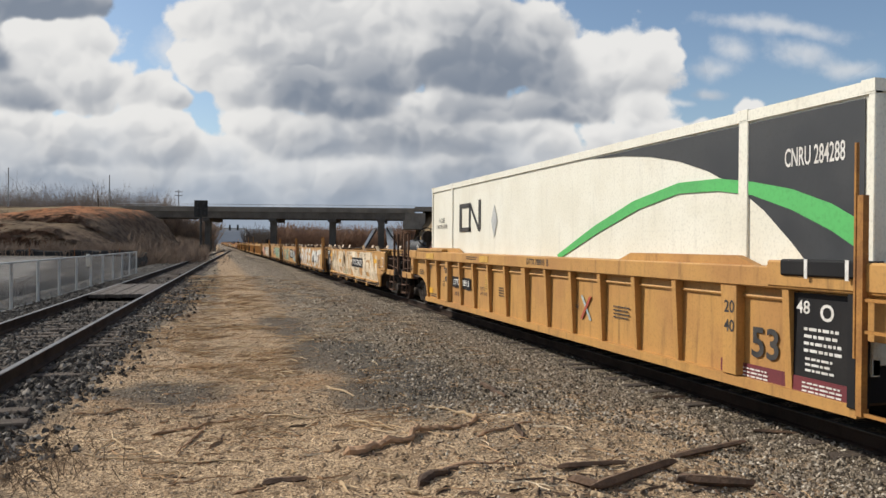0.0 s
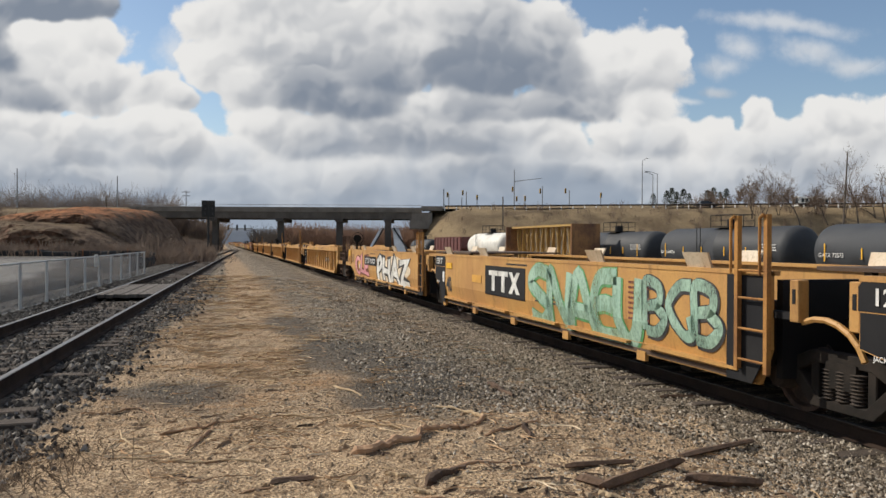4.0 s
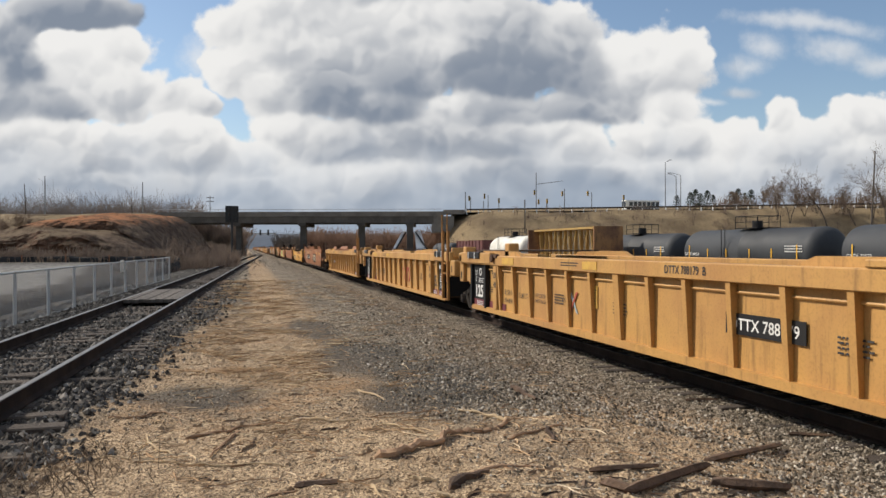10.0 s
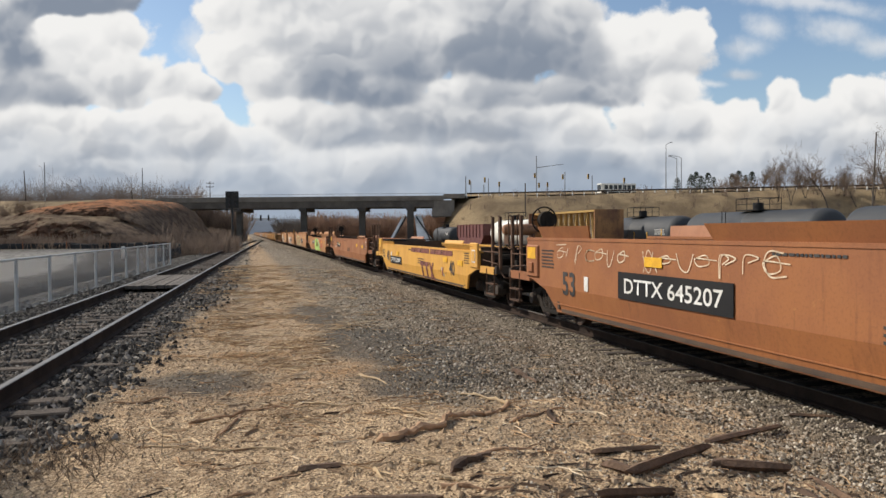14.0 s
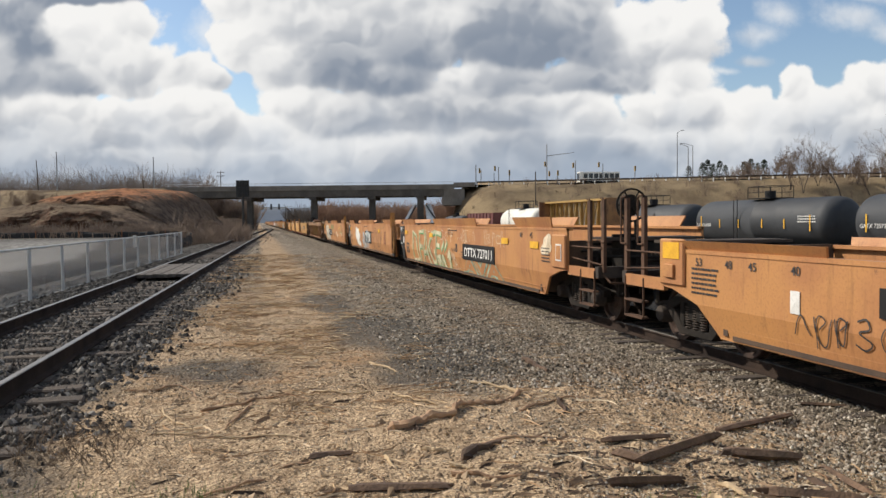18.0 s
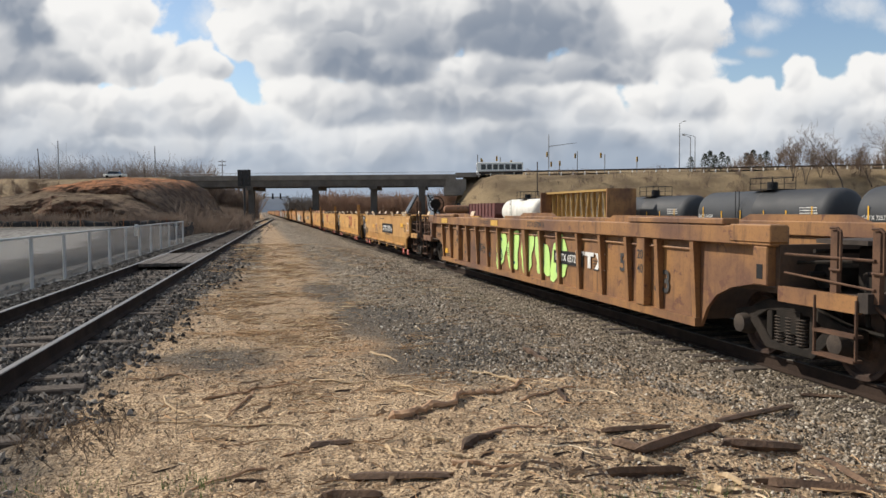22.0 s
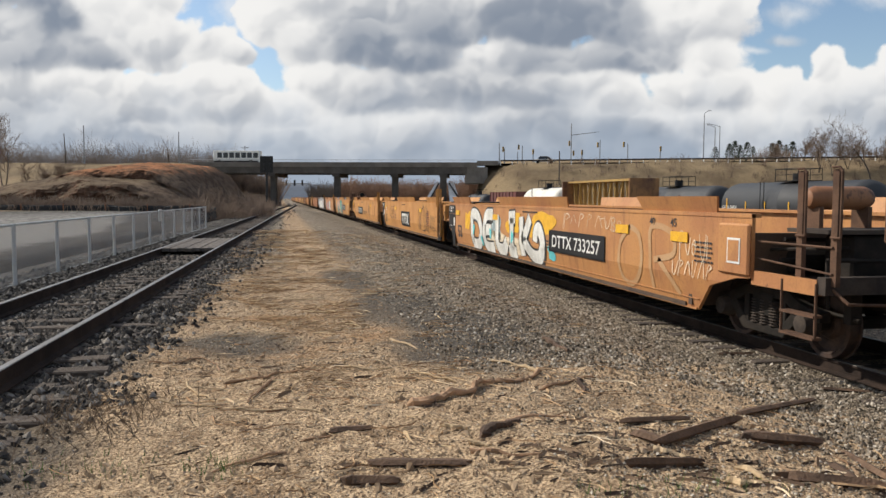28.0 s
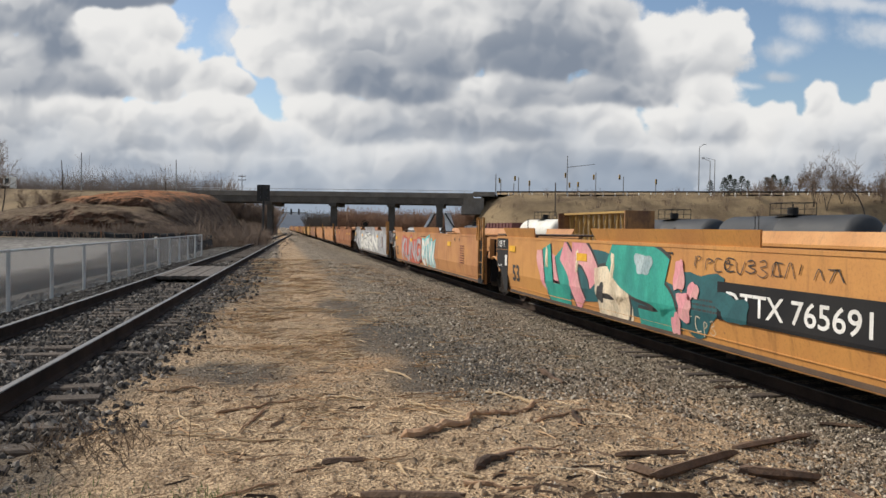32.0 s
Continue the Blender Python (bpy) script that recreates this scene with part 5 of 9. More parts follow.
def blade(rnd, size):
    """A bent straw: three thin prisms end to end."""
    a, w = rnd.gauss(0.2, 1.2), size * 0.008 + 0.0014
    pts = [Vector((0, 0, 0))]
    for i in range(3):
        a += rnd.uniform(-0.5, 0.5)
        pts.append(pts[-1] + Vector((math.cos(a), math.sin(a), rnd.uniform(-0.05, 0.10))) * size / 3)
    co, fs = [], []
    for i, p in enumerate(pts):
        side = Vector((-math.sin(a), math.cos(a), 0)) * w
        co += [tuple(p - side), tuple(p + side), tuple(p + Vector((0, 0, w * 1.6)))]
        if i:
            n = 3 * (i - 1)
            fs += [(n, n + 3, n + 5, n + 2), (n + 1, n + 2, n + 5, n + 4), (n, n + 1, n + 4, n + 3)]
    return co, fs


def build_straw():
    rnd = random.Random(12)
    spots = []
    for _ in range(26000):
        y = 3.2 + 36 * rnd.random() ** 2.2
        x = rnd.gauss(0.1, 0.95) if rnd.random() < 0.75 else rnd.uniform(-1.8, 4.6)
        if y < 9 and rnd.random() > 0.035 + 0.5 * math.exp(-((y - 6.9 - 0.1 * x) / 0.55) ** 2) + 0.12 * math.exp(-((y - 4.6) / 0.4) ** 2):
            continue
        if x < -1.5 or noise.noise((x * 0.9, y * 0.8, 7)) < 0.08 and rnd.random() < 0.86:
            continue
        spots.append((x, y, ground_height(x, y) + 0.010, (0.03 + 0.26 * rnd.random() ** 3.0) * (1 + max(0, y - 7) / 14), rnd))
    scatter("straw_litter", "dry straw and stalks strewn over the ground", "straw", lambda s, q: blade(s, q), STRAW, spots)


TWIG = island_material("broken_twigs", ((0.20, 0.115, 0.065), (0.52, 0.33, 0.18), (0.72, 0.52, 0.31), (0.92, 0.76, 0.54)))


def twig(rnd, size):
    """A crooked twig of six joints."""
    a, w = rnd.uniform(-1.0, 1.4), 0.004 + size * 0.010 * rnd.random()
    p = Vector((0, 0, 0.004))
    co, fs = [], []
    for i in range(7):
        side = Vector((-math.sin(a), math.cos(a), 0)) * w * (1 - 0.1 * i)
        co += [tuple(p - side), tuple(p + side), tuple(p + Vector((0, 0, w * 1.7 * (1 - 0.1 * i))))]
        if i:
            n = 3 * (i - 1)
            fs += [(n, n + 3, n + 5, n + 2), (n + 1, n + 2, n + 5, n + 4)]
        a += rnd.gauss(0, 0.6)
        p = p + Vector((math.cos(a), math.sin(a), rnd.uniform(-0.04, 0.06))) * size / 6
    return co, fs


def build_twigs():
    """Broken twigs and splinters, thickest in a swathe across the path."""
    rnd = random.Random(14)
    spots = []
    for _ in range(560):
        if rnd.random() < 0.5:
            x = rnd.uniform(-0.9, 2.9)
            y = rnd.gauss(6.5 + 0.12 * x, 0.8)
        elif rnd.random() < 0.5:
            x, y = rnd.uniform(-0.6, 3.9), rnd.uniform(3.7, 5.6)
        else:
            y = 7.5 + 26 * rnd.random() ** 1.5
            x = rnd.gauss(0.5, 0.9)
        spots.append((x, y, ground_height(x, y) + 0.004, (0.06 + 0.46 * rnd.random() ** 2.8) * (1 + max(0, y - 7) / 16), rnd))
    scatter("twig_litter", "broken twigs and pale wood splinters across the path", "twigs", twig, TWIG, spots)


def stick(name, label, category, p, q, r, mat, seed, square=False, r2=None):
    """A crooked branch, or a squared splintered piece of timber, lying on the ground between two places in plan."""
    rnd = random.Random(seed)
    p, q = Vector((*p, 0)), Vector((*q, 0))
    r *= 0.62
    n = 9 if square else 10
    bm = fresh()
    rings = []
    side = Vector((-(q - p).y, (q - p).x, 0)).normalized()
    along = (q - p).normalized()
    m = 5 if square else 7
    rise = [ground_height(*p.lerp(q, t).xy) for t in (0.0, 0.25, 0.5, 0.75, 1.0)]
    ends = (max(rise[0], rise[1] - 0.01), max(rise[4], rise[3] - 0.01))
    hump = max(0.0, rise[2] - (ends[0] + ends[1]) / 2)
    grain = [rnd.uniform(0.75, 1.2) for _ in range(m)]
    sway = 0.0
    for i in range(n + 1):
        t = i / n
        c = p.lerp(q, t)
        sway += 0 if square else rnd.uniform(-0.6, 0.6) * r
        c += side * sway
        rr = r + ((r * (0.8 if square else 0.5) if r2 is None else r2) - r) * t
        rr *= 0.72 if square and i in (0, n) else 1.0
        flat = ends[0] + (ends[1] - ends[0]) * t + hump if square else ground_height(c.x, c.y)
        c.z = flat + rr * (0.50 if square else 0.55)
        ring = []
        for j in range(m):
            ang = (j + 0.5) * math.tau / m
            k = rr * (1.35 if square else 1.0) * grain[j] * rnd.uniform(0.95, 1.05)
            jag = along * rnd.uniform(-1.4, 1.4) * r if i in (0, n) else Vector((0, 0, 0))
            ring.append(bm.verts.new(c + jag + side * math.cos(ang) * k + Vector((0, 0, math.sin(ang) * k * (0.72 if square else 0.9)))))
        rings.append(ring)
    for a, b in zip(rings, rings[1:]):
        for j in range(len(a)):
            k = (j + 1) % len(a)
            bm.faces.new((a[j], a[k], b[k], b[j]))
    bm.faces.new(rings[0][::-1]), bm.faces.new(rings[-1])
    ob = new(name, finish(bm, name, mat))
    return tagged(ob, label, category)


# ---- fence ----
GALV = material("galvanised_steel", (0.52, 0.53, 0.52), (0.40, 0.41, 0.41), 0.55, 0.2, 4, 40, 0.05)


def mesh_material():
    """Woven wire: open between the wires."""
    m = bpy.data.materials.new("chain_link")
    m.use_nodes = True
    k = Nodes(m.node_tree)
    t = m.node_tree
    shader = t.nodes["Principled BSDF"]
    shader.inputs["Base Color"].default_value = (0.50, 0.51, 0.51, 1)
    shader.inputs["Metallic"].default_value, shader.inputs["Roughness"].default_value = 0.5, 0.5
    sep = k.add("ShaderNodeSeparateXYZ")
    k.put(sep.inputs[0], k.add("ShaderNodeTexCoord").outputs["Object"])
    wires = None
    for s in (1, -1):
        d = k.math("ADD", sep.outputs[1], k.math("MULTIPLY", sep.outputs[2], s))
        w = k.math("LESS_THAN", k.math("ABSOLUTE", k.math("SUBTRACT", k.math("FRACT", k.math("MULTIPLY", d, 14.0)), 0.5)), 0.085)
        wires = w if wires is None else k.math("MAXIMUM", wires, w)
    clear = k.add("ShaderNodeBsdfTransparent")
    both = k.add("ShaderNodeMixShader")
    k.put(both.inputs[0], wires), k.put(both.inputs[1], clear.outputs[0]), k.put(both.inputs[2], shader.outputs[0])
    k.put(t.nodes["Material Output"].inputs[0], both.outputs[0])
    return m


def build_fence():
    link = mesh_material()
    lat, z0, hgt = -5.25, 0.30, 1.14
    y0, y1 = 3.0, 43.0
    base = Vector((lat, 0, 0))
    fence = thing("fence", "galvanised chain-link fence with round posts and a top rail", "fence", (lat / math.cos(LEFT_TURN) + 0.0, 0, z0), -LEFT_TURN)
    n = 17
    for i in range(n):
        y = y0 + (y1 - y0) * i / (n - 1)
        post = fresh()
        rod(post, (0, 0, -0.3), (0, 0, hgt + 0.03), 0.038, 8)
        part("post", stored("fencepost", lambda: finish(post, "post", GALV)), GALV, fence, at=(0, y, 0))
        if i < n - 1:
            y2 = y0 + (y1 - y0) * (i + 1) / (n - 1)
            bm = fresh()
            v = [bm.verts.new(p) for p in ((0.03, y, 0.03), (0.03, y2, 0.03), (0.03, y2, hgt - 0.02), (0.03, y, hgt - 0.02))]
            bm.faces.new(v)
            part("wire_mesh", bm, link, fence)
    bm = fresh()
    rod(bm, (0, y0, hgt), (0, y1, hgt), 0.024, 8)
    part("top_rail", bm, GALV, fence)
    bm = fresh()
    rod(bm, (0, y0, 0.06), (0, y1, 0.06), 0.008, 6)
    part("tension_wire", bm, GALV, fence)
    bm = fresh()
    box(bm, -0.01, 0.01, -0.28, 0.28, -0.22, 0.22)
    part("sign_board", bm, WHITE, fence, "small white board", at=(-0.05, 30.2, hgt - 0.15))


SIGNAL = material("signal_black", (0.02, 0.02, 0.022), (0.035, 0.033, 0.03), 0.6, 0, 2, 20, 0.1)
CONCRETE = material("weathered_concrete", (0.23, 0.205, 0.175), (0.16, 0.14, 0.12), 0.9, 0, 0.35, 12, 0.25, (0.13, 0.115, 0.10), 0.66, 0.8, 0.4)
# pier concrete far darker than the deck's: shade below the bridge is in the colour
PIERS = material("shaded_pier_concrete", (0.10, 0.088, 0.075), (0.065, 0.057, 0.05), 0.9, 0, 0.35, 12, 0.25, None, 0.6, 4, 0.4)
GIRDER = material("grey_girder", (0.125, 0.108, 0.09), (0.085, 0.073, 0.062), 0.8, 0, 0.4, 10, 0.15, None, 0.6, 4, 0.4)
PALE = material("pale_slab", (0.82, 0.81, 0.78), (0.70, 0.69, 0.66), 0.85, 0, 0.5, 10, 0.15, None, 0.6, 4, 0.3)
ASPHALT = material("asphalt", (0.06, 0.06, 0.06), (0.04, 0.04, 0.04), 0.9, 0, 0.5, 30, 0.2)
ROAD_B = 166.0


def build_bridge():
    br = thing("road_bridge", "concrete road bridge with grey girders on square piers over the tracks", "bridge", plan(0, 0), HEAD, kind="structure")
    # local x: to the right, local y: ahead
    b0, b1 = ROAD_B - 5.5, ROAD_B + 5.5
    bm = fresh()
    box(bm, -61, -1.2, b0, b1, 8.3, 8.75)
    part("deck", bm, CONCRETE, br)
    for i, y in enumerate((b0 + 0.4, b0 + 3.0, b1 - 3.0, b1 - 0.4)):
        bm = fresh()
        box(bm, -57, -3.2, y - 0.25, y + 0.25, 6.95, 8.298)
        part("girder", bm, GIRDER, br)
    for y in (b0, b1 - 0.25):
        bm = fresh()
        box(bm, -61, -1.2, y - 0.08, y + 0.30, 8.752, 9.25)
        part("parapet", bm, CONCRETE, br)
        bm = fresh()
        for x in range(-60, -2, 3):
            rod(bm, (x, y + 0.1, 9.25), (x, y + 0.1, 9.75), 0.04, 6)
        rod(bm, (-61, y + 0.1, 9.75), (-1.2, y + 0.1, 9.75), 0.045, 6)
        part("railing", bm, GALV, br)
    for x, w in ((-43.6, 1.1), (-30.2, 1.2), (-18.1, 1.3), (-8.0, 1.3)):
        pier = fresh()
        lead = -1.0 if x > -10 else 1.2
        box(pier, x - w / 2, x + w / 2, b0 + lead, b0 + lead + 1.2, -0.6, 6.3)
        box(pier, x - w / 2 - 0.15, x + w / 2 + 0.15, b0 + min(0.1, lead - 0.1), b1 - 0.1, 6.302, 6.949)
        part("pier", pier, PIERS, br)
    # pale sloped slab under the right-hand span
    for foot0, foot1, top0, top1 in ((-12.4, -11.6, -9.7, -9.2), (-6.3, -3.9, -7.2, -5.9)):
        bm = fresh()
        v = [bm.verts.new(p) for d in (0.0, 0.3) for p in ((foot0, b0 - 5.0 + d, -0.5), (foot1, b0 - 5.0 + d, -0.5), (top1, b0 + 1.5 + d, 5.2), (top0, b0 + 1.5 + d, 5.2))]
        for f in ((0, 1, 2, 3), (7, 6, 5, 4), (0, 4, 5, 1), (1, 5, 6, 2), (2, 6, 7, 3), (3, 7, 4, 0)):
            bm.faces.new([v[j] for j in f])
        part("slope_paving", bm, PALE, br)
    # black rods added to draw the dark shadow diagonals along the slope
    bm = fresh()
    rod(bm, (-11.3, b0 - 4.9, 0.3), (-9.0, b0 + 1.4, 5.0), 0.16, 6)
    rod(bm, (-6.9, b0 + 1.4, 5.0), (-3.6, b0 - 4.9, 0.4), 0.16, 6)
    part("slope_rail", bm, SIGNAL, br)
    bm = fresh()
    box(bm, -64, -56.5, b0 + 0.2, b1 - 0.2, 4.0, 8.298)
    part("abutment", bm, CONCRETE, br)
    bm = fresh()
    box(bm, -3.6, 1.0, b0 + 0.2, b1 - 0.2, 5.0, 8.298)
    part("abutment", bm, CONCRETE, br)
    bm = fresh()
    box(bm, -1.2, 3.2, b0 - 0.1, b0 + 0.4, 8.7, 9.6)
    part("end_block", bm, CONCRETE, br)
    # road surface on both approaches
    for x0, x1 in ((-320, -61.02), (-1.18, 330)):
        bm = fresh()
        n = 30
        r = [[bm.verts.new((x0 + (x1 - x0) * i / n, y, 9.06 + 0.012 * max(0, x0 + (x1 - x0) * i / n) - (0.3 if x0 < -100 else 0.0))) for y in (ROAD_B - 4.5, ROAD_B + 7.5)] for i in range(n + 1)]
        for p, q in zip(r, r[1:]):
            bm.faces.new((p[0], q[0], q[1], p[1]))
        ob = new("road", finish(bm, "road", ASPHALT))
        ob.location, ob.rotation_euler = plan(0, 0), (0, 0, HEAD)
        tagged(ob, "asphalt road along the top of the embankment", "road", kind="structure")


def build_guardrail():
    rail = thing("guardrail", "steel guardrail on short posts along the road", "guardrail", plan(0, 0), HEAD)
    for i in range(48):
        x = 3.6 + i * 2.4
        bm = fresh()
        box(bm, -0.09, 0.09, -0.09, 0.09, -0.4, 0.78)
        part("post", stored("grpost", lambda: finish(bm, "post", PALE)), PALE, rail, at=(x, ROAD_B - 5.3, 9.0 + 0.012 * x))
    prism_pts = [(ROAD_B - 5.43, 0.42), (ROAD_B - 5.40, 0.74), (ROAD_B - 5.46, 0.66), (ROAD_B - 5.46, 0.5)]
    for i in range(24):
        bm = fresh()
        x0, x1 = 3.6 + i * 4.8, 3.6 + (i + 1) * 4.8
        a = [bm.verts.new((x0, y, 9.0 + 0.012 * x0 + z)) for y, z in prism_pts]
        b = [bm.verts.new((x1, y, 9.0 + 0.012 * x1 + z)) for y, z in prism_pts]
        for j in range(4):
            k = (j + 1) % 4
            bm.faces.new((a[j], b[j], b[k], a[k]))
        part("beam", bm, WORN, rail)


build_bridge()
build_guardrail()
build_fence()


# ---- signals, lamps, poles ----
POLE = material("grey_pole", (0.33, 0.33, 0.33), (0.24, 0.24, 0.24), 0.5, 0.5, 2, 20, 0.05)
WOODPOLE = material("wood_pole", (0.14, 0.11, 0.085), (0.09, 0.07, 0.055), 0.9, 0, 2, 20, 0.3)
AMBER = material("yellow_signal_case", (0.62, 0.36, 0.03), (0.52, 0.30, 0.03), 0.5, 0, 2, 20, 0.05)


def rail_signal(at, height):
    s = thing("railway_signal", "black railway signal with two target heads on a tall mast", "signal", at, HEAD)
    part("mast", rod(fresh(), (0, 0, -1.5), (0, 0, height), 0.16, 10), SIGNAL, s)
    for x in (-0.48, 0.5):
        bm = fresh()
        box(bm, x - 0.42, x + 0.42, -0.12, -0.06, height - 2.3, height)
        part("target_board", bm, SIGNAL, s)
        for i in range(3):
            bm = fresh()
            rod(bm, (x, -0.12, height - 0.45 - i * 0.7), (x, -0.45, height - 0.47 - i * 0.7), 0.17, 10, 0.19)
            part("lamp_hood", bm, SIGNAL, s)
    bm = fresh()
    box(bm, -0.8, 0.8, -0.05, 0.5, height - 2.55, height - 2.45)
    part("platform", bm, SIGNAL, s)


def lamp_post(at, height, arm, name="street_lamp", label="tall grey street lamp with a curved arm"):
    s = thing(name, label, "street lamp", at, HEAD)
    part("pole", rod(fresh(), (0, 0, -1), (0, 0, height), 0.13, 8, 0.07), POLE, s)
    bm = fresh()
    prev = Vector((0, 0, height))
    for i in range(1, 6):
        t = i / 5
        cur = Vector((arm * t, 0, height + 0.55 * math.sin(t * 1.5)))
        rod(bm, prev, cur, 0.05, 6)
        prev = cur
    part("arm", bm, POLE, s)
    bm = fresh()
    box(bm, arm - 0.15 if arm < 0 else arm - 0.45, arm + 0.45 if arm < 0 else arm + 0.15, -0.14, 0.14, height + 0.48, height + 0.60)
    part("lantern", bm, POLE, s, bevel=0.03)


def plain_pole(at, height, mat, label, cross=0, lean=0.0):
    s = thing("utility_pole", label, "pole", at, HEAD)
    part("shaft", rod(fresh(), (0, 0, -1), (lean, 0, height), 0.15, 8, 0.10), mat, s)
    for i in range(cross):
        bm = fresh()
        z = height - 0.6 - i * 1.1
        box(bm, -1.1 + lean, 1.1 + lean, -0.06, 0.06, z - 0.07, z + 0.07)
        for x in (-1.0, -0.5, 0.5, 1.0):
            rod(bm, (x + lean, 0, z + 0.07), (x + lean, 0, z + 0.28), 0.05, 6)
        part("crossarm", bm, mat, s)
    return s


def traffic_light(at, height, heads, arm=0.0):
    """heads: (x, z) places of yellow signal cases."""
    s = thing("traffic_light", "grey traffic signal pole with yellow signal cases", "traffic light", at, HEAD, group="traffic lights at the crossing")
    part("pole", rod(fresh(), (0, 0, -1), (0, 0, height), 0.11, 8, 0.09), POLE, s)
    if arm:
        part("mast_arm", rod(fresh(), (0, 0, height * 0.72), (arm, 0, height * 0.80), 0.08, 8, 0.05), POLE, s)
    for x, z in heads:
        bm = fresh()
        box(bm, -0.19, 0.19, -0.30, -0.04, -0.55, 0.55)
        head = part("signal_head", stored("tl_head", lambda: finish(bm, "signal_head", AMBER, bevel=0.03)), AMBER, s, at=(x, -0.1, z))
        for i in range(3):
            bm2 = fresh()
            rod(bm2, (0, -0.30, 0), (0, -0.48, -0.02), 0.13, 10, 0.14)
            part("visor", stored("tl_visor", lambda: finish(bm2, "visor", SIGNAL)), SIGNAL, head, at=(0, 0, 0.36 - i * 0.36))


def px(x, b):
    """Metres to the right at b metres ahead, from a bearing given as the offset over 1386."""
    return (x - 784) / 1386 * b


def road_z(a):
    return 9.0 + 0.012 * max(0, a)


def build_poles():
    rail_signal(plan(px(399, 108), 108, 1.4), 6.3)
    for x, top, arm in ((1166, 10.4, 1.2), (1193, 7.6, -2.6), (1185, 7.4, -1.6)):
        a = px(x, 168)
        lamp_post(plan(a, 168, road_z(a)), top, arm)
    for x, h in ((66, 9.0), (240, 7.6), (813, 5.2)):
        plain_pole(plan(px(x, 172), 172, 8.8), h, POLE, "slim grey lamp column beside the road")
    plain_pole(plan(px(33, 190), 190, 8.0), 9.5, WOODPOLE, "dark wooden utility pole", 0, -0.5)
    plain_pole(plan(px(223, 172), 172, 8.8), 2.6, WOODPOLE, "short leaning wooden pole", 0, -0.35)
    plain_pole(plan(px(360, 230), 230, 6.0), 11.2, WOODPOLE, "wooden utility pole with crossarms", 2)
    plain_pole(plan(px(1528, 120), 120, 5.5), 11.0, WOODPOLE, "dark wooden utility pole beside bare trees", 0, 0.6)
    plain_pole(plan(px(918, 150), 150, 4.0), 7.0, WOODPOLE, "short dark wooden post on the slope")
    b = 172
    for x, h, heads, arm in ((853, 4.3, ((-0.8, 4.0),), 0), (845, 3.0, (), 0), (938, 9.0, ((-0.4, 4.7), (0.5, 2.6)), 6.0), (988, 5.4, ((-0.5, 4.3),), 0), (1036, 4.5, ((-0.9, 4.3),), 0), (1092, 3.6, ((0, 3.3),), 0), (957, 3.2, ((0, 2.7),), 0), (872, 3.4, ((0, 3.0),), 0), (822, 3.8, ((-0.3, 3.6),), 0)):
        a = px(x, b)
        traffic_light(plan(a, b, road_z(a)), h, heads, arm)
    # signal bridge beyond
    g = thing("signal_gantry", "distant signal gantry with dark signal heads over the tracks", "signal gantry", plan(px(448, 330), 330, 0), HEAD)
    for x in (-6.2, 6.8):
        part("leg", rod(fresh(), (x, 0, -1), (x, 0, 8.3), 0.22, 8), GALV, g)
    part("beam", box(fresh(), -6.2, 6.8, -0.3, 0.3, 7.6, 8.1), GALV, g)
    for x in (-3.2, 0.4, 3.7):
        bm = fresh()
        box(bm, x - 0.35, x + 0.35, -0.5, -0.3, 7.0, 9.4)
        part("signal_head", bm, SIGNAL, g)


# ---- parked yard cars ----
TANK = paint("black_tank_paint", (0.024, 0.026, 0.030), (0.040, 0.043, 0.048), (0.07, 0.06, 0.055), 0.72, 0.3, 0.62)
TANKWHITE = paint("white_tank_paint", (0.72, 0.70, 0.64), (0.60, 0.57, 0.50), (0.30, 0.22, 0.15), 0.70, 0.5)
BEAM = paint("centerbeam_yellow", (0.42, 0.26, 0.07), (0.34, 0.20, 0.06), (0.14, 0.08, 0.05), 0.66, 0.4)
HOPPER = paint("dark_red_paint", (0.13, 0.035, 0.03), (0.10, 0.03, 0.028))
NEAR_YARD_X, NEAR_YARD_Z = 30.0, -0.78


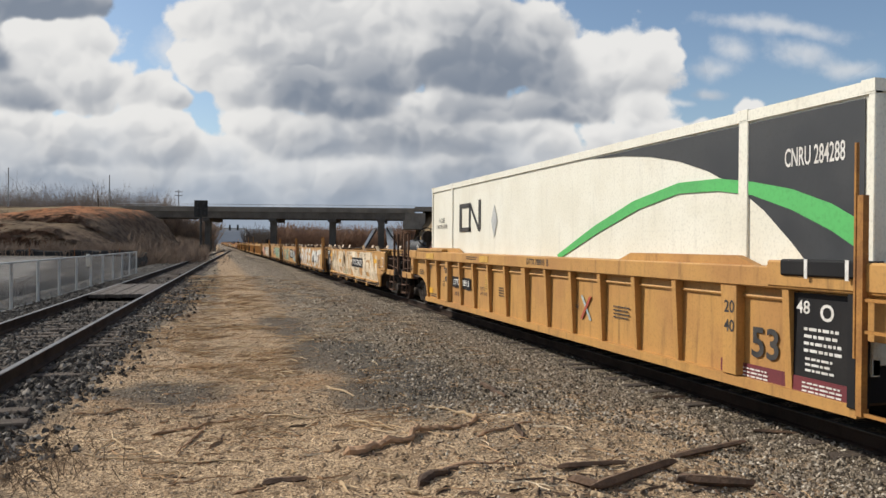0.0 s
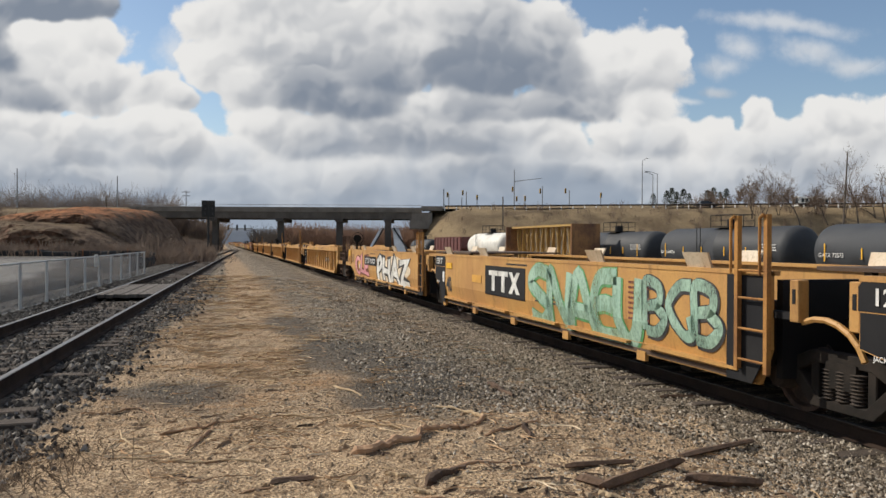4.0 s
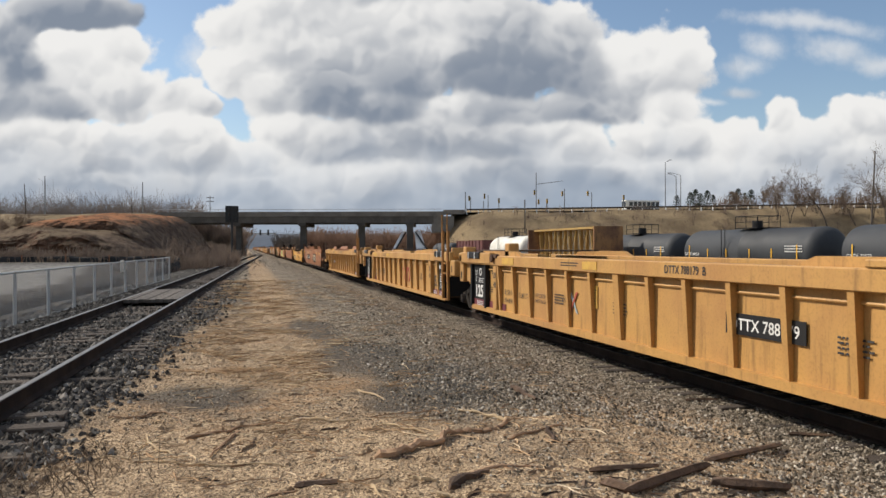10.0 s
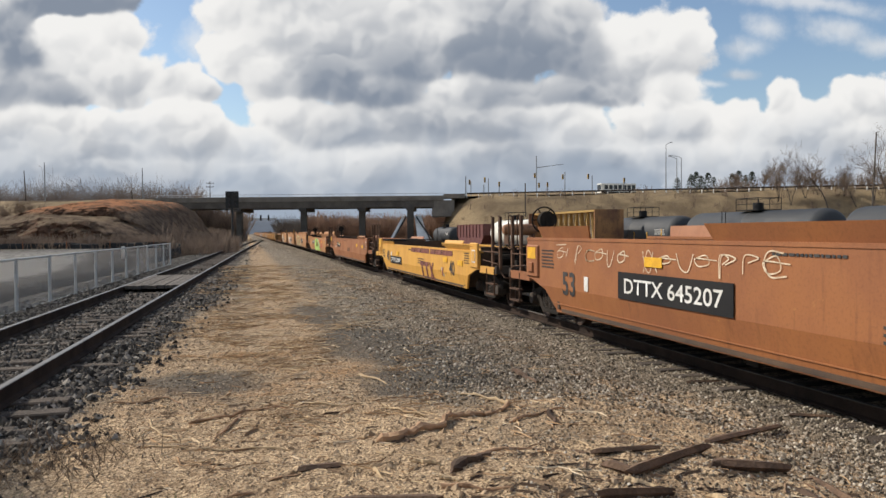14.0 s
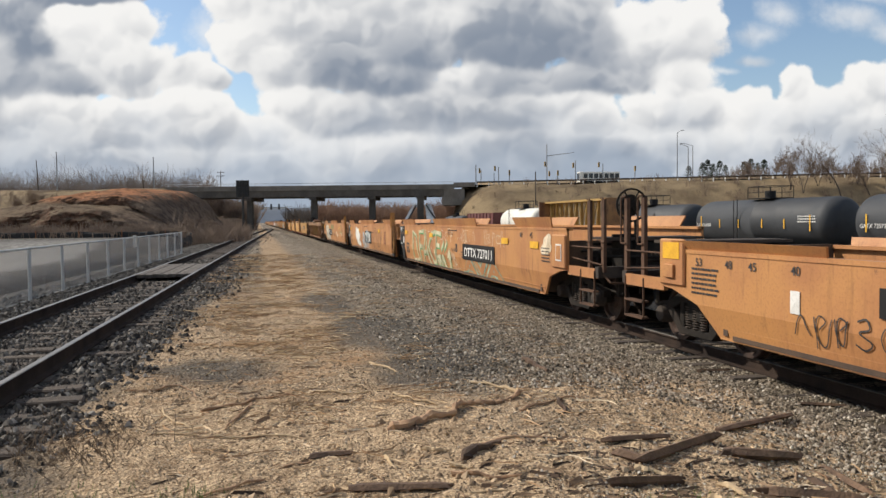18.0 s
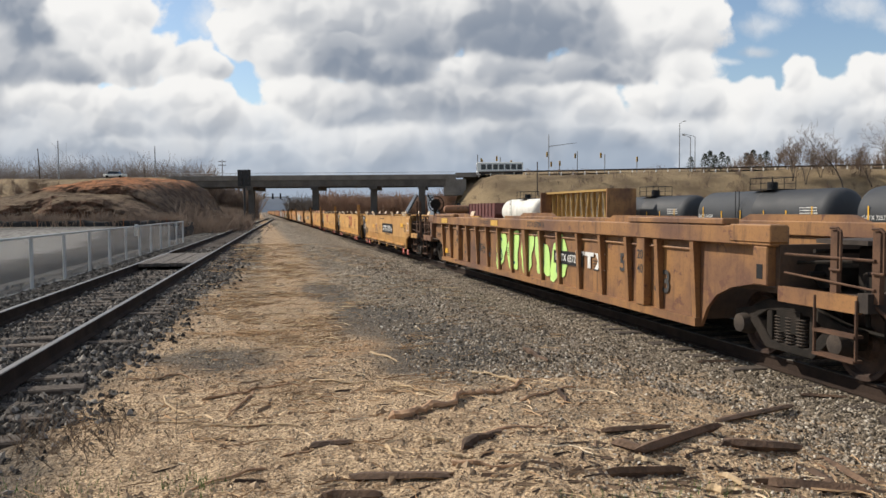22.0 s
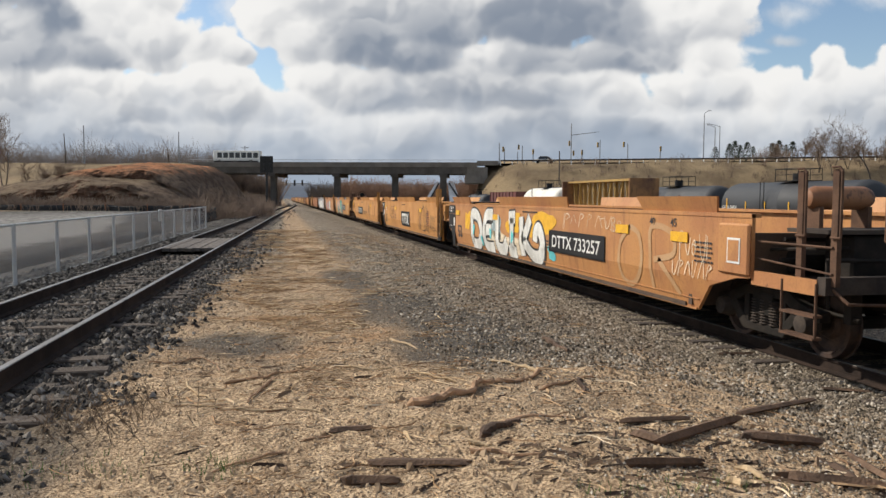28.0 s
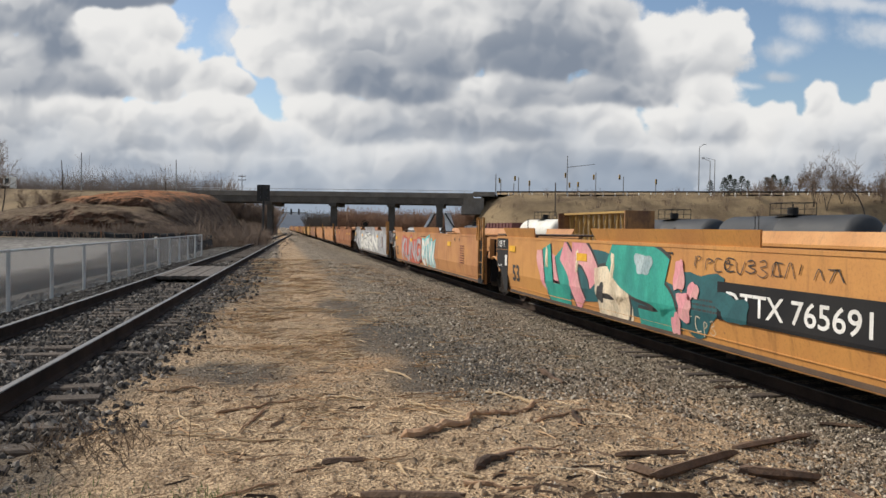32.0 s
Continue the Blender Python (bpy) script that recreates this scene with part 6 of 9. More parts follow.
def tank_car(y0, y1, mat, label, radius=1.56, text=None, stripes=True, x=34.0, z=-1.0):
    mid, half = (y0 + y1) / 2, (y1 - y0) / 2
    c = thing("tank_car", label, "rail car", (x, mid, z), group="parked tank cars")
    zc = 1.05 + radius
    r = radius
    prof = [(-half + 0.5, 0.05), (-half + 0.55, r * 0.45), (-half + 0.75, r * 0.80), (-half + 1.05, r * 0.97), (-half + 1.3, r), (-0.15, r), (-0.12, r * 1.012), (0.12, r * 1.012), (0.15, r), (half - 1.3, r), (half - 1.05, r * 0.97), (half - 0.75, r * 0.80), (half - 0.55, r * 0.45), (half - 0.5, 0.05)]
    part("tank", lathe(fresh(), prof, 40, "y"), mat, c, at=(0, 0, zc), smooth=True)
    bm = fresh()
    box(bm, -1.4, 1.4, -half + 0.25, half - 0.25, 0.92, 1.12)
    part("underframe", bm, DARK, c)
    # manway platform with railings
    bm = fresh()
    top = zc + r
    box(bm, -0.9, 0.9, -1.2, 1.2, top + 0.02, top + 0.07)
    for x in (-0.9, 0.9):
        for y in (-1.2, 0, 1.2):
            rod(bm, (x, y, top), (x, y, top + 0.85), 0.025, 6)
        rod(bm, (x, -1.2, top + 0.85), (x, 1.2, top + 0.85), 0.025, 6)
        rod(bm, (x, -1.2, top + 0.45), (x, 1.2, top + 0.45), 0.02, 6)
    for y in (-1.2, 1.2):
        rod(bm, (-0.9, y, top + 0.85), (0.9, y, top + 0.85), 0.025, 6)
    part("platform", bm, DARK, c)
    part("manway", rod(fresh(), (0, 0, top), (0, 0, top + 0.55), 0.35, 14), DARK, c)
    for y in (-half + 2.2, half - 2.2):
        truck(c, y)
    if stripes:
        for f in (-0.92, -0.55, -0.2, 0.2, 0.55, 0.92):
            y = f * (half - 1.35)
            tall = abs(f) > 0.9
            part("reflector", plate(0.09, 1.0 if tall else 0.6, REFLECT), REFLECT, c, at=(-r - 0.03, y, zc - 0.05 if tall else zc - 0.1))
    if text:
        part("lettering", letters(text, 0.24, LETTER), LETTER, c, at=(-r - 0.02, half * 0.72, zc - 0.2))
    part("small_print", bars(3, 1.6, 0.5, LETTER, 4), LETTER, c, at=(-r - 0.02, -half * 0.72, zc + 0.2))
    ladder(c, 1.5, -r - 0.12, 1.1, top, DARK)
    return c


def centerbeam(y0, y1):
    mid, half = (y0 + y1) / 2, (y1 - y0) / 2
    c = thing("centerbeam_flatcar", "empty yellow centrebeam flat car with truss posts", "rail car", (NEAR_YARD_X, mid, NEAR_YARD_Z))
    part("deck", box(fresh(), -1.4, 1.4, -half + 0.3, half - 0.3, 0.95, 1.15), BEAM, c)
    part("top_chord", box(fresh(), -0.75, 0.75, -half + 0.4, half - 0.4, 4.32, 4.50), BEAM, c)
    n = 12
    for i in range(n + 1):
        y = -half + 0.9 + (2 * half - 1.8) * i / n
        part("post", stored("cbpost", lambda: finish(box(fresh(), -0.14, 0.14, -0.07, 0.07, 1.15, 4.32), "post", BEAM)), BEAM, c, at=(0, y, 0))
        if i < n:
            y2 = -half + 0.9 + (2 * half - 1.8) * (i + 1) / n
            for x in (-0.55, 0.5):
                bm = rod(fresh(), (x, y, 1.2 if i % 2 else 4.3), (x * 0.5, y2, 4.3 if i % 2 else 1.2), 0.05, 6)
                part("brace", bm, BEAM, c)
    for y in (-half + 0.45, half - 0.45):
        bm = fresh()
        box(bm, -1.35, 1.35, y - 0.09, y + 0.09, 1.15, 4.5)
        part("bulkhead", bm, OCHRE, c)
    for y in (-half + 2.0, half - 2.0):
        truck(c, y)


def hopper(y0, y1):
    mid, half = (y0 + y1) / 2, (y1 - y0) / 2
    c = thing("hopper_car", "dark red ribbed hopper car", "rail car", (NEAR_YARD_X, mid, NEAR_YARD_Z))
    part("body", prism(fresh(), [(-half + 0.4, 3.6), (-half + 0.4, 2.2), (-half + 2.4, 0.7), (half - 2.4, 0.7), (half - 0.4, 2.2), (half - 0.4, 3.6)], -1.45, 1.45), HOPPER, c)
    for i in range(9):
        y = -half + 0.6 + (2 * half - 1.2) * i / 8
        part("rib", stored("hrib", lambda: finish(box(fresh(), -1.55, -1.45, -0.07, 0.07, 1.9, 3.6), "rib", HOPPER)), HOPPER, c, at=(0, y, 0))
    for y in (-half + 1.9, half - 1.9):
        truck(c, y)


def build_yard():
    tank_car(21.3, 38.3, TANK, "black tank car with yellow reflectors and white numbers", text="GATX 72573")
    tank_car(39.0, 54.6, TANK, "black tank car with yellow reflectors", text="GATX 84054")
    tank_car(55.2, 70.6, TANK, "black tank car with a railed top platform", radius=1.5)
    centerbeam(61.0, 77.8)
    tank_car(78.8, 91.6, TANKWHITE, "weathered white tank car", radius=1.45, stripes=False, x=NEAR_YARD_X, z=NEAR_YARD_Z)
    hopper(92.6, 106.0)
    tank_car(126.0, 139.0, TANK, "black tank car end in a distant yard", radius=1.3, stripes=False)
    tank_car(4.0, 20.6, TANK, "black tank car with yellow reflectors")


build_poles()
build_yard()

# ---- the train ----
SPEED = 16.8
GCREAM = material("cream_spray", (0.80, 0.68, 0.50), (0.72, 0.58, 0.40), 0.6, 0, 2, 30, 0.02)
GWHITE = material("white_spray", (0.78, 0.77, 0.72), (0.66, 0.64, 0.58), 0.6, 0, 2, 30, 0.02)
GMINT = material("mint_spray", (0.36, 0.52, 0.40), (0.28, 0.44, 0.34), 0.6, 0, 2, 30, 0.02)
GBLUE = material("pale_blue_spray", (0.46, 0.55, 0.56), (0.38, 0.48, 0.50), 0.6, 0, 2, 30, 0.02)
GTEAL = material("teal_spray", (0.03, 0.36, 0.27), (0.02, 0.24, 0.20), 0.6, 0, 1.5, 30, 0.02)
GDEEP = material("dark_teal_spray", (0.015, 0.10, 0.11), (0.01, 0.07, 0.08), 0.6, 0, 2, 30, 0.02)
GPINK = material("pink_spray", (0.68, 0.26, 0.30), (0.72, 0.38, 0.36), 0.6, 0, 2, 30, 0.02)
GLIME = material("lime_spray", (0.52, 0.76, 0.20), (0.46, 0.70, 0.22), 0.6, 0, 2, 30, 0.02)
GGREEN = material("green_spray", (0.10, 0.32, 0.12), (0.14, 0.36, 0.14), 0.6, 0, 2, 30, 0.02)
GGREY = material("grey_spray", (0.46, 0.46, 0.46), (0.36, 0.36, 0.37), 0.6, 0, 1, 30, 0.02)
GRED = material("red_spray", (0.48, 0.07, 0.04), (0.40, 0.08, 0.05), 0.6, 0, 2, 30, 0.02)
GMAUVE = material("mauve_brown_spray", (0.22, 0.07, 0.05), (0.18, 0.06, 0.05), 0.6, 0, 2, 30, 0.02)
GPALE = material("pale_green_spray", (0.66, 0.61, 0.40), (0.55, 0.51, 0.33), 0.6, 0, 2, 30, 0.02)
GSILVER = material("silver_spray", (0.62, 0.58, 0.48), (0.46, 0.42, 0.33), 0.5, 0, 2.5, 30, 0.02, stretch=(1, 0.5, 6))
GFAINT = material("faint_chalk_spray", (0.46, 0.28, 0.14), (0.42, 0.23, 0.10), 0.6, 0, 2, 30, 0.02)
CYAN = material("cyan_spray", (0.12, 0.55, 0.55), (0.10, 0.45, 0.48), 0.6, 0, 2, 30, 0.02)


def wear_thin(m, most, scale=2.2):
    """Spray paint that lets the steel below show through in patches and streaks."""
    k = Nodes(m.node_tree)
    out = m.node_tree.nodes["Material Output"]
    solid = out.inputs[0].links[0].from_socket
    at = k.vmath("MULTIPLY", k.add("ShaderNodeTexCoord").outputs["Object"], (1, 1, 0.45))
    thin = k.math("MULTIPLY", k.ramp(k.math("ADD", k.math("MULTIPLY", k.noise(at, scale, 6, 0.7), 0.7), k.math("MULTIPLY", k.noise(at, 30, 3, 0.6), 0.3)), 0.40, 0.62), most)
    both = k.add("ShaderNodeMixShader")
    k.put(both.inputs[0], thin), k.put(both.inputs[1], solid), k.put(both.inputs[2], k.add("ShaderNodeBsdfTransparent").outputs[0])
    k.put(out.inputs[0], both.outputs[0])


for m, most in ((GCREAM, 0.45), (GWHITE, 0.3), (GMINT, 0.6), (GBLUE, 0.5), (GPALE, 0.6), (GGREEN, 0.6), (GGREY, 0.5), (GMAUVE, 0.5), (GPINK, 0.25), (GTEAL, 0.2)):
    wear_thin(m, most)
FACE = {"ribbed": SIDE + 0.105, "smooth": SIDE - 0.005}


def put_text(u, style, text, y, z, height, mat, width=None, bold=0.0, slant=0.0, lift=0.0, wave=0.0, name="lettering"):
    return part(name, letters(text, height, mat, width, bold, slant, wave), mat, u, at=(FACE[style] - 0.004 - lift, y, z))


def board(u, style, text, y, z, width, height):
    """A black number board with white letters."""
    part("number_board", plate(width, height, DARK), DARK, u, at=(FACE[style] - 0.0125, y, z))
    put_text(u, style, text, y, z, height * 0.56, LETTER, width * 0.86, 0.01, lift=0.014)


def emblem(u, style, y, z, height, mat, ground=None, width=None):
    """The owner's device as plain shapes: two tees and a cross."""
    width = width or height * 1.9
    if ground:
        part("emblem_ground", plate(width * 1.25, height * 1.45, ground), ground, u, at=(FACE[style] - 0.002, y, z))
    def make():
        bm = fresh()
        w, h = width / 3.1, height
        for i in (0, 1):
            c = width / 2 - w * (i + 0.5)
            box(bm, -0.002, 0.002, c - w * 0.46, c + w * 0.46, h * 0.26, h * 0.5)
            box(bm, -0.002, 0.002, c - w * 0.15, c + w * 0.15, -h * 0.5, h * 0.262)
        c = width / 2 - w * 2.55
        for s in (1, -1):
            prism(bm, [(c - s * w * 0.5, h * 0.5), (c - s * w * 0.2, h * 0.5), (c + s * w * 0.5, -h * 0.5), (c + s * w * 0.2, -h * 0.5)], -0.002 - 0.0005 * s, 0.002)
        return finish(bm, "emblem", mat)
    part("emblem", stored(("emblem", height, width, mat.name), make), mat, u, at=(FACE[style] - 0.008, y, z))


def graffiti(u, style, text, y, z, width, height, fill, edge, back=None, seed=1, wave=1.0, bold=0.05):
    """A sprayed piece: backing patch, fat outlined letters."""
    if back:
        part("spray_patch", blot(width * 1.05, height * 1.08, back, seed), back, u, at=(FACE[style] - 0.003, y, z))
    put_text(u, style, text, y, z, height * 1.04, edge, width * 1.02, bold + 0.045, 0.1, 0.003, wave, "graffiti")
    put_text(u, style, text, y, z, height * 0.90, fill, width * 0.97, bold - 0.015, 0.1, 0.007, wave, "graffiti")


def ribbon(bm, pts, width, flow=0):
    """A flat stroke of paint along points (y, z); flow > 0 rounds it into a curve."""
    pts = [Vector((0, y, z)) for y, z in pts]
    if flow and len(pts) > 2:
        run = []
        ext = [pts[0] * 2 - pts[1]] + pts + [pts[-1] * 2 - pts[-2]]
        for a, b, c, d in zip(ext, ext[1:], ext[2:], ext[3:]):
            for i in range(flow):
                t = i / flow
                run.append(0.5 * (2 * b + (c - a) * t + (2 * a - 5 * b + 4 * c - d) * t * t + (3 * b - a - 3 * c + d) * t ** 3))
        pts = run + [pts[-1]]
    sides = []
    for i, p in enumerate(pts):
        d = (pts[min(i + 1, len(pts) - 1)] - pts[max(i - 1, 0)]).normalized()
        n = Vector((0, -d.z, d.y)) * width / 2
        if i == 0 and not flow:
            p = p - d * width / 2
        if i == len(pts) - 1 and not flow:
            p = p + d * width / 2
        sides.append((bm.verts.new(p + n), bm.verts.new(p - n)))
    for (a, b), (c, d) in zip(sides, sides[1:]):
        bm.faces.new((a, b, d, c))


def tag_line(u, style, y, z, width, height, mat, seed, n=5):
    """A tag in flowing hand style: linked upright loops and a closing flourish."""
    def make():
        rnd = random.Random(seed)
        bm = fresh()
        cell = width / n
        thick = min(0.035, 0.010 + height * 0.022)
        forms = (((0.1, 1.0), (0.0, -0.9)), ((0.0, 0.8), (0.35, 1.0), (0.5, 0.4), (0.1, 0.1), (0.6, -0.5), (0.3, -1.0), (-0.1, -0.7)), ((0.0, -1.0), (0.3, 1.0), (0.7, -0.9)), ((0.7, 0.8), (0.2, 0.9), (0.0, 0.1), (0.2, -0.8), (0.75, -0.7)),
                 ((0.0, 0.9), (0.15, -0.6), (0.45, -0.9), (0.7, 0.9)), ((0.1, -1.2), (0.2, 0.9), (0.65, 0.7), (0.3, 0.1)), ((0.0, 0.2), (0.4, 0.6), (0.5, -0.3), (0.1, -0.6), (0.0, 0.2), (0.8, 0.1)), ((-0.2, 0.9), (0.7, 1.0)))
        lean = rnd.uniform(-0.35, 0.1)
        for i in range(n):
            x = width / 2 - cell * (i + 0.1)
            hgt = height * rnd.uniform(0.28, 0.52)
            drop = height * rnd.uniform(-0.10, 0.10)
            for _ in range(2 if rnd.random() < 0.3 else 1):
                line = rnd.choice(forms)
                stretch = cell * rnd.uniform(0.8, 1.35)
                ribbon(bm, [(x - gx * stretch + lean * gz * hgt, drop + gz * hgt) for gx, gz in line], thick * rnd.uniform(0.8, 1.2), 6)
        if height > 0.45:
            ribbon(bm, [(width * 0.48, -height * 0.30), (width * 0.1, -height * 0.50), (-width * 0.30, -height * 0.42), (-width * 0.5, -height * 0.62)], thick, 6)
            ribbon(bm, [(-width * 0.05, -height * 0.45), (-width * 0.12, -height * 0.75)], thick, 0)
        return finish(bm, "spray_line", mat)
    part("spray_line", stored(("tag", width, height, mat.name, seed), make), mat, u, at=(FACE[style] - 0.0085, y, z))


GLYPHS = {
    "R": [[(0.12, 0.0), (0.08, 0.5), (0.1, 1.0), (0.75, 0.95), (0.85, 0.62), (0.2, 0.48)], [(0.35, 0.5), (0.65, 0.3), (1.0, 0.0)]],
    "V": [[(0.0, 1.0), (0.25, 0.5), (0.48, 0.0), (0.72, 0.5), (1.0, 1.0)]],
    "e": [[(0.95, 1.0), (0.3, 0.95), (0.08, 0.55), (0.25, 0.05), (1.0, 0.02)], [(0.15, 0.5), (0.5, 0.55), (0.8, 0.52)]],
    "O": [[(0.5, 1.0), (0.1, 0.65), (0.12, 0.12), (0.55, 0.0), (0.95, 0.35), (0.85, 0.85), (0.45, 1.0)]],
    "M": [[(0.0, 0.0), (0.06, 0.5), (0.14, 1.0), (0.5, 0.35), (0.86, 1.0), (0.94, 0.5), (1.0, 0.0)]],
    "T": [[(0.0, 0.92), (0.5, 0.97), (1.0, 1.0)], [(0.52, 0.95), (0.48, 0.5), (0.5, 0.0)]],
    "d": [[(0.15, 0.02), (0.12, 0.5), (0.1, 0.95), (0.65, 0.9), (0.95, 0.45), (0.7, 0.05), (0.1, 0.05)]],
    "L": [[(0.2, 1.0), (0.2, 0.5), (0.25, 0.1), (0.7, 0.05), (1.0, 0.3)]],
    "I": [[(0.2, 0.95), (0.8, 0.98)], [(0.5, 0.95), (0.48, 0.5), (0.5, 0.05)], [(0.15, 0.05), (0.85, 0.02)]],
    "K": [[(0.14, 1.0), (0.16, 0.5), (0.18, 0.0)], [(0.50, 1.0), (0.34, 0.62), (0.24, 0.45), (0.45, 0.18), (0.62, 0.05), (0.85, 0.08), (0.97, 0.4), (0.85, 0.72), (0.72, 0.66), (0.70, 0.42)]],
    "b": [[(0.1, 0.0), (0.08, 0.5), (0.1, 1.0), (0.7, 0.92), (0.72, 0.6), (0.2, 0.5)], [(0.6, 0.52), (0.98, 0.28), (0.6, 0.0), (0.1, 0.0)]],
    "S": [[(0.95, 0.95), (0.4, 1.0), (0.05, 0.75), (0.5, 0.52), (0.95, 0.3), (0.6, 0.0), (0.05, 0.08)]],
    "W": [[(0.0, 1.0), (0.1, 0.5), (0.22, 0.02), (0.5, 0.55), (0.75, 0.02), (0.9, 0.5), (1.0, 1.0)]],
    "U": [[(0.08, 1.0), (0.1, 0.35), (0.45, 0.0), (0.85, 0.3), (0.92, 1.0)]],
    "N": [[(0.05, 0.0), (0.1, 0.5), (0.12, 1.0), (0.5, 0.5), (0.88, 0.0), (0.92, 0.5), (0.98, 1.0)]],
    "D": [[(0.05, 0.0), (0.08, 1.0), (0.65, 0.85), (0.98, 0.05), (0.05, 0.0)]],
    "F": [[(0.25, 0.0), (0.05, 0.98), (0.95, 1.0)], [(0.12, 0.52), (0.75, 0.50)]],
    "A": [[(0.0, 0.0), (0.38, 1.0), (1.0, 0.0)], [(0.2, 0.35), (0.75, 0.33)]],
    "C": [[(0.95, 1.0), (0.45, 0.95), (0.05, 0.55), (0.62, 0.05), (1.0, 0.1), (0.9, 0.42)]],
    "E": [[(1.0, 0.95), (0.12, 1.0), (0.08, 0.25), (0.95, 0.28)], [(0.1, 0.62), (0.7, 0.60)]],
}


def stroke_letters(u, style, text, places, z0, z1, fill, edge, width=0.15, flow=0, rim=0.05, lift=0.004):
    """Angular letters laid out in broad strokes with a shadow line behind; places: (y of the letter's start, its width)."""
    for ch, (y, w) in zip(text, places):
        coats = ((edge, 0.035 if not flow else 0.015, width + rim, lift), (fill, 0.0, width, lift + 0.005)) if edge else ((fill, 0.0, width, lift),)
        for mat, d, wide, out in coats:
            bm = fresh()
            for line in GLYPHS[ch]:
                ribbon(bm, [(y - gx * w - d, z0 + gz * (z1 - z0) - d) for gx, gz in line], wide, flow)
            part("graffiti", finish(bm, "graffiti", mat), mat, u, at=(FACE[style] - out, 0, 0))


def stripes(u, style, ys, z):
    for y in ys:
        part("reflector", plate(0.52, 0.15, REFLECT), REFLECT, u, at=(FACE[style] - 0.013, y, z))


# -- ribbed 53 foot units
def ribbed(j0, j1, near, far, mat=YELLOW, text=None, red=False, label="", brake=(False, False), extra=""):
    u, a, b = well_unit(label or "yellow steel well car unit with ribbed sides, empty", "ribbed", mat, j0, j1, near, far, top=1.74, brake=brake, group="well cars of the train")
    st = "ribbed"
    inner = 0.034        # from the side sheet out to the end panels

    def flat_rib():
        return finish(box(fresh(), SIDE - 0.006, SIDE + 0.12, -0.13, 0.13, 0.43, 1.50), "wide_rib", mat, bevel=0.008)

    def maroon(y0, y1, x):
        part("warning_strip", plate(abs(y1 - y0), 0.25, MAROON), MAROON, u, at=(x, (y0 + y1) / 2, 0.455))
        part("small_print", bars(4, 0.55, 0.17, LETTER, 3), LETTER, u, at=(x - 0.007, (y0 + y1) / 2, 0.46))

    if far == "a":
        put_text(u, st, "1251", b - 1.80, 0.80, 0.33, LETTER, 0.78, 0.03, lift=inner)
        put_text(u, st, "53", b - 1.42, 1.28, 0.13, LETTER, 0.18, 0.012, lift=inner)
        put_text(u, st, "4", b - 2.20, 1.28, 0.13, LETTER, 0.08, 0.012, lift=inner)
        part("round_mark", letters("O", 0.20, LETTER, None, 0.02), LETTER, u, at=(FACE[st] - 0.004 - inner, b - 1.80, 1.30))
        part("round_mark", letters("O", 0.13, LETTER, None, 0.02), LETTER, u, at=(FACE[st] - 0.004 - inner, b - 1.44, 1.10))
        part("small_print", bars(3, 0.44, 0.14, LETTER, 7), LETTER, u, at=(FACE[st] - 0.004 - inner, b - 1.85, 1.08))
        maroon(b - 1.24, b - 2.33, SIDE + 0.066)
        maroon(b - 2.47, b - 3.76, FACE[st] - 0.003)
        d0 = b - 2.4
    else:
        put_text(u, st, "53", b - 3.95, 1.32, 0.14, INK, 0.2, 0.012)
        put_text(u, st, "4", b - 4.75, 1.32, 0.14, INK, 0.09, 0.012)
        part("stencil_patch", plate(0.34, 0.16, REFLECT), REFLECT, u, at=(FACE[st] - 0.001, b - 4.0, 0.62))
        part("small_print", bars(2, 0.9, 0.12, INK, 21), INK, u, at=(FACE[st] - 0.004, b - 4.4, 0.50))
        part("small_print", bars(3, 0.5, 0.16, INK, 22), INK, u, at=(FACE[st] - 0.004, b - 2.9, 1.12))
        d0 = b - 5.05
    put_text(u, st, "45", d0 - 0.35, 1.30, 0.14, INK, 0.2, 0.012)
    for y in (d0 - 0.83, (a + 2.85 if near == "a" else a + 4.3) + 0.95):
        part("wide_rib", stored(("wide_rib", mat.name), flat_rib), mat, u, at=(0, y, 0))
    put_text(u, st, "20", d0 - 0.83, 1.26, 0.15, INK, 0.19, 0.014, lift=0.112)
    put_text(u, st, "40", d0 - 0.83, 1.03, 0.15, INK, 0.19, 0.014, lift=0.112)
    put_text(u, st, "IL 53 1", d0 - 1.55, 0.88, 0.12, INK, 0.52, 0.008)
    put_text(u, st, "IW 8 9", d0 - 1.55, 0.68, 0.12, INK, 0.52, 0.008)
    put_text(u, st, "LD LMT 117800", d0 - 2.65, 0.86, 0.11, INK, 0.8, 0.006)
    put_text(u, st, "20 FT CONTAINER", d0 - 3.7, 0.92, 0.08, INK, 0.75, 0.004)
    put_text(u, st, "LIMIT 57,600 EACH", d0 - 3.7, 0.80, 0.08, INK, 0.75, 0.004)
    part("small_print", bars(3, 0.5, 0.16, INK, 31), INK, u, at=(FACE[st] - 0.004, d0 - 0.4, 0.88))
    if near == "a":
        part("small_print", bars(4, 0.52, 0.30, LETTER, 8), LETTER, u, at=(FACE[st] - 0.004 - inner, a + 2.38, 0.98))
        part("small_print", bars(3, 0.40, 0.18, LETTER, 9), LETTER, u, at=(FACE[st] - 0.004 - inner, a + 2.42, 0.72))
        put_text(u, st, "48", a + 2.66, 1.32, 0.14, LETTER, 0.2, 0.014, lift=inner)
        part("round_mark", letters("O", 0.18, LETTER, None, 0.02), LETTER, u, at=(FACE[st] - 0.004 - inner, a + 2.32, 1.28))
        maroon(a + 1.96, a + 2.80, SIDE + 0.066)
        maroon(a + 2.92, a + 4.1, FACE[st] - 0.003)
        e0 = a + 3.3
    else:
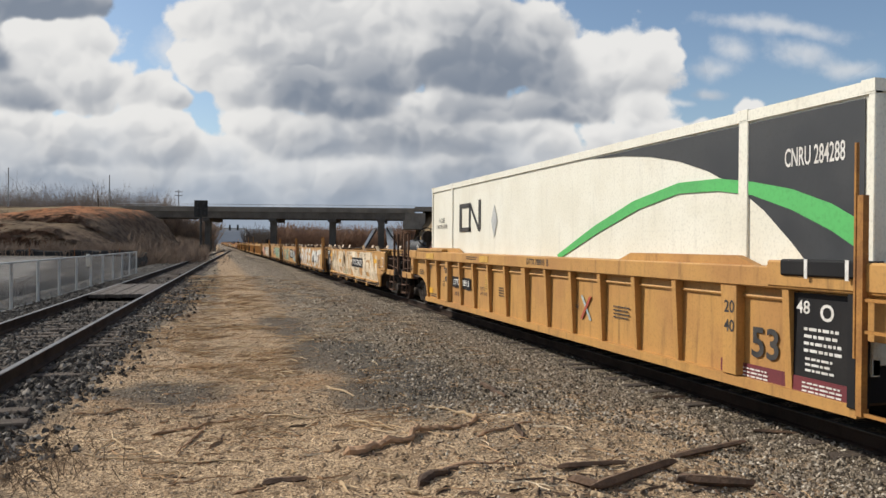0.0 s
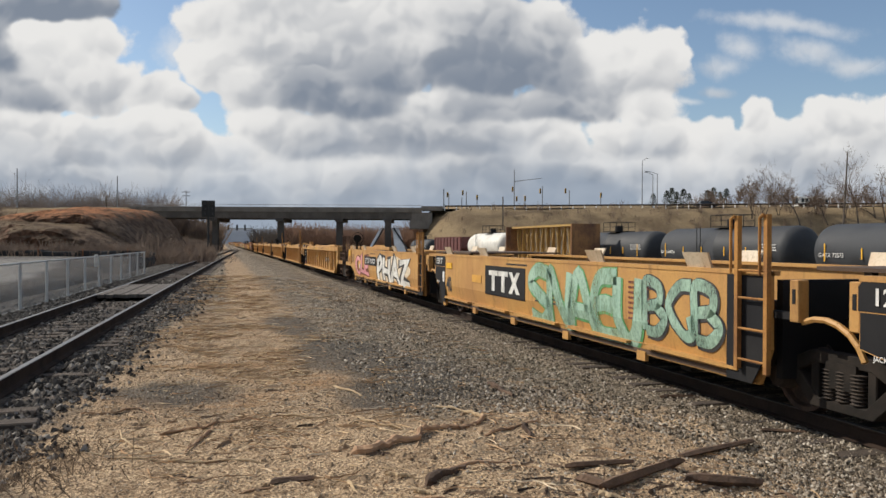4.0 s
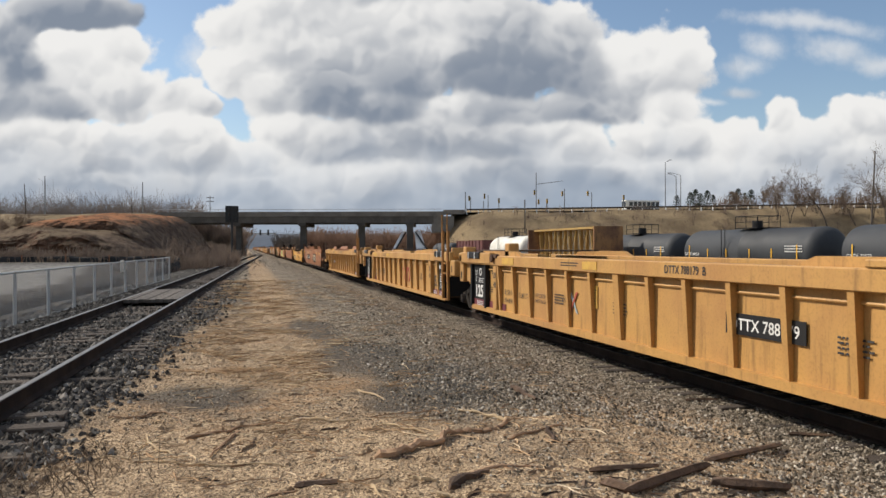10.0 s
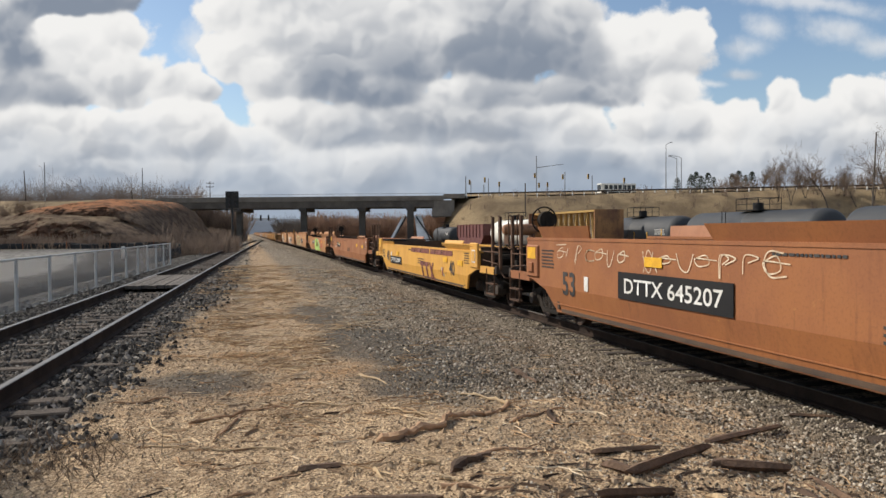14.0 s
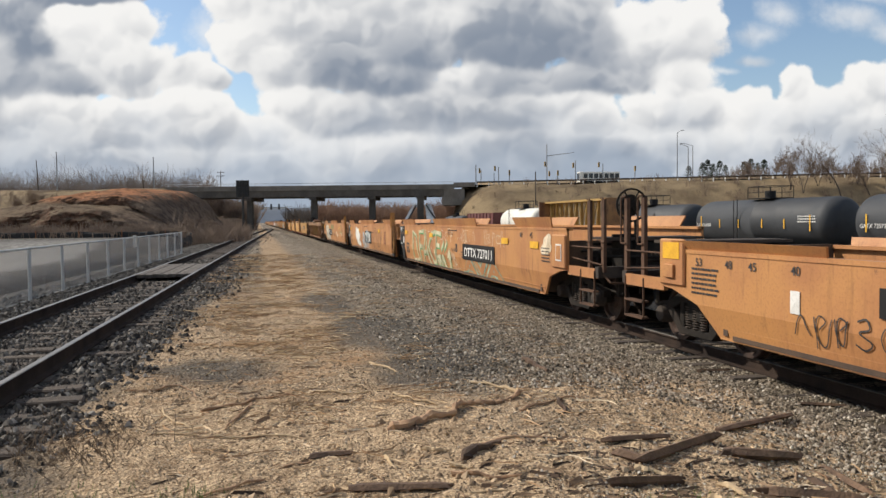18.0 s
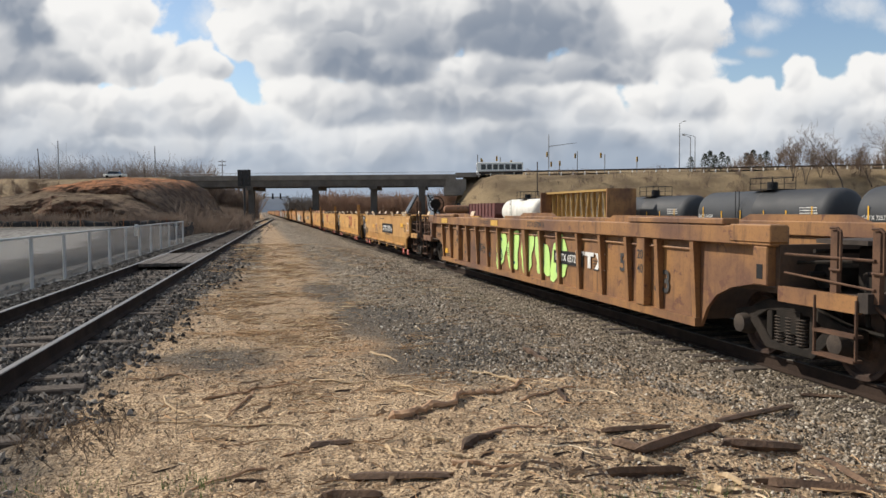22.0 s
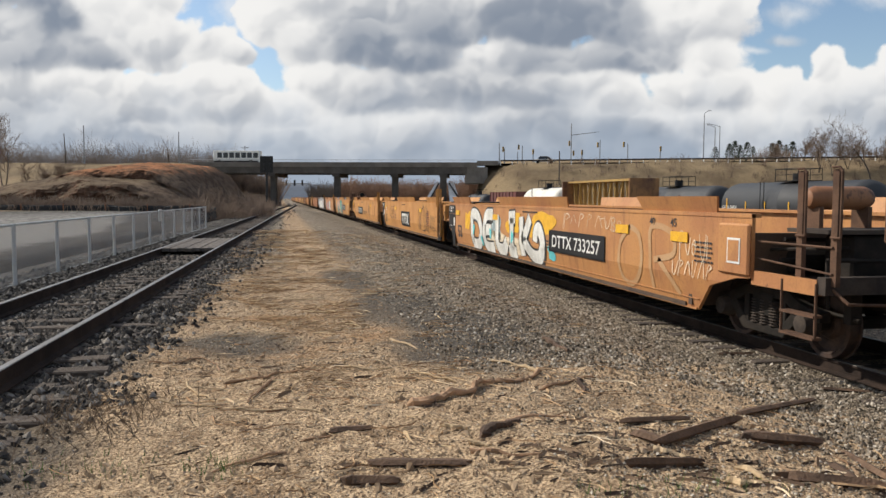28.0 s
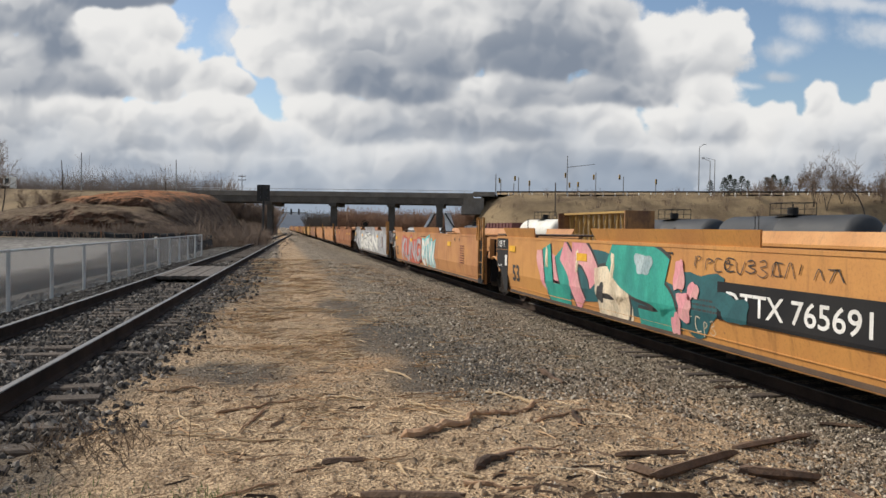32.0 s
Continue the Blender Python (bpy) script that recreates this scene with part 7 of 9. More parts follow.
        e0 = a + 4.75
    put_text(u, st, "53", e0, 0.85, 0.36, INK, 0.46, 0.022)
    put_text(u, st, "20", e0 + 0.5, 1.24, 0.15, INK, 0.19, 0.014, lift=0.112)
    put_text(u, st, "40", e0 + 0.5, 1.01, 0.15, INK, 0.19, 0.014, lift=0.112)
    # chord: worn patches, stencils, the number in black
    part("worn_patch", plate(0.8, 0.15, FADED), FADED, u, at=(SIDE - 0.036, b - 4.3, 1.62))
    part("worn_patch", plate(0.6, 0.14, FADED), FADED, u, at=(SIDE - 0.036, 1.5, 1.62))
    part("small_print", bars(2, 0.8, 0.10, INK, 5), INK, u, at=(SIDE - 0.034, 2.4, 1.63))
    if text:
        put_text(u, st, text + "  B", -1.6, 1.63, 0.12, INK, 1.05, 0.008, lift=0.138)
    for y, sd in ((0.6, 2), (3.2, 3), (-4.6, 4)):
        part("small_print", bars(4, 0.5, 0.22, INK, sd), INK, u, at=(FACE[st] - 0.003, y, 0.92))
    part("data_panel", plate(0.28, 0.40, FADED), FADED, u, at=(FACE[st] - 0.001, 1.6, 1.06))
    part("small_print", bars(6, 0.22, 0.30, INK, 14), INK, u, at=(FACE[st] - 0.007, 1.6, 1.06))
    if text:
        board(u, st, text, -3.14 if near == "c" else 3.58, 0.98, 1.5, 0.27)
    if red:
        emblem(u, st, -2.0, 0.92, 0.52, REDINK, width=1.6)
    else:
        y = 2.5 if near == "c" else -3.4
        for k, m in ((1, REDINK), (-1, GBLUE)):
            part("inspection_mark", stored(("mark", k, m.name), lambda: finish(prism(fresh(), [(-0.2 * k, 0.2), (-0.12 * k, 0.2), (0.2 * k, -0.2), (0.12 * k, -0.2)], -0.003, 0.003), "inspection_mark", m)), m, u, at=(FACE[st] - 0.004 - 0.002 * k, y, 0.90))
        put_text(u, st, "next load", y + 0.42, 0.92, 0.09, INK, 0.28, 0.004)
    return u, a, b


def smooth_unit(j0, j1, near, far, mat, size="53", top=1.77, label="", brake=(False, False), ledge=False, panel=DARK, low=0.33, poles=None, far_away=False):
    u, a, b = well_unit(label or "smooth-sided steel well car unit", "smooth", mat, j0, j1, near, far, top=top, brake=brake, group="well cars of the train", ledge=ledge, panel=panel, low=low, poles=poles, far_away=far_away)
    st = "smooth"
    if far == "a":
        put_text(u, st, "125 T", b - 1.16, top - 0.19, 0.17, LETTER, 0.58, 0.02, lift=0.010)
        part("placard", plate(0.18, 0.28, LETTER), LETTER, u, at=(FACE[st] - 0.010, b - 1.56, top - 0.62))
        put_text(u, st, "JACK HERE", b - 1.02, top - 0.78, 0.07, LETTER, 0.36, 0.01, lift=0.006)
        put_text(u, st, size, b - (2.4 if size == "53" else 2.06), 0.86, 0.42, INK, 0.58 if size == "53" else 0.46, 0.025)
        stripes(u, st, (b - 2.1,), top - 0.30)
    else:
        if size == "48":
            for d, t in ((2.9, "53"), (3.6, "48"), (4.1, "45"), (4.9, "40")):
                put_text(u, st, t, b - d, top - 0.16, 0.11, INK, 0.16, 0.01)
        else:
            put_text(u, st, size, b - 4.1, 0.93, 0.46, INK, 0.6, 0.02)
        part("end_box", box(fresh(), -0.03, 0.03, -0.34, 0.34, -0.34, 0.34), mat, u, at=(FACE[st] - 0.01, b - 2.22, 1.31), bevel=0.025)
        part("reflector", plate(0.46, 0.24, REFLECT), REFLECT, u, at=(FACE[st] - 0.044, b - 2.22, 1.48))
        part("latch_box", box(fresh(), -0.03, 0.03, -0.13, 0.13, -0.10, 0.10), mat, u, at=(FACE[st] - 0.05, b - 2.2, 1.18), bevel=0.01)
        part("small_print", bars(6, 0.66, 0.40, INK, 9), INK, u, at=(FACE[st] - 0.004, b - 3.05, top - 0.42))
        part("placard", plate(0.16, 0.26, LETTER), LETTER, u, at=(FACE[st] - 0.004, b - 4.9, 0.98))
    if near == "c":
        part("end_box", box(fresh(), -0.03, 0.03, -0.36, 0.36, -0.34, 0.34), mat, u, at=(FACE[st] - 0.01, a + 2.22, 1.30), bevel=0.025)
        part("data_panel", plate(0.30, 0.34, LETTER), LETTER, u, at=(FACE[st] - 0.046, a + 2.18, 1.28))
        part("data_panel", plate(0.25, 0.28, mat), mat, u, at=(FACE[st] - 0.050, a + 2.18, 1.28))
        part("small_print", bars(5, 0.5, 0.34, INK, 19), INK, u, at=(FACE[st] - 0.004, a + 3.0, 1.2))
        stripes(u, st, (a + 3.7,), top - 0.38)
    else:
        part("small_print", bars(8, 0.62, 0.62, GMAUVE, 6), GMAUVE, u, at=(FACE[st] - 0.004, a + 3.5, 1.12))
    if not ledge:
        stripes(u, st, (0.35 * b, 0.45 * a), top - 0.34)
    else:
        part("worn_patch", plate(0.7, 0.18, GOLD), GOLD, u, at=(FACE[st] - 0.006, 0.42 * b, top - 0.55))
    for y, t in ((a + 3.9, "45"), (a + 4.6, "40")) if size == "53" else ():
        put_text(u, st, t, y, top - 0.17, 0.13, INK, 0.19, 0.01)
    part("small_print", bars(3, 1.1, 0.22, INK, 12), INK, u, at=(FACE[st] - 0.004, -1.0, 0.92))
    part("small_print", bars(1, 1.2, 0.08, INK, 13), INK, u, at=(FACE[st] - 0.004, 0.6, top - 0.14))
    return u, a, b


def mark_panels(u, b):
    """Stencilled load limit, a framed notice and a crossed red and blue mark on a short unit's side."""
    st, y = "smooth", b - 6.02
    for k, m in ((1, REDINK), (-1, GBLUE)):
        part("inspection_mark", prism(fresh(), [(-0.17 * k, 0.17), (-0.09 * k, 0.17), (0.17 * k, -0.17), (0.09 * k, -0.17)], -0.002, 0.002), m, u, at=(FACE[st] - 0.006 - 0.003 * k, y, 1.12))
    put_text(u, st, "next", y + 0.32, 1.17, 0.08, INK, 0.17, 0.004)
    put_text(u, st, "load", y + 0.32, 1.06, 0.08, INK, 0.17, 0.004)
    put_text(u, st, "LD LMT 122,900", y - 0.02, 0.93, 0.09, INK, 1.05, 0.006)
    part("small_print", bars(1, 1.1, 0.07, INK, 31), INK, u, at=(FACE[st] - 0.004, y - 0.02, 0.82))
    for dy, dz, w, h in ((0, 0.13, 0.46, 0.012), (0, -0.13, 0.46, 0.012), (0.224, 0, 0.012, 0.248), (-0.224, 0, 0.012, 0.248)):
        part("notice_frame", plate(w, h, INK, 0.002), INK, u, at=(FACE[st] - 0.004, b - 2.62 + dy, 0.88 + dz))
    part("small_print", bars(5, 0.38, 0.18, INK, 32), INK, u, at=(FACE[st] - 0.004, b - 2.62, 0.88))


def build_train():
    s = "smooth"
    # leading ribbed car that carries the container
    ribbed(-15.0, 4.75, "a", "a")
    ribbed(4.75, 26.13, "a", "c", YELLOW, text="DTTX 788915", label="brown-yellow ribbed well car unit loaded with a white container", brake=(False, True))
    # five short smooth units covered in cream lettering
    lab = "yellow short well car unit with %s"
    u, a, b = smooth_unit(26.13, 43.35, "c", "a", YELLOW, "40", 1.66, lab % "cream sprayed letters", (False, False), True)
    stroke_letters(u, s, "MVeK", ((6.3, 1.2), (5.2, 1.1), (4.2, 1.0), (3.35, 1.3)), 0.40, 1.52, GCREAM, None, 0.42, 6)
    stroke_letters(u, s, "NIRd", ((2.75, 1.1), (1.75, 0.7), (0.95, 1.2), (-0.2, 1.0)), 0.55, 1.55, GCREAM, None, 0.34, 6)
    stroke_letters(u, s, "ROeN", ((0.15, 1.3), (-1.35, 1.3), (-2.8, 1.2), (-4.0, 1.3)), 0.42, 1.50, GCREAM, None, 0.40, 6, lift=0.007)
    for y, w, h, z, sd in ((5.6, 1.6, 0.7, 0.8, 62), (3.9, 1.2, 0.6, 1.2, 63), (-0.6, 1.5, 0.6, 0.62, 64), (-2.4, 1.4, 0.7, 1.25, 65), (-4.4, 1.4, 0.8, 0.75, 66)):
        part("spray_patch", blot(w, h, GCREAM, sd, 40), GCREAM, u, at=(FACE[s] - 0.0025, y, z))
    tag_line(u, s, 2.0, 0.58, 1.5, 0.34, GGREEN, 641, 5)
    tag_line(u, s, -2.2, 1.45, 1.6, 0.28, INK, 642, 6)
    board(u, s, "DTTX 750727", -1.1, 1.14, 2.6, 0.40)
    tag_line(u, s, 6.1, 1.0, 0.9, 0.9, INK, 71, 4)
    u, a, b = smooth_unit(43.35, 58.8, "a", "a", YELLOW, "40", 1.66, lab % "huge white sprayed letters", ledge=True)
    emblem(u, s, -2.05, 1.1, 0.46, GWHITE, DARK, 2.0)
    stroke_letters(u, s, "RVee", ((5.3, 1.25), (3.9, 1.2), (2.5, 1.1), (1.1, 1.2)), 0.45, 1.50, GWHITE, None, 0.30, 6, lift=0.012)
    stroke_letters(u, s, "OMT", ((-0.75, 1.6), (-2.45, 1.35), (-3.75, 1.5)), 0.45, 1.45, GWHITE, None, 0.28, 6, lift=0.012)
    tag_line(u, s, 5.75, 1.15, 0.7, 0.8, INK, 643, 3)
    u, a, b = smooth_unit(58.8, 74.25, "a", "a", YELLOW, "40", 1.66, lab % "pale blue and mint bubble letters", ledge=True)
    stroke_letters(u, s, "dUIAS", ((4.6, 1.0), (3.6, 0.95), (2.6, 0.6), (2.0, 1.1), (0.95, 0.9)), 0.45, 1.38, GMINT, GMAUVE, 0.26, 7, 0.07)
    emblem(u, s, -2.1, 1.1, 0.48, GWHITE, DARK, 2.05)
    stroke_letters(u, s, "OUL", ((-3.55, 0.6), (-4.15, 0.6), (-4.75, 0.5)), 0.62, 1.25, GBLUE, GDEEP, 0.26, 7, 0.06)
    part("spray_patch", blot(1.1, 0.55, GMAUVE, 8), GMAUVE, u, at=(FACE[s] - 0.003, -5.3, 1.25))
    u, a, b = smooth_unit(74.25, 89.7, "a", "a", YELLOW, "40", 1.66, lab % "a mint green sprayed piece", ledge=True)
    emblem(u, s, 1.35, 1.12, 0.46, GWHITE, DARK, 2.0)
    stroke_letters(u, s, "SNAeU", ((-0.15, 1.0), (-1.05, 1.0), (-2.0, 1.0), (-2.9, 0.9), (-3.7, 0.8)), 0.48, 1.45, GMINT, GGREEN, 0.26, 6, 0.07)
    stroke_letters(u, s, "bCb", ((-4.55, 0.6), (-5.2, 0.6), (-5.8, 0.6)), 0.72, 1.42, GMINT, INK, 0.16, 6, 0.06)
    u, a, b = smooth_unit(89.7, 106.9, "a", "c", YELLOW, "40", 1.66, lab % "white and pink sprayed letters", (False, False), True)
    graffiti(u, s, "PHAZ", -3.2, 0.95, 5.8, 1.05, GWHITE, INK, GCREAM, seed=11)
    graffiti(u, s, "CLE", 3.2, 1.0, 3.4, 0.9, GPINK, GMAUVE, seed=12)
    board(u, s, "DTTX 750727", 1.1, 1.22, 2.6, 0.36)
    # two three-unit ribbed cars
    ribbed(106.9, 127.9, "c", "a", text="DTTX 787718", brake=(True, False))
    ribbed(127.9, 147.9, "a", "a", red=True)
    ribbed(147.9, 168.85, "a", "c", text="DTTX 787718", brake=(False, False))
    ribbed(168.85, 189.8, "c", "a", text="DTTX 788179", brake=(True, False))
    ribbed(189.8, 209.6, "a", "a", red=True)
    ribbed(209.6, 230.4, "a", "c", text="DTTX 788179")
    # single cars
    u, a, b = smooth_unit(230.4, 253.4, "c", "c", BROWN, "53", 1.80, "brown smooth-sided well car with faint chalk scrawl", (False, True))
    emblem(u, s, -3.0, 1.0, 0.52, GCREAM, DARK, 2.1)
    board(u, s, "DTTX 645207", 3.5, 1.05, 3.15, 0.44)
    for y, w, sd in ((6.2, 3.0, 1), (2.6, 3.4, 2), (-5.2, 3.4, 3)):
        tag_line(u, s, y, 1.50, w, 0.34, GCREAM, sd, 7)
    u, a, b = smooth_unit(253.4, 272.7, "c", "c", GOLD, "40", 1.42, "bright yellow low well car", ("tank", False), poles=GOLD)
    board(u, s, "DTTX 59583", 3.75, 0.80, 2.4, 0.30)
    emblem(u, s, -1.9, 0.62, 0.60, GMAUVE, width=2.1)
    put_text(u, s, "40", -5.25, 0.85, 0.44, INK, 0.62, 0.02)
    for y, m in ((-0.8, GMAUVE), (-3.9, GMAUVE)):
        part("rust_strip", plate(2.9, 0.20, m), m, u, at=(FACE[s] - 0.002, y, 1.31))
    for k, m in ((1, REDINK), (-1, GBLUE)):
        part("inspection_mark", finish(prism(fresh(), [(-0.16 * k, 0.14), (-0.08 * k, 0.14), (0.16 * k, -0.14), (0.08 * k, -0.14)], -0.003, 0.003), "inspection_mark", m), m, u, at=(FACE[s] - 0.006 - 0.003 * k, -4.1, 0.69))
    put_text(u, s, "next load", -3.75, 0.72, 0.08, INK, 0.26)
    put_text(u, s, "any road", -4.48, 0.66, 0.08, INK, 0.26)
    u, a, b = smooth_unit(272.7, 293.9, "c", "c", BROWN, "48", 1.55, "rust-brown low well car", (False, True))
    board(u, s, "DTTX 467352", 4.0, 1.15, 1.8, 0.30)
    u, a, b = smooth_unit(293.9, 315.1, "c", "c", ORANGE, "48", 1.50, "orange low well car with a lime green sprayed piece", (False, False))
    for y, w, h, z, sd in ((1.2, 1.3, 1.25, 0.85, 3), (0.3, 1.6, 1.25, 0.85, 5), (-0.6, 1.6, 1.25, 0.85, 8), (-1.4, 1.5, 1.15, 0.82, 9), (-2.2, 1.3, 0.9, 0.65, 11)):
        part("spray_patch", blot(w * 1.15, h * 1.12, GRED, sd), GRED, u, at=(FACE[s] - 0.003, y, z))
        part("spray_patch", blot(w * 1.12, h * 1.02, GLIME, sd), GLIME, u, at=(FACE[s] - 0.006, y, z))
    for y, z, w, h, k in ((1.5, 0.95, 0.10, 0.5, 1), (0.35, 1.18, 0.12, 0.4, -1), (-0.1, 0.90, 0.10, 0.4, 1), (-0.75, 0.85, 0.18, 0.3, 1), (-1.15, 1.0, 0.15, 0.25, -1), (-1.85, 0.62, 0.10, 0.6, 1), (0.5, 0.44, 0.10, 0.15, 1), (-0.8, 0.42, 0.12, 0.16, -1), (-1.5, 0.40, 0.10, 0.16, 1)):
        part("spray_patch", finish(prism(fresh(), [(y + w, z + h / 2), (y, z + h / 2 - 0.05), (y - w * k, z - h / 2)], -0.002, 0.002), "spray_patch", GRED), GRED, u, at=(FACE[s] - 0.010, 0, 0))
    for mat, d in ((CYAN, 0.0), (GPINK, 0.1)):
        bm = fresh()
        ribbon(bm, [(-1.2 - d, 1.38 - d), (-1.95 - d, 1.32 - d), (-1.98 - d, 1.08 - d), (-2.35 - d, 1.02 - d), (-2.7 - d, 0.75 - d), (-3.1 - d, 0.95 - d)], 0.06)
        part("spray_line", finish(bm, "spray_line", mat), mat, u, at=(FACE[s] - 0.011, 0, 0))
    tag_line(u, s, -2.9, 0.55, 0.9, 0.4, CYAN, 88, 3)
    emblem(u, s, -4.4, 1.0, 0.6, GRED, width=2.4)
    board(u, s, "DTTX 471857", 3.15, 1.10, 2.4, 0.30)
    tag_line(u, s, 4.2, 0.74, 2.9, 0.36, INK, 881, 9)
    # three-unit smooth car, heavily sprayed
    u, a, b = smooth_unit(315.1, 336.0, "c", "a", ORANGE, "53", 1.77, "faded orange smooth well car unit with sprayed letters", (True, False))
    board(u, s, "DTTX 727011", -2.28, 1.02, 3.2, 0.46)
    stroke_letters(u, s, "DFACE", ((7.05, 1.1), (5.8, 0.8), (5.05, 1.0), (4.15, 1.15), (2.98, 0.75)), 0.42, 1.55, GPALE, GGREEN)
    for mat, d, w, lift in ((GGREEN, 0.035, 0.25, 0.004), (GPALE, 0, 0.19, 0.008)):
        bm = fresh()
        ribbon(bm, [(2.85 - d, 0.72 - d), (2.65 - d, 0.40 - d), (2.45 - d, 0.72 - d), (2.2 - d, 0.42 - d), (1.95 - d, 0.74 - d), (1.65 - d, 0.36 - d), (1.3 - d, 0.30 - d), (1.05 - d, 0.50 - d), (1.03 - d, 0.8 - d)], w, 6)
        part("graffiti", finish(bm, "graffiti", mat), mat, u, at=(FACE[s] - lift, 0, 0))
        bm = fresh()
        prism(bm, [(1.32 - d, 0.74 - d), (1.03 - d, 1.06 - d), (0.74 - d, 0.72 - d)], -0.002, 0.002)
        part("graffiti", finish(bm, "graffiti", mat), mat, u, at=(FACE[s] - lift, 0, 0))
        for y in (1.95, 1.55):
            bm = fresh()
            ribbon(bm, [(y + 0.12 - d, 1.02 - d), (y - 0.16 - d, 1.22 - d)], w * 0.7)
            part("graffiti", finish(bm, "graffiti", mat), mat, u, at=(FACE[s] - lift, 0, 0))
    for i in range(4):
        bm = fresh()
        ribbon(bm, [(0.82 - 0.13 * i, 0.95 - 0.02 * i), (0.45 - 0.13 * i, 0.56 - 0.02 * i), (0.75 - 0.06 * i, 0.50 - 0.07 * i)], 0.035)
        part("spray_line", finish(bm, "spray_line", GCREAM), GCREAM, u, at=(FACE[s] - 0.006, 0, 0))
    for i in range(40):
        part("spray_dot", blot(0.05, 0.07, GCREAM, i % 4), GCREAM, u, at=(FACE[s] - 0.004, 7.4 - 0.2 * i + 0.1 * math.sin(i * 7.1), 0.95 + 0.5 * math.sin(i * 4.3)))
    put_text(u, s, "DTTX 727011", 0.85, 1.53, 0.085, INK, 0.75, 0.004)
    put_text(u, s, "PER UNIT", 0.5, 1.02, 0.085, INK, 0.5, 0.004)
    graffiti(u, s, "AVA", -2.5, 0.62, 3.9, 0.5, ORANGE, GMINT, seed=16)
    put_text(u, s, "B", 0.1, 1.1, 0.26, INK, 0.22, 0.02)
    part("spray_patch", blot(0.7, 0.5, GCREAM, 81), GCREAM, u, at=(FACE[s] - 0.003, -7.6, 1.4))
    for sd in range(4):
        tag_line(u, s, 4 - sd * 2.6, 1.45, 1.8, 0.4, GCREAM, 20 + sd, 5)
    u, a, b = smooth_unit(336.0, 355.4, "a", "a", ORANGE, "53", 1.77, "faded orange smooth well car unit with silver and black lettering")
    part("spray_patch", blot(1.9, 1.1, GWHITE, 31, 40), GWHITE, u, at=(FACE[s] - 0.003, 4.3, 1.08))
    part("spray_patch", blot(1.5, 0.9, GWHITE, 77, 40), GWHITE, u, at=(FACE[s] - 0.006, 3.7, 0.85))
    emblem(u, s, -0.35, 1.05, 0.46, GWHITE, DARK, 2.05)
    graffiti(u, s, "BUT", 0.55, 0.85, 2.6, 0.95, GBLUE, GGREY, seed=17, bold=0.0)
    for y, sd in ((-1.9, 91), (-2.8, 92), (-3.8, 93), (-4.8, 94)):
        tag_line(u, s, y, 0.95, 0.9, 1.1, INK, sd, 2)
    put_text(u, s, "C", 2.45, 1.05, 0.24, INK, 0.22, 0.02)
    u, a, b = smooth_unit(355.4, 375.9, "a", "c", ORANGE, "53", 1.77, "faded orange smooth well car unit with outlined silver letters", (False, False))
    part("spray_patch", blot(4.5, 1.34, GCREAM, 190, 60), GCREAM, u, at=(FACE[s] - 0.002, 4.4, 1.0))
    part("spray_patch", blot(4.3, 1.24, INK, 190, 60), INK, u, at=(FACE[s] - 0.004, 4.4, 1.0))
    part("spray_patch", blot(4.22, 1.20, GSILVER, 190, 60), GSILVER, u, at=(FACE[s] - 0.006, 4.4, 1.0))
    for line in (((5.95, 1.5), (6.0, 0.9), (5.7, 0.48)), ((5.5, 1.52), (5.7, 1.0), (5.5, 0.8), (5.35, 0.5)), ((5.1, 1.45), (5.05, 1.0), (5.3, 0.7)), ((4.75, 1.5), (4.9, 1.1), (4.6, 0.9), (4.85, 0.55)), ((4.3, 1.5), (4.2, 1.1), (4.4, 0.7), (4.2, 0.45)), ((3.85, 1.48), (3.6, 1.2), (3.75, 0.8), (3.5, 0.5)), ((3.3, 1.5), (3.1, 1.15), (3.3, 0.75), (3.0, 0.5)), ((2.8, 1.1), (2.6, 0.9), (2.8, 0.7))):
        bm = fresh()
        ribbon(bm, list(line), 0.04, 7)
        part("spray_line", finish(bm, "spray_line", INK), INK, u, at=(FACE[s] - 0.009, 0, 0))
    board(u, s, "DTTX 727011", 2.36, 1.05, 3.1, 0.46)
    put_text(u, s, "SHARO", 0.7, 1.48, 0.34, GGREEN, 2.6, 0.02, 0.1)
    put_text(u, s, "A", -0.4, 1.05, 0.26, INK, 0.24, 0.02)
    tag_line(u, s, -5.4, 1.32, 2.2, 0.5, GGREEN, 95, 3)
    for y, z, w in ((-2.6, 1.05, 0.8), (-3.4, 0.85, 0.9), (-6.2, 1.0, 0.8)):
        part("spray_patch", blot(w, 0.22, GCREAM, int(-y * 10)), GCREAM, u, at=(FACE[s] - 0.003, y, z))
    # single ribbed brown car
    u, a, b = ribbed(375.9, 399.0, "c", "c", OCHRE, text="DTTX 657284", label="rusty brown ribbed well car with lime green sprayed letters", brake=(False, "tank"))
    for i, ch in enumerate("SLASI"):
        y = 1.35 - i * 1.0
        part("spray_patch", blot(1.0, 1.06, GLIME, 40 + i), GLIME, u, at=(FACE["ribbed"] - 0.003, y, 0.95))
        put_text(u, "ribbed", ch, y, 0.95, 0.62, GDEEP, 0.30, -0.01, lift=0.004, name="graffiti")
    put_text(u, "ribbed", "53", -5.68, 1.05, 0.32, INK, 0.46, 0.02)
    emblem(u, "ribbed", -4.2, 1.0, 0.3, LETTER, width=1.4)
    # five short units in yellow
    lab = "yellow-orange short well car unit with red warning labels"
    js = (399.0, 415.83, 430.9, 445.9, 460.95, 477.7)
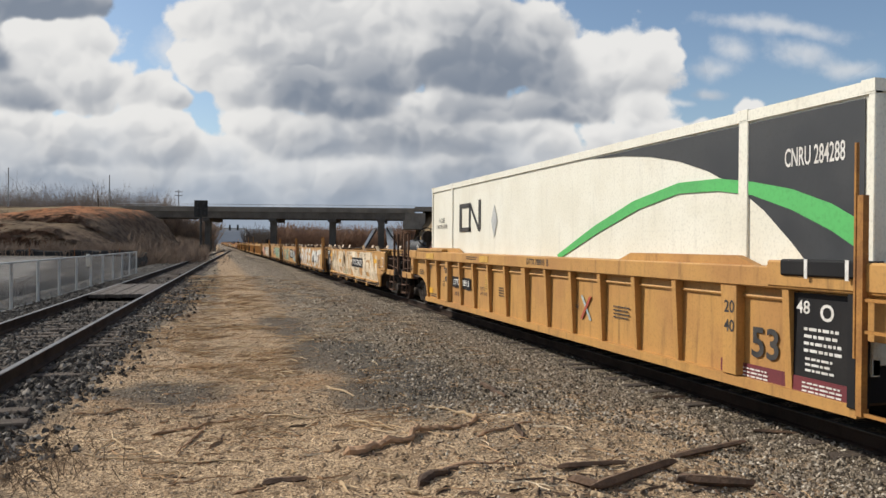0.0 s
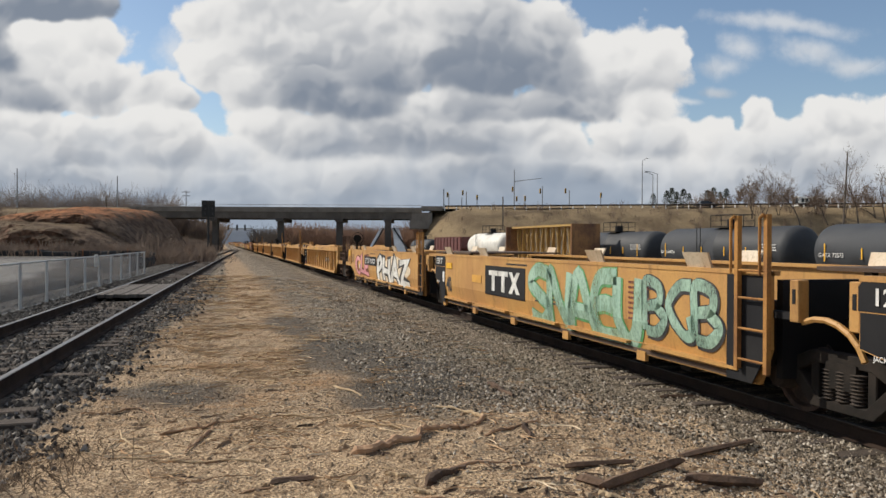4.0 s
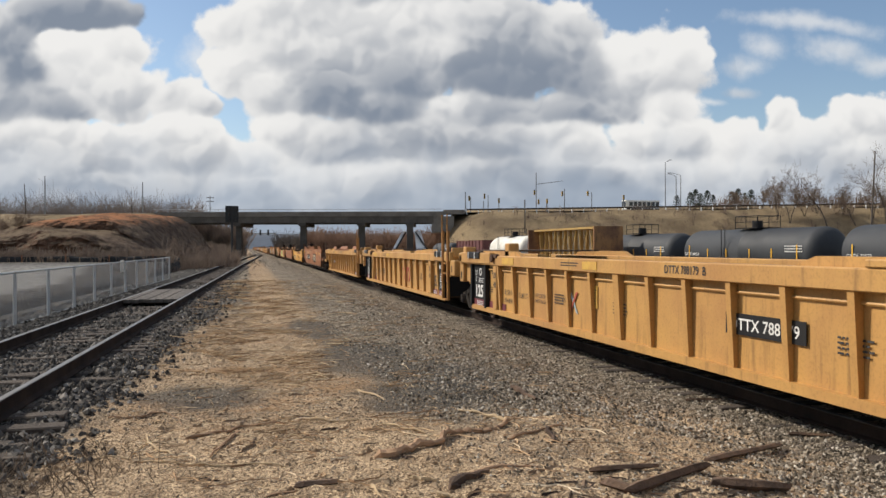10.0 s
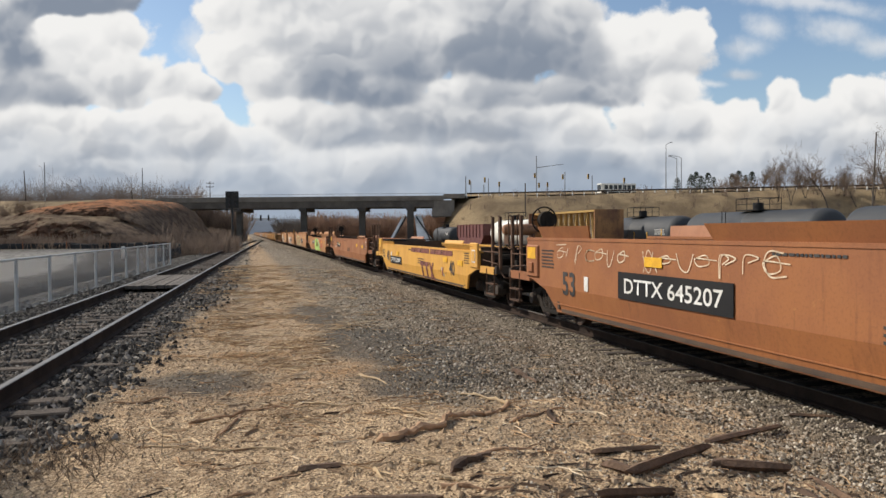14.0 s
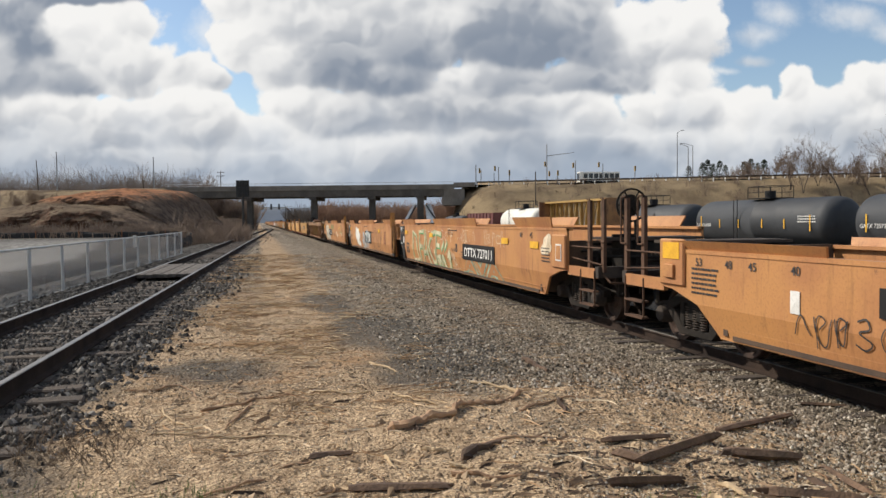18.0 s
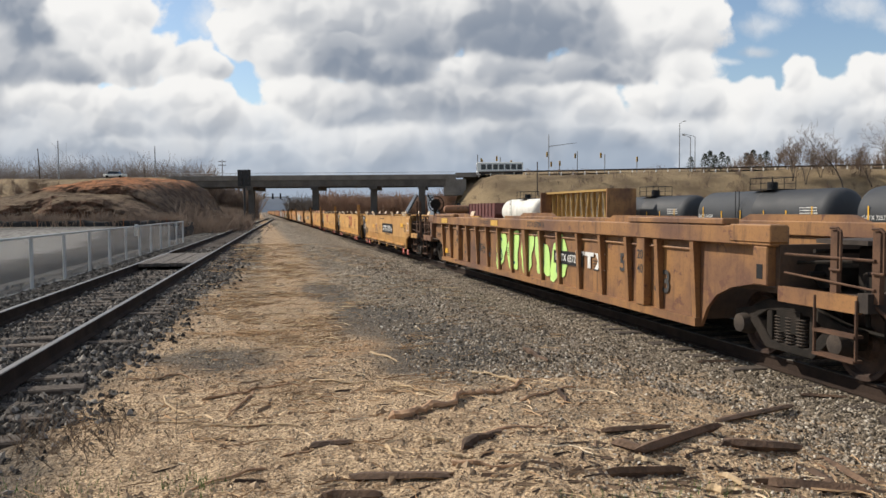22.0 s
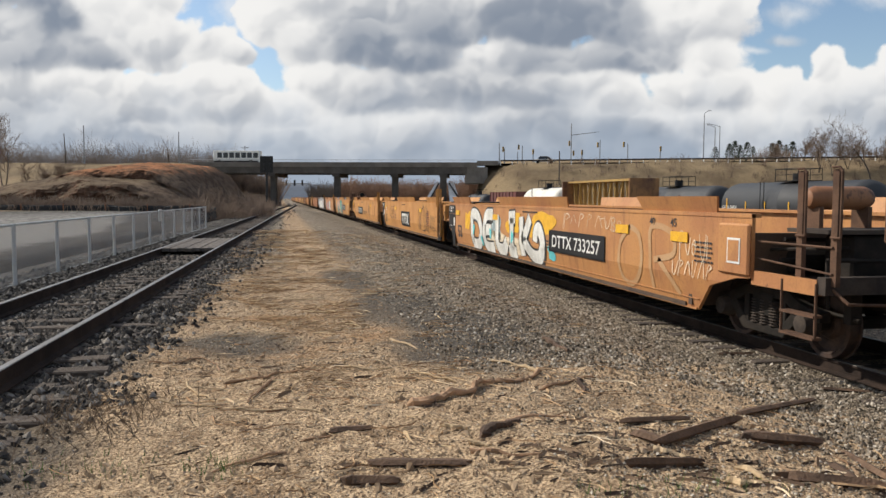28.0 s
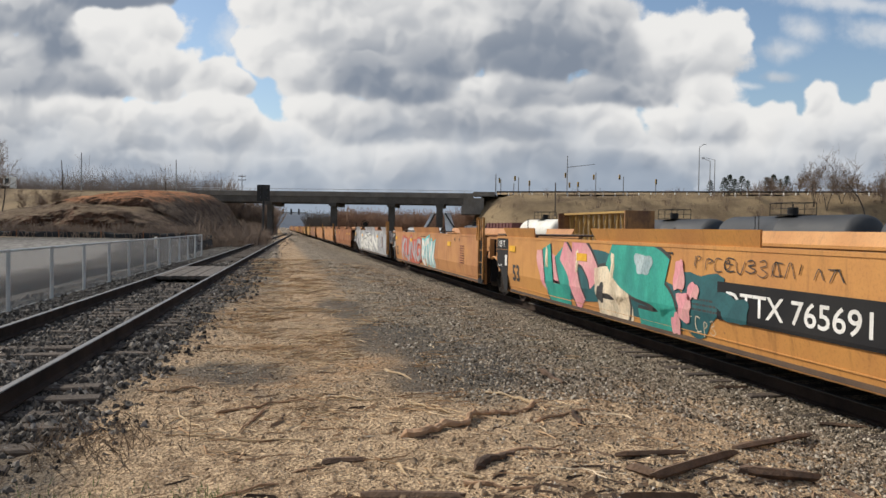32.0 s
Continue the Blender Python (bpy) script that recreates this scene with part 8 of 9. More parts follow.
    for i in range(5):
        u, a, b = smooth_unit(js[i], js[i + 1], "c" if i == 0 else "a", "c" if i == 4 else "a", SUNNY if 0 < i < 4 else YELLOW, "40", 1.70, lab, (i == 0, i == 4), True)
        if i in (0, 4):
            board(u, s, "DTTX 759716", -1.05, 1.12, 3.0, 0.44)
            put_text(u, s, "A" if i == 0 else "B", 1.28, 1.15, 0.28, INK, 0.24, 0.02)
        else:
            emblem(u, s, 1.5 if i > 1 else -1.5, 1.26, 0.62, REDINK, width=1.75)
            put_text(u, s, "ECD"[i - 1], -2.66 if i > 1 else 2.3, 1.12, 0.26, INK, 0.22, 0.02)
        if i == 0:
            mark_panels(u, b)
        for y in (b - 2.55, b - 3.6, a + 3.2, a + 2.2):
            part("warning_plate", plate(0.34, 0.22, GRED), GRED, u, at=(FACE[s] - 0.03, y, 0.26))
            put_text(u, s, "JACKING", y, 0.305, 0.055, LETTER, 0.25, 0.006, lift=0.032)
            put_text(u, s, "POINT", y, 0.225, 0.055, LETTER, 0.18, 0.006, lift=0.032)
    # three-unit smooth car
    u, a, b = smooth_unit(477.7, 498.36, "c", "a", ORANGE, "53", 1.77, "orange smooth well car unit with a large black and white piece", ("tank", False))
    for y, z, w, h, m, sd in ((-0.3, 1.35, 2.0, 0.7, REFLECT, 211), (7.0, 1.25, 0.9, 0.6, REFLECT, 212), (4.0, 1.2, 2.2, 0.8, GBLUE, 213), (2.0, 1.3, 1.4, 0.6, REFLECT, 214), (3.0, 0.75, 4.0, 0.6, GCREAM, 215), (-0.95, 0.72, 0.5, 0.35, CYAN, 216)):
        part("spray_patch", blot(w, h, m, sd, 40), m, u, at=(FACE[s] - 0.002, y, z))
    stroke_letters(u, s, "deLIK", ((6.55, 1.35), (5.0, 1.1), (3.75, 1.2), (2.55, 0.95), (1.55, 2.0)), 0.52, 1.50, GWHITE, INK, 0.33, 7, 0.13, 0.006)
    for y, z, sd in ((5.2, 0.7, 22), (4.2, 0.95, 23), (2.05, 0.95, 24), (6.2, 1.0, 25)):
        part("spray_patch", blot(0.24, 0.34, CYAN, sd), CYAN, u, at=(FACE[s] - 0.0125, y, z))
    board(u, s, "DTTX 733257", -2.4, 1.02, 3.1, 0.48)
    stroke_letters(u, s, "OR", ((-4.5, 1.0), (-5.7, 1.0)), 0.5, 1.5, GFAINT, None, 0.10, 6)
    tag_line(u, s, -7.2, 1.25, 1.0, 0.4, GCREAM, 231, 5)
    tag_line(u, s, -7.1, 0.95, 1.2, 0.35, GCREAM, 232, 6)
    tag_line(u, s, -4.2, 1.48, 1.0, 0.25, GCREAM, 233, 4)
    tag_line(u, s, -3.0, 1.50, 2.6, 0.3, GCREAM, 96, 6)
    u, a, b = smooth_unit(498.36, 517.9, "a", "a", CARAMEL, "53", 1.77, "yellow-orange smooth well car unit with black scrawl")
    emblem(u, s, 0.0, 0.95, 0.5, GWHITE, DARK, 2.05)
    tag_line(u, s, -4.9, 1.06, 2.4, 1.0, INK, 24, 8)
    tag_line(u, s, -7.2, 0.95, 1.3, 0.6, INK, 25, 6)
    tag_line(u, s, 4.5, 1.25, 1.7, 0.7, INK, 26, 6)
    tag_line(u, s, 7.0, 1.45, 0.9, 0.4, LETTER, 97, 4)
    put_text(u, s, "C", 3.2, 1.0, 0.26, INK, 0.22, 0.02)
    u, a, b = smooth_unit(517.9, 538.1, "a", "c", CARAMEL, "53", 1.77, "yellow-orange smooth well car unit", (False, True))
    board(u, s, "DTTX 733257", 1.85, 1.02, 3.15, 0.54)
    put_text(u, s, "A", -0.1, 1.03, 0.28, INK, 0.24, 0.02)
    tag_line(u, s, -3.9, 1.05, 1.0, 0.9, INK, 27, 6)
    put_text(u, s, "LD.LMT 116,500 PER UNIT", -1.9, 0.96, 0.11, INK, 2.0, 0.004)
    # last three-unit car seen near
    u, a, b = smooth_unit(538.1, 559.0, "c", "a", CARAMEL, "53", 1.77, "yellow smooth well car unit with a teal, pink and cream piece", ("tank", False))
    part("spray_patch", blot(1.7, 1.2, GPINK, 52), GPINK, u, at=(FACE[s] - 0.002, 5.6, 1.0))
    part("spray_patch", blot(1.5, 1.0, GCREAM, 54, 40), GCREAM, u, at=(FACE[s] - 0.003, 2.1, 0.78))
    part("spray_patch", blot(6.2, 1.2, GDEEP, 57, 60), GDEEP, u, at=(FACE[s] - 0.001, 2.6, 1.0))
    for mat, wide, out in ((INK, 0.62, 0.004), (None, 0.50, 0.008)):
        for own, line in ((GTEAL, ((5.75, 1.6), (5.62, 1.1), (5.45, 0.62), (4.9, 0.55), (4.35, 0.5))), (GTEAL, ((4.95, 1.5), (4.75, 1.1), (4.35, 0.62))), (GPINK, ((4.75, 1.55), (4.25, 1.2), (4.0, 0.8), (3.75, 0.45))), (GPINK, ((4.2, 1.55), (3.6, 1.5), (3.15, 1.2), (3.0, 0.95))), (GCREAM, ((3.0, 1.0), (2.3, 1.05), (1.75, 0.75), (2.1, 0.48), (2.9, 0.46))), (GTEAL, ((2.35, 1.55), (1.9, 1.25), (1.35, 1.1), (0.6, 1.0), (0.15, 0.72), (0.45, 0.44), (1.2, 0.42))), (GTEAL, ((2.1, 1.5), (1.3, 1.55), (0.6, 1.45), (0.2, 1.3)))):
            m = mat or own
            bm = fresh()
            ribbon(bm, list(line), wide, 7)
            part("graffiti", finish(bm, "graffiti", m), m, u, at=(FACE[s] - out, 0, 0))
            out += 0.0004
    part("spray_patch", blot(0.34, 0.42, INK, 58), INK, u, at=(FACE[s] - 0.013, 2.75, 0.8))
    part("spray_patch", blot(0.7, 0.35, GBLUE, 59), GBLUE, u, at=(FACE[s] - 0.0135, 1.0, 1.42))
    for y in (5.72, 3.9, 2.2):
        part("spray_patch", blot(0.16, 0.5, GCREAM, int(y * 9)), GCREAM, u, at=(FACE[s] - 0.0135, y, 1.35))
    part("spray_patch", blot(1.3, 1.1, GDEEP, 53), GDEEP, u, at=(FACE[s] - 0.003, -0.75, 0.95))
    part("spray_patch", blot(0.9, 0.40, GDEEP, 55), GDEEP, u, at=(FACE[s] - 0.022, -1.6, 0.95))
    for y, z, w, h in ((-0.2, 1.3, 0.35, 0.5), (-0.35, 0.85, 0.45, 0.5), (-0.6, 1.1, 0.35, 0.3), (-0.05, 0.55, 0.3, 0.4)):
        part("spray_patch", blot(w, h, GPINK, int(60 + z * 10)), GPINK, u, at=(FACE[s] - 0.018, y, z))
    tag_line(u, s, -0.8, 0.6, 0.8, 0.3, GCREAM, 101, 4)
    board(u, s, "DTTX 765691", -2.8, 1.03, 3.1, 0.52)
    tag_line(u, s, -2.15, 1.52, 3.1, 0.22, INK, 29, 12)
    tag_line(u, s, -6.6, 1.0, 2.2, 1.0, GCREAM, 30, 7)
    u, a, b = smooth_unit(559.0, 578.9, "a", "a", ORANGE, "53", 1.77, "orange smooth well car unit with red, grey and blue pieces")
    graffiti(u, s, "KUNG", 3.6, 1.0, 5.2, 1.1, GGREY, GRED, GRED, seed=31)
    graffiti(u, s, "BTW", -0.6, 1.0, 2.8, 1.1, GWHITE, CYAN, GBLUE, seed=32)
    u, a, b = smooth_unit(578.9, 599.8, "a", "c", GGREY, "53", 1.77, "well car unit painted over in white and grey", (False, True))
    graffiti(u, s, "BOSN", 0, 1.0, 10.0, 1.1, GWHITE, GGREY, GWHITE, seed=34)
    # the rest of the train, far off
    j = 599.8
    rest = [BROWN, ORANGE, ORANGE, RUST, YELLOW, YELLOW, ORANGE, BROWN, GOLD, ORANGE, BROWN, RUST, ORANGE, YELLOW, ORANGE, BROWN]
    for i, m in enumerate(rest):
        n = i % 3
        L = 20.9 if n != 1 else 19.9
        smooth_unit(j, j + L, "c" if n == 0 else "a", "c" if n == 2 else "a", m, "53", 1.77, "distant smooth-sided well car unit of the train", far_away=True)
        j += L


def lay_decals():
    """Paint follows the side: cut at the crease and bent inwards with the lower wall, and ends at its edges."""
    done = {}
    for u, _ in UNITS:
        if u.name not in BENDS:
            continue
        bend, low, top = BENDS[u.name]
        for ob in u.children:
            if ob.type != "MESH" or ob.name.split(".")[0] not in ("lettering", "graffiti", "emblem", "emblem_ground", "spray_patch", "spray_line", "number_board", "small_print", "inspection_mark"):
                continue
            zs = [v.co.z for v in ob.data.vertices]
            base = ob.location.z
            if not zs or (min(zs) + base > bend and max(zs) + base < top - 0.055):
                continue
            key = (ob.data.name, round(base, 3), bend, low, top)
            if key not in done:
                bm = fresh()
                bm.from_mesh(ob.data)
                for z, gone in ((bend, None), (low + 0.015, "inner"), (top - 0.056, "outer")):
                    bmesh.ops.bisect_plane(bm, geom=bm.verts[:] + bm.edges[:] + bm.faces[:], plane_co=(0, 0, z - base), plane_no=(0, 0, 1), clear_inner=gone == "inner", clear_outer=gone == "outer")
                for v in bm.verts:
                    v.co.x += max(0, bend - v.co.z - base) * 0.20
                me = ob.data.copy()
                bm.to_mesh(me)
                bm.free()
                done[key] = me
            if len(done[key].polygons):
                ob.data = done[key]


UWHITE = paint("container_white", (0.80, 0.78, 0.68), (0.72, 0.69, 0.58), (0.35, 0.20, 0.10), 0.76, 0.2, 0.45)
BLACKVINYL = material("container_black", (0.02, 0.023, 0.028), (0.035, 0.038, 0.042), 0.5, 0, 1, 20, 0.03)
LEAF = material("container_green", (0.09, 0.46, 0.12), (0.08, 0.40, 0.11), 0.5, 0, 1, 20, 0.03)
CONTAINER = []


def build_container():
    """53 foot box in the second unit's well."""
    L, W, z0, H = 16.15, 2.59, 0.70, 2.90
    c = thing("shipping_container", "white 53 foot container with a black end field and green swoosh", "container")
    mid = 14.2
    half = L / 2
    x = -W / 2
    bm = fresh()
    box(bm, x + 0.03, -x - 0.03, -half + 0.03, half - 0.03, z0 + 0.1, z0 + H - 0.06)
    part("box_wall", bm, UWHITE, c)
    for s in (-1, 1):
        for y in (-half, -half + 1.98, half - 1.98, half):
            lo, hi = sorted((s * x, s * (x + 0.10)))
            part("corner_post" if abs(y) == half else "lifting_post", box(fresh(), lo, hi, max(-half, y - 0.09), min(half, y + 0.09), z0, z0 + H), UWHITE, c, bevel=0.01)
        lo, hi = sorted((s * (x - 0.004), s * (x + 0.09)))
        part("top_rail", box(fresh(), lo, hi, -half, half, z0 + H - 0.14, z0 + H - 0.01), UWHITE, c)
        part("bottom_rail", box(fresh(), lo, hi, -half, half, z0 - 0.002, z0 + 0.16), UWHITE, c)
    part("roof", box(fresh(), x + 0.05, -x - 0.05, -half + 0.02, half - 0.02, z0 + H - 0.058, z0 + H - 0.02), WORN, c)
    for y in (-half, -half + 1.98, half - 1.98, half):
        for s in (-1, 1):
            bm = fresh()
            lo, hi = sorted((s * (x - 0.01), s * (x + 0.16)))
            box(bm, lo, hi, y - 0.09 if abs(y) < half else (y - 0.001 if y < 0 else y - 0.17), y + 0.09 if abs(y) < half else (y + 0.17 if y < 0 else y + 0.001), z0 + H - 0.12, z0 + H + 0.005)
            part("corner_casting", bm, UWHITE, c)
    # flat graphics
    f = x + 0.018
    # black field at the leading end, bounded by a bowed edge
    bow = [(-2.06, 3.43), (-3.13, 3.37), (-3.96, 3.27), (-4.7, 3.13), (-5.35, 2.94), (-5.93, 2.7), (-6.46, 2.38), (-6.93, 2.0), (-7.19, 1.76), (-7.6, 1.25)]
    part("black_field", prism(fresh(), [(-half + 0.14, 1.25), (-half + 0.14, 3.43)] + bow, f - 0.002, f + 0.002), BLACKVINYL, c)
    upper = [(-0.71, 1.77), (-2.19, 2.28), (-3.49, 2.64), (-4.7, 2.83), (-5.59, 2.82), (-6.25, 2.73), (-6.92, 2.6), (-7.51, 2.41), (-7.92, 2.21)]
    lower = [(-0.84, 1.71), (-2.39, 2.18), (-3.66, 2.51), (-4.71, 2.68), (-5.6, 2.66), (-6.25, 2.57), (-6.92, 2.37), (-7.51, 2.13), (-7.92, 1.91)]
    part("green_swoosh", prism(fresh(), upper + lower[::-1], f - 0.007, f - 0.003), LEAF, c)
    part("lettering", letters("CNRU 284288", 0.21, LETTER, 0.88, 0.012), LETTER, c, at=(f - 0.008, -7.25, 2.95))
    # the owner's device as plain bent bars
    bm = fresh()
    for y0, y1, za, zc in ((5.5, 5.62, 0, 0.8), (4.95, 5.5, 0.68, 0.8), (4.95, 5.5, 0.0, 0.12), (4.98, 5.06, 0.0, 0.8), (4.42, 4.52, 0.05, 0.85)):
        box(bm, -0.003, 0.003, (y0 - 5.02) * 1.4 + 5.02, (y1 - 5.02) * 1.4 + 5.02, za * 0.9, zc * 0.9)
    prism(bm, [(5.08, 0.72), (4.96, 0.72), (4.21, 0.0), (4.32, 0.0)], -0.0035, 0.003)
    part("emblem", bm, INK, c, at=(f - 0.004, -0.45, 2.28))
    part("warning_diamond", prism(fresh(), [(-0.2, 0), (0, 0.38), (0.2, 0), (0, -0.38)], -0.002, 0.002), GALV, c, at=(f - 0.004, 2.75, 2.5))
    part("lettering", letters("HI-CUBE", 0.13, INK, 0.55, 0.004), INK, c, at=(f - 0.004, half - 1.0, 2.62))
    part("lettering", letters("CHASSIS REQUIRED", 0.13, INK, 1.1, 0.004), INK, c, at=(f - 0.004, half - 1.0, 2.44))
    UNITS.append((c, mid))


build_train()
lay_decals()
build_container()


# ---- vehicles on the road ----
GLASS = material("dark_glass", (0.03, 0.035, 0.04), (0.02, 0.024, 0.03), 0.12, 0, 1, 10, 0)


def city_bus():
    c = thing("city_bus", "white city bus with a row of dark windows", "bus")
    L, h = 9.9, 2.9
    part("body", box(fresh(), -L / 2, L / 2, -1.25, 1.25, 0.35, h), WHITE, c, bevel=0.12)
    for i in range(7):
        x = -L / 2 + 0.9 + i * 1.3
        part("window", box(fresh(), x, x + 1.0, -1.27, -1.24, 1.35, 2.45), GLASS, c)
    part("windscreen", box(fresh(), -L / 2 - 0.02, -L / 2 + 0.02, -1.05, 1.05, 1.2, 2.6), GLASS, c)
    part("skirt", box(fresh(), -L / 2 + 0.1, L / 2 - 0.1, -1.27, -1.245, 0.4, 0.75), DARK, c)
    for x in (-3.6, 3.2):
        for y in (-1.1, 1.1):
            part("wheel", lathe(fresh(), [(-0.15, 0.2), (-0.15, 0.48), (0.15, 0.48), (0.15, 0.2)], 18, "y"), DARK, c, at=(x, y, 0.48))
    return c


def small_car(name, label, mat):
    c = thing(name, label, "car")
    part("body", prism(fresh(), [(-0.9, 0.35), (0.9, 0.35), (0.9, 0.85), (-0.9, 0.85)], -2.2, 2.2), mat, c, bevel=0.08)
    bm = fresh()
    lo = [bm.verts.new(p) for p in ((-1.5, -0.82, 0.85), (1.3, -0.82, 0.85), (1.3, 0.82, 0.85), (-1.5, 0.82, 0.85))]
    hi = [bm.verts.new(p) for p in ((-1.0, -0.68, 1.45), (0.7, -0.68, 1.45), (0.7, 0.68, 1.45), (-1.0, 0.68, 1.45))]
    for i in range(4):
        j = (i + 1) % 4
        bm.faces.new((lo[i], lo[j], hi[j], hi[i]))
    bm.faces.new(hi)
    part("cabin", bm, GLASS, c)
    part("roof", box(fresh(), -1.0, 0.7, -0.69, 0.69, 1.44, 1.49), mat, c)
    for x in (-1.4, 1.4):
        for y in (-0.8, 0.8):
            part("wheel", lathe(fresh(), [(-0.1, 0.1), (-0.1, 0.32), (0.1, 0.32), (0.1, 0.1)], 16, "y"), DARK, c, at=(x, y, 0.32))
    return c


BUS = city_bus()
DARK_CAR = small_car("car", "dark car driving along the embankment road", TANK)
WHITE_CAR = small_car("car", "white car driving along the embankment road", WHITE)

# ---- trees and brush ----
BARK = material("bare_bark", (0.115, 0.09, 0.07), (0.07, 0.055, 0.045), 0.95, 0, 2, 20, 0.3)
TWIGS = material("bare_twigs", (0.235, 0.168, 0.12), (0.145, 0.102, 0.076), 0.95, 0, 0.5, 10, 0.0)
NEEDLES = material("conifer_needles", (0.035, 0.05, 0.028), (0.02, 0.03, 0.018), 0.9, 0, 1, 10, 0.1)
# paler and greyer than TWIGS: the haze of distance is put into the colour
FARTWIG = material("hazed_far_twigs", (0.25, 0.205, 0.175), (0.17, 0.14, 0.12), 0.95, 0, 0.3, 8, 0.0)
REDTWIG = material("reddish_brush", (0.30, 0.18, 0.115), (0.18, 0.105, 0.07), 0.95, 0, 0.4, 8, 0.0)


def grow(verts, faces, p, d, length, r, depth, rnd, spread, limit, least=0.018):
    q = p + d * length
    side = d.cross(Vector((0.3, 0.7, 0.2))).normalized()
    up = d.cross(side)
    n = len(verts)
    for c, rr in ((p, r), (q, r * 0.68)):
        for i in range(3):
            a = i * math.tau / 3
            verts.append(tuple(c + (side * math.cos(a) + up * math.sin(a)) * rr))
    for i in range(3):
        j = (i + 1) % 3
        faces.append((n + i, n + j, n + 3 + j, n + 3 + i))
    if depth >= limit:
        return
    for _ in range(rnd.choice((2, 3, 3)) if depth else 4):
        nd = (d + Vector((rnd.uniform(-1, 1), rnd.uniform(-1, 1), rnd.uniform(-0.35, 0.75))) * spread).normalized()
        start = p.lerp(q, rnd.uniform(0.55, 1.0))
        grow(verts, faces, start, nd, length * rnd.uniform(0.58, 0.85), max(r * 0.62, least), depth + 1, rnd, spread, limit, least)


def bare_tree(at, height, seed, label="leafless tree with fine branching twigs", stems=1, wide=0.32, mat=None):
    """A leafless tree: limbs leave the trunk one by one and fork into fine twigs."""
    rnd = random.Random(seed)
    t = thing("tree", label, "tree", at)
    parts = {"trunk": ([], []), "crown": ([], [])}

    def tube(where, p, q, r0, r1):
        v, f = parts[where]
        d = (q - p).normalized()
        x = d.orthogonal().normalized()
        y = d.cross(x)
        n = len(v)
        for c, r in ((p, r0), (q, r1)):
            for i in range(3):
                v.append(tuple(c + (x * math.cos(i * 2.094) + y * math.sin(i * 2.094)) * r))
        for i in range(3):
            f.append((n + i, n + (i + 1) % 3, n + 3 + (i + 1) % 3, n + 3 + i))

    def branch(where, p, d, length, r, depth):
        steps = 4 if depth < 2 else 3
        for s in range(steps):
            lift = 0.10 if depth else 0.02
            d = (d + Vector((rnd.gauss(0, 0.14), rnd.gauss(0, 0.14), lift + rnd.gauss(0, 0.08)))).normalized()
            q = p + d * length / steps
            r1 = max(r * (0.86 if depth else 0.82), 0.012)
            tube(where, p, q, r, r1)
            p, r = q, r1
            if depth < 4 and (s > 0 or depth):
                for _ in range(2 if depth < 2 else rnd.choice((0, 1, 1, 2))):
                    side = d.orthogonal().normalized()
                    side.rotate(Matrix.Rotation(rnd.uniform(0, 6.3), 3, d))
                    nd = (d * rnd.uniform(0.55, 0.95) + side * rnd.uniform(0.55, 1.0) + Vector((0, 0, 0.12))).normalized()
                    branch("crown", p, nd, length * rnd.uniform(0.42, 0.68) * (0.8 if depth == 0 else 1), max(r * 0.62, 0.012), depth + 1)

    for i in range(stems):
        lean = Vector((rnd.gauss(0, 0.06 + 0.16 * (stems > 1)), rnd.gauss(0, 0.06 + 0.16 * (stems > 1)), 1)).normalized()
        branch("trunk", Vector((0.15 * i, 0, -0.3)), lean, height * 0.72, (height * 0.013 + 0.03) / (1 if stems == 1 else 1.4), 0)
    for name, (vv, ff) in parts.items():
        me = bpy.data.meshes.new(name)
        me.from_pydata(vv, [], ff)
        me.materials.append(mat or (BARK if name == "trunk" else TWIGS))
        part(name, me, None, t)
    return t


def conifer(at, height, seed):
    rnd = random.Random(seed)
    t = thing("conifer", "small dark evergreen tree", "tree", at, group="evergreens beside the road")
    part("trunk", rod(fresh(), (0, 0, -0.3), (0, 0, height * 0.95), 0.12, 6, 0.03), BARK, t)
    v, f = [], []
    for i in range(420):
        k = rnd.random() ** 0.8
        z = height * (0.08 + 0.92 * k)
        rad = height * 0.34 * (1 - k) ** 0.7 + 0.1
        a = rnd.uniform(0, 6.3)
        p = Vector((math.cos(a), math.sin(a), 0)) * rad * rnd.uniform(0.4, 1.05)
        p.z = z
        n = len(v)
        s = height * 0.06
        out = Vector((math.cos(a), math.sin(a), -0.4)) * s
        sd = Vector((-math.sin(a), math.cos(a), 0)) * s * 0.5
        v += [tuple(p - out * 0.4), tuple(p + out + sd), tuple(p + out * 1.4), tuple(p + out - sd)]
        f += [(n, n + 1, n + 2), (n, n + 2, n + 3)]
    me = bpy.data.meshes.new("crown")
    me.from_pydata(v, [], f)
    me.materials.append(NEEDLES)
    part("crown", me, None, t)


def thicket(name, label, spots, mat, stems=7, limit=2, spread=0.5):
    """Brush: many thin forked stems joined in one mesh. spots: (x, y, z, height)."""
    rnd = random.Random(len(spots) + 3)
    v, f = [], []
    for x, y, z, h in spots:
        for _ in range(stems):
            d = Vector((rnd.uniform(-0.45, 0.45), rnd.uniform(-0.45, 0.45), 1)).normalized()
            grow(v, f, Vector((x + rnd.uniform(-0.6, 0.6), y + rnd.uniform(-0.6, 0.6), z - 0.1)), d, h * rnd.uniform(0.4, 0.7), 0.014 + h * 0.009 * (0.6 if limit > 2 else 1), 1, rnd, spread, limit)
    me = bpy.data.meshes.new(name)
    me.from_pydata(v, [], f)
    me.materials.append(mat)
    return tagged(new(name, me), label, "brush", kind="stuff")


def on_ground(a, b):
    p = plan(a, b)
    return Vector((p.x, p.y, ground_height(p.x, p.y)))


